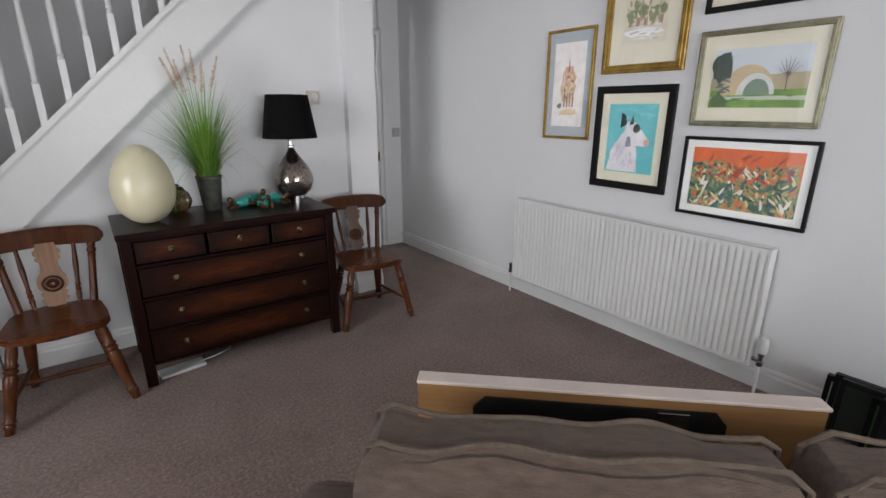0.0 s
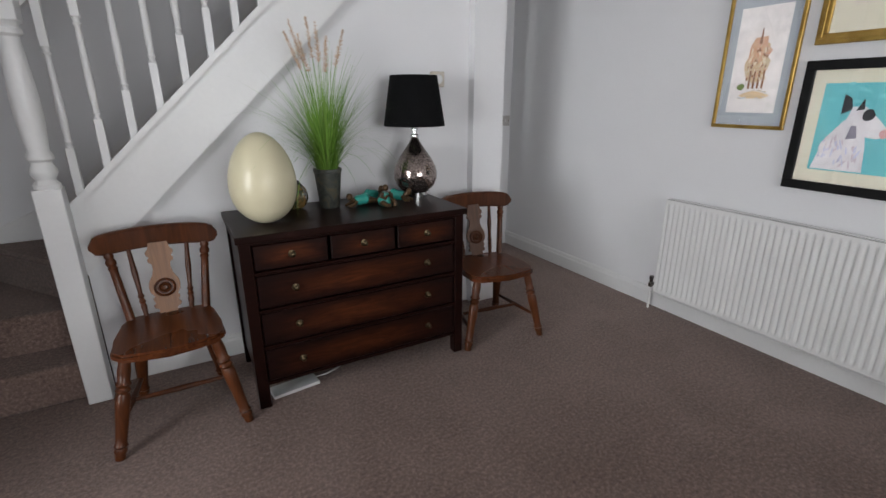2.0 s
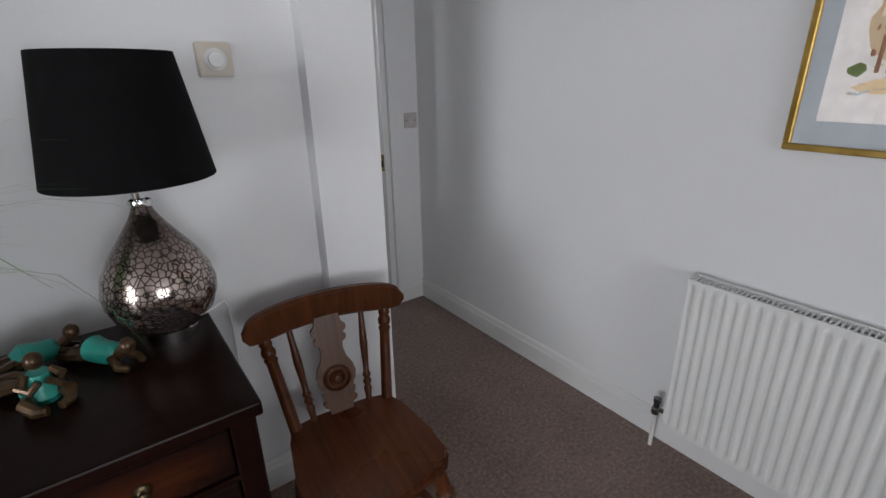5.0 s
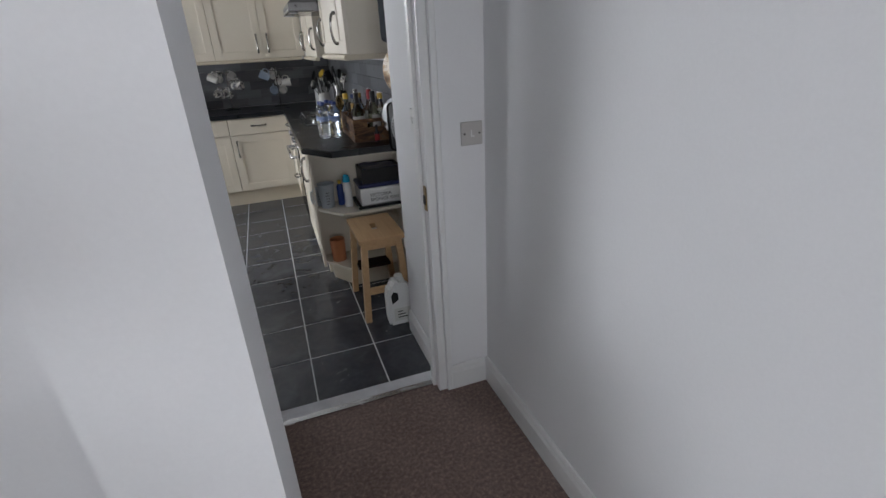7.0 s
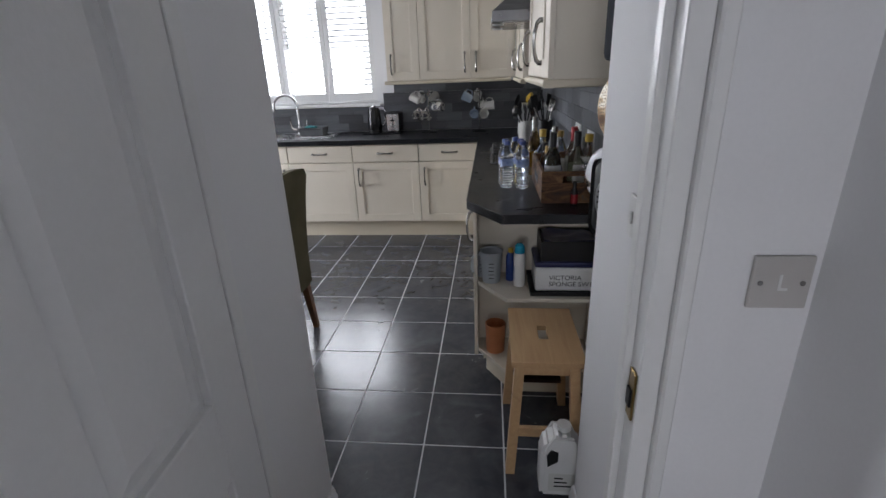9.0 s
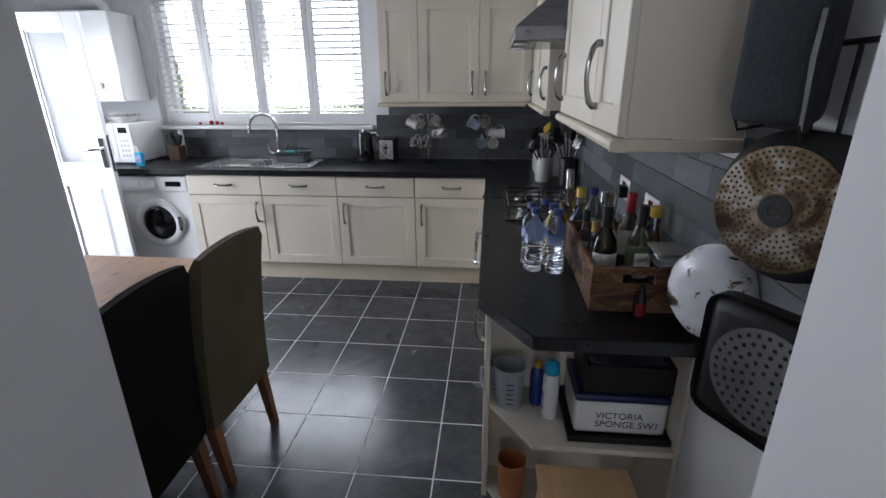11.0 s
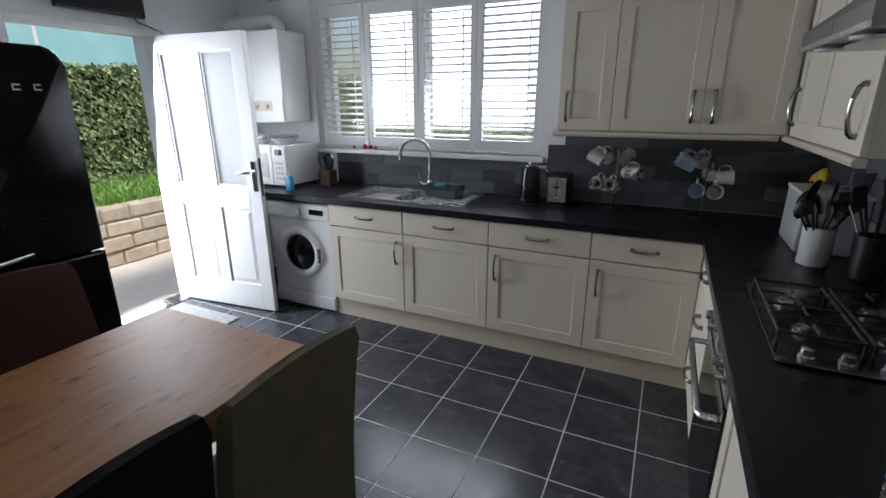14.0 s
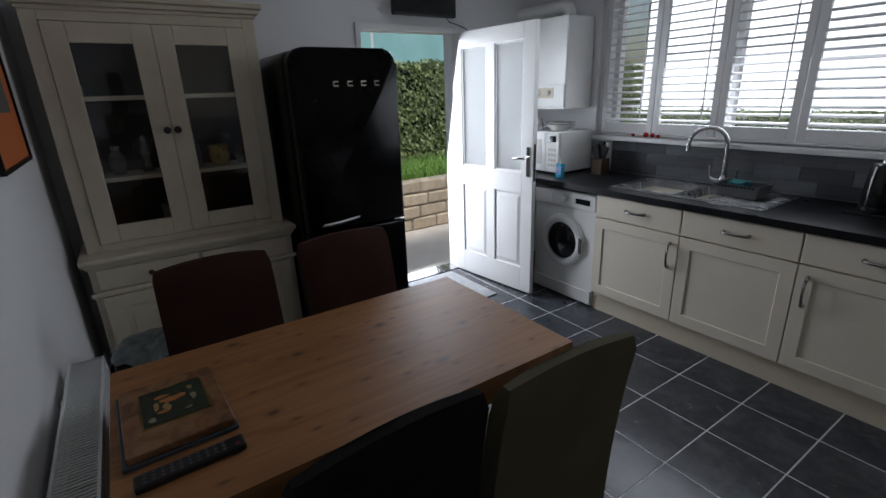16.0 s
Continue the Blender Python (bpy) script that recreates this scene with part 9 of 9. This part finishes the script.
# china in the dresser
CHINA_VASE = ((0.6, 0), (0.72, 0.03), (1.0, 0.38), (0.9, 0.65), (0.42, 0.85), (0.6, 1.0), (0.5, 0.98))
CHINA_JUG = ((0.7, 0), (0.85, 0.05), (1.0, 0.45), (0.92, 0.8), (0.98, 1.0), (0.88, 0.98))
CHINA_FIGURE = ((0.8, 0), (1.0, 0.06), (0.55, 0.12), (0.42, 0.3), (0.7, 0.5), (0.62, 0.7), (0.28, 0.78), (0.42, 0.9), (0.12, 1.0))
M_GREYGL = blotches("grey_glaze", [(0.3, (0.10, 0.10, 0.095)), (0.55, (0.24, 0.23, 0.21)), (0.75, (0.36, 0.35, 0.32))], 22.0, 0.25)
M_AMBERGL = blotches("amber_glaze", [(0.3, (0.16, 0.07, 0.015)), (0.55, (0.34, 0.17, 0.035)), (0.75, (0.46, 0.27, 0.07))], 14.0, 0.2)
M_YELLGL = blotches("yellow_glaze_with_leaves", [(0.30, (0.05, 0.14, 0.04)), (0.42, (0.44, 0.30, 0.10)), (0.7, (0.52, 0.40, 0.16))], 11.0, 0.25)
for y, zz, r, h, line, mat, label in (
        (4.66, 1.193, 0.035, 0.09, CHINA_JUG, M_GREYGL, "small grey china cup on a dresser shelf"),
        (4.76, 1.193, 0.042, 0.15, CHINA_VASE, M_GREYGL, "grey glazed china vase on a dresser shelf"),
        (4.90, 1.193, 0.034, 0.20, CHINA_FIGURE, M_GREYGL, "slim grey china ornament on a dresser shelf"),
        (4.98, 1.193, 0.030, 0.06, CHINA_JUG, M_PUMP, "low brown china cup on a dresser shelf"),
        (5.13, 1.193, 0.020, 0.13, CHINA_FIGURE, M_GREYGL, "slim grey china ornament on a dresser shelf"),
        (5.17, 1.193, 0.020, 0.13, CHINA_FIGURE, M_GREYGL, "slim grey china ornament on a dresser shelf"),
        (5.28, 1.193, 0.058, 0.115, CHINA_JUG, M_YELLGL, "yellow china jug with green leaves on a shelf"),
        (5.40, 1.193, 0.036, 0.12, CHINA_VASE, M_PUMP, "brown glazed china vase on a dresser shelf"),
        (4.67, 1.603, 0.030, 0.07, CHINA_VASE, M_GREYGL, "small grey china vase on the top shelf"),
        (5.07, 1.603, 0.040, 0.19, CHINA_VASE, M_AMBERGL, "amber glazed china vase on the top shelf"),
        (4.96, 0.836, 0.046, 0.16, CHINA_JUG, M_GREYGL, "pale grey china jug on the lowest shelf"),
        (5.30, 0.836, 0.050, 0.12, CHINA_VASE, M_PUMP, "brown glazed china vase on the lowest shelf")):
    bm = bmesh.new()
    lathe(bm, [(r * a, h * b) for a, b in line], 20)
    solid("china_ornament", bm, mat, pose(-1.66, y, zz), label, "ornament", "china in the dresser", smooth=True)

# door mat and the loose white leaf by the stairs
solid("door_mat", boxed(-0.32, 0.32, -0.24, 0.24, 0, 0.010, 0.004), surface("pale_grey_mat", (0.26, 0.26, 0.27), (0.40, 0.40, 0.41), 30.0, 0.95, 0.5, 200.0), pose(-1.47, 6.82, 0.0), "pale grey door mat inside the back door", "door mat")
panel_door("door_3", 0.76, 1.98, pose(-1.48, 1.93, 0.008, 0, 0, 62), M_DOOR, "white panelled door standing open beside the stairs")

# glass food box lying across the corner of the bottle crate
gb = thing("glass_food_box", pose(2.362, 5.265, CT + 0.1355), "clear glass food box with a clip lid on the crate's rim", "food box")
part("dish", boxed(-0.046, 0.046, -0.050, 0.052, 0.0, 0.036, 0.012, 3), M_CLEARGL, gb, "clear glass dish", True)
part("lid", boxed(-0.050, 0.050, -0.054, 0.056, 0.0365, 0.048, 0.005, 2), surface("grey_clear_lid", (0.20, 0.20, 0.19), (0.27, 0.27, 0.255), 7.0, 0.25, 0.0), gb, "translucent grey lid", True)

# ---- tiles ----
fk = bpy.data.objects["floor_kitchen"]
PX, PY, GX, GY = 0.3308, 0.3378, 1.654, 7.146
meshes = {}
x0 = GX - 11 * PX
for i in range(14):
    for j in range(13):
        a0, a1 = x0 + i * PX, x0 + (i + 1) * PX
        b0, b1 = GY - (j - 3) * PY, GY - (j - 4) * PY
        a0, a1, b0, b1 = max(a0, XL + 0.002), min(a1, XR - 0.002), max(b0, 4.036), min(b1, YB - 0.002)
        if a1 - a0 < 0.03 or b1 - b0 < 0.03:
            continue
        key = (round(a1 - a0, 3), round(b1 - b0, 3))
        if key not in meshes:
            w, d = (a1 - a0) / 2 - 0.0032, (b1 - b0) / 2 - 0.0032
            ob = part("floor_tile", boxed(-w, w, -d, d, -0.008, 0.0, 0.0015), M_SLATE, fk)
            meshes[key] = ob.data
        else:
            ob = again("floor_tile", meshes[key], fk, I4)
        ob.matrix_basis = pose((a0 + a1) / 2, (b0 + b1) / 2, random.uniform(-0.0006, 0.0), random.uniform(-0.08, 0.08), random.uniform(-0.08, 0.08), 0)

M_SPLASH = surface("grey_ceramic_tile", (0.075, 0.079, 0.088), (0.12, 0.125, 0.135), 6.0, 0.34, 0.14, 60.0, vary=0.5, stretch=(0.4, 1, 7))


def splash(name, m, spans, label):
    """Tiles in a running bond on a wall at y = 0 that looks to -y; spans: (x0, x1, z0, z1)."""
    bm = bmesh.new()
    for sx0, sx1, sz0, sz1 in spans:
        box(bm, sx0, sx1, -0.003, -0.0005, sz0, sz1)
    base = solid(name, bm, M_GROUTDK, m, label, "wall tiles", kind="structure")
    tw, thh = 0.25, 0.084
    rr = random.Random(len(name))
    cache = {}
    for sx0, sx1, sz0, sz1 in spans:
        row = 0
        z = sz0
        while z < sz1 - 0.012:
            zt = min(z + thh, sz1)
            x = tw * (math.floor(sx0 / tw) - 1) + (row % 2) * tw / 2 + (row % 3) * 0.03
            while x < sx1:
                a, b = max(x, sx0), min(x + tw, sx1)
                if b - a > 0.015:
                    key = (round(b - a, 3), round(zt - z, 3))
                    if key not in cache:
                        w, h = (b - a) / 2 - 0.001, (zt - z) / 2 - 0.001
                        ob = part("wall_tile", boxed(-w, w, -0.005, 0.0, -h, h, 0.0008), M_SPLASH, base)
                        cache[key] = ob.data
                    else:
                        ob = again("wall_tile", cache[key], base, I4)
                    ob.matrix_basis = pose((a + b) / 2, -0.003, (z + zt) / 2)
                x += tw
            z += thh
            row += 1


M_GROUTDK = surface("dark_grout", (0.06, 0.06, 0.065), (0.09, 0.09, 0.095), 20.0, 0.85, 0.1)
splash("splashback_window", pose(0, YB, 0), [(-0.90, 0.878, 0.912, 1.152), (0.878, XR - 0.008, 0.912, 1.275), (0.99, XR - 0.008, 1.2755, 1.36)], "grey ceramic splashback tiles behind the sink")
splash("splashback_hob", pose(XR, 0, 0, 0, 0, -90), [(-YB + 0.008, -5.10, 0.912, 1.362), (-5.10, -4.70, 0.912, 1.45)], "grey ceramic splashback tiles behind the hob")
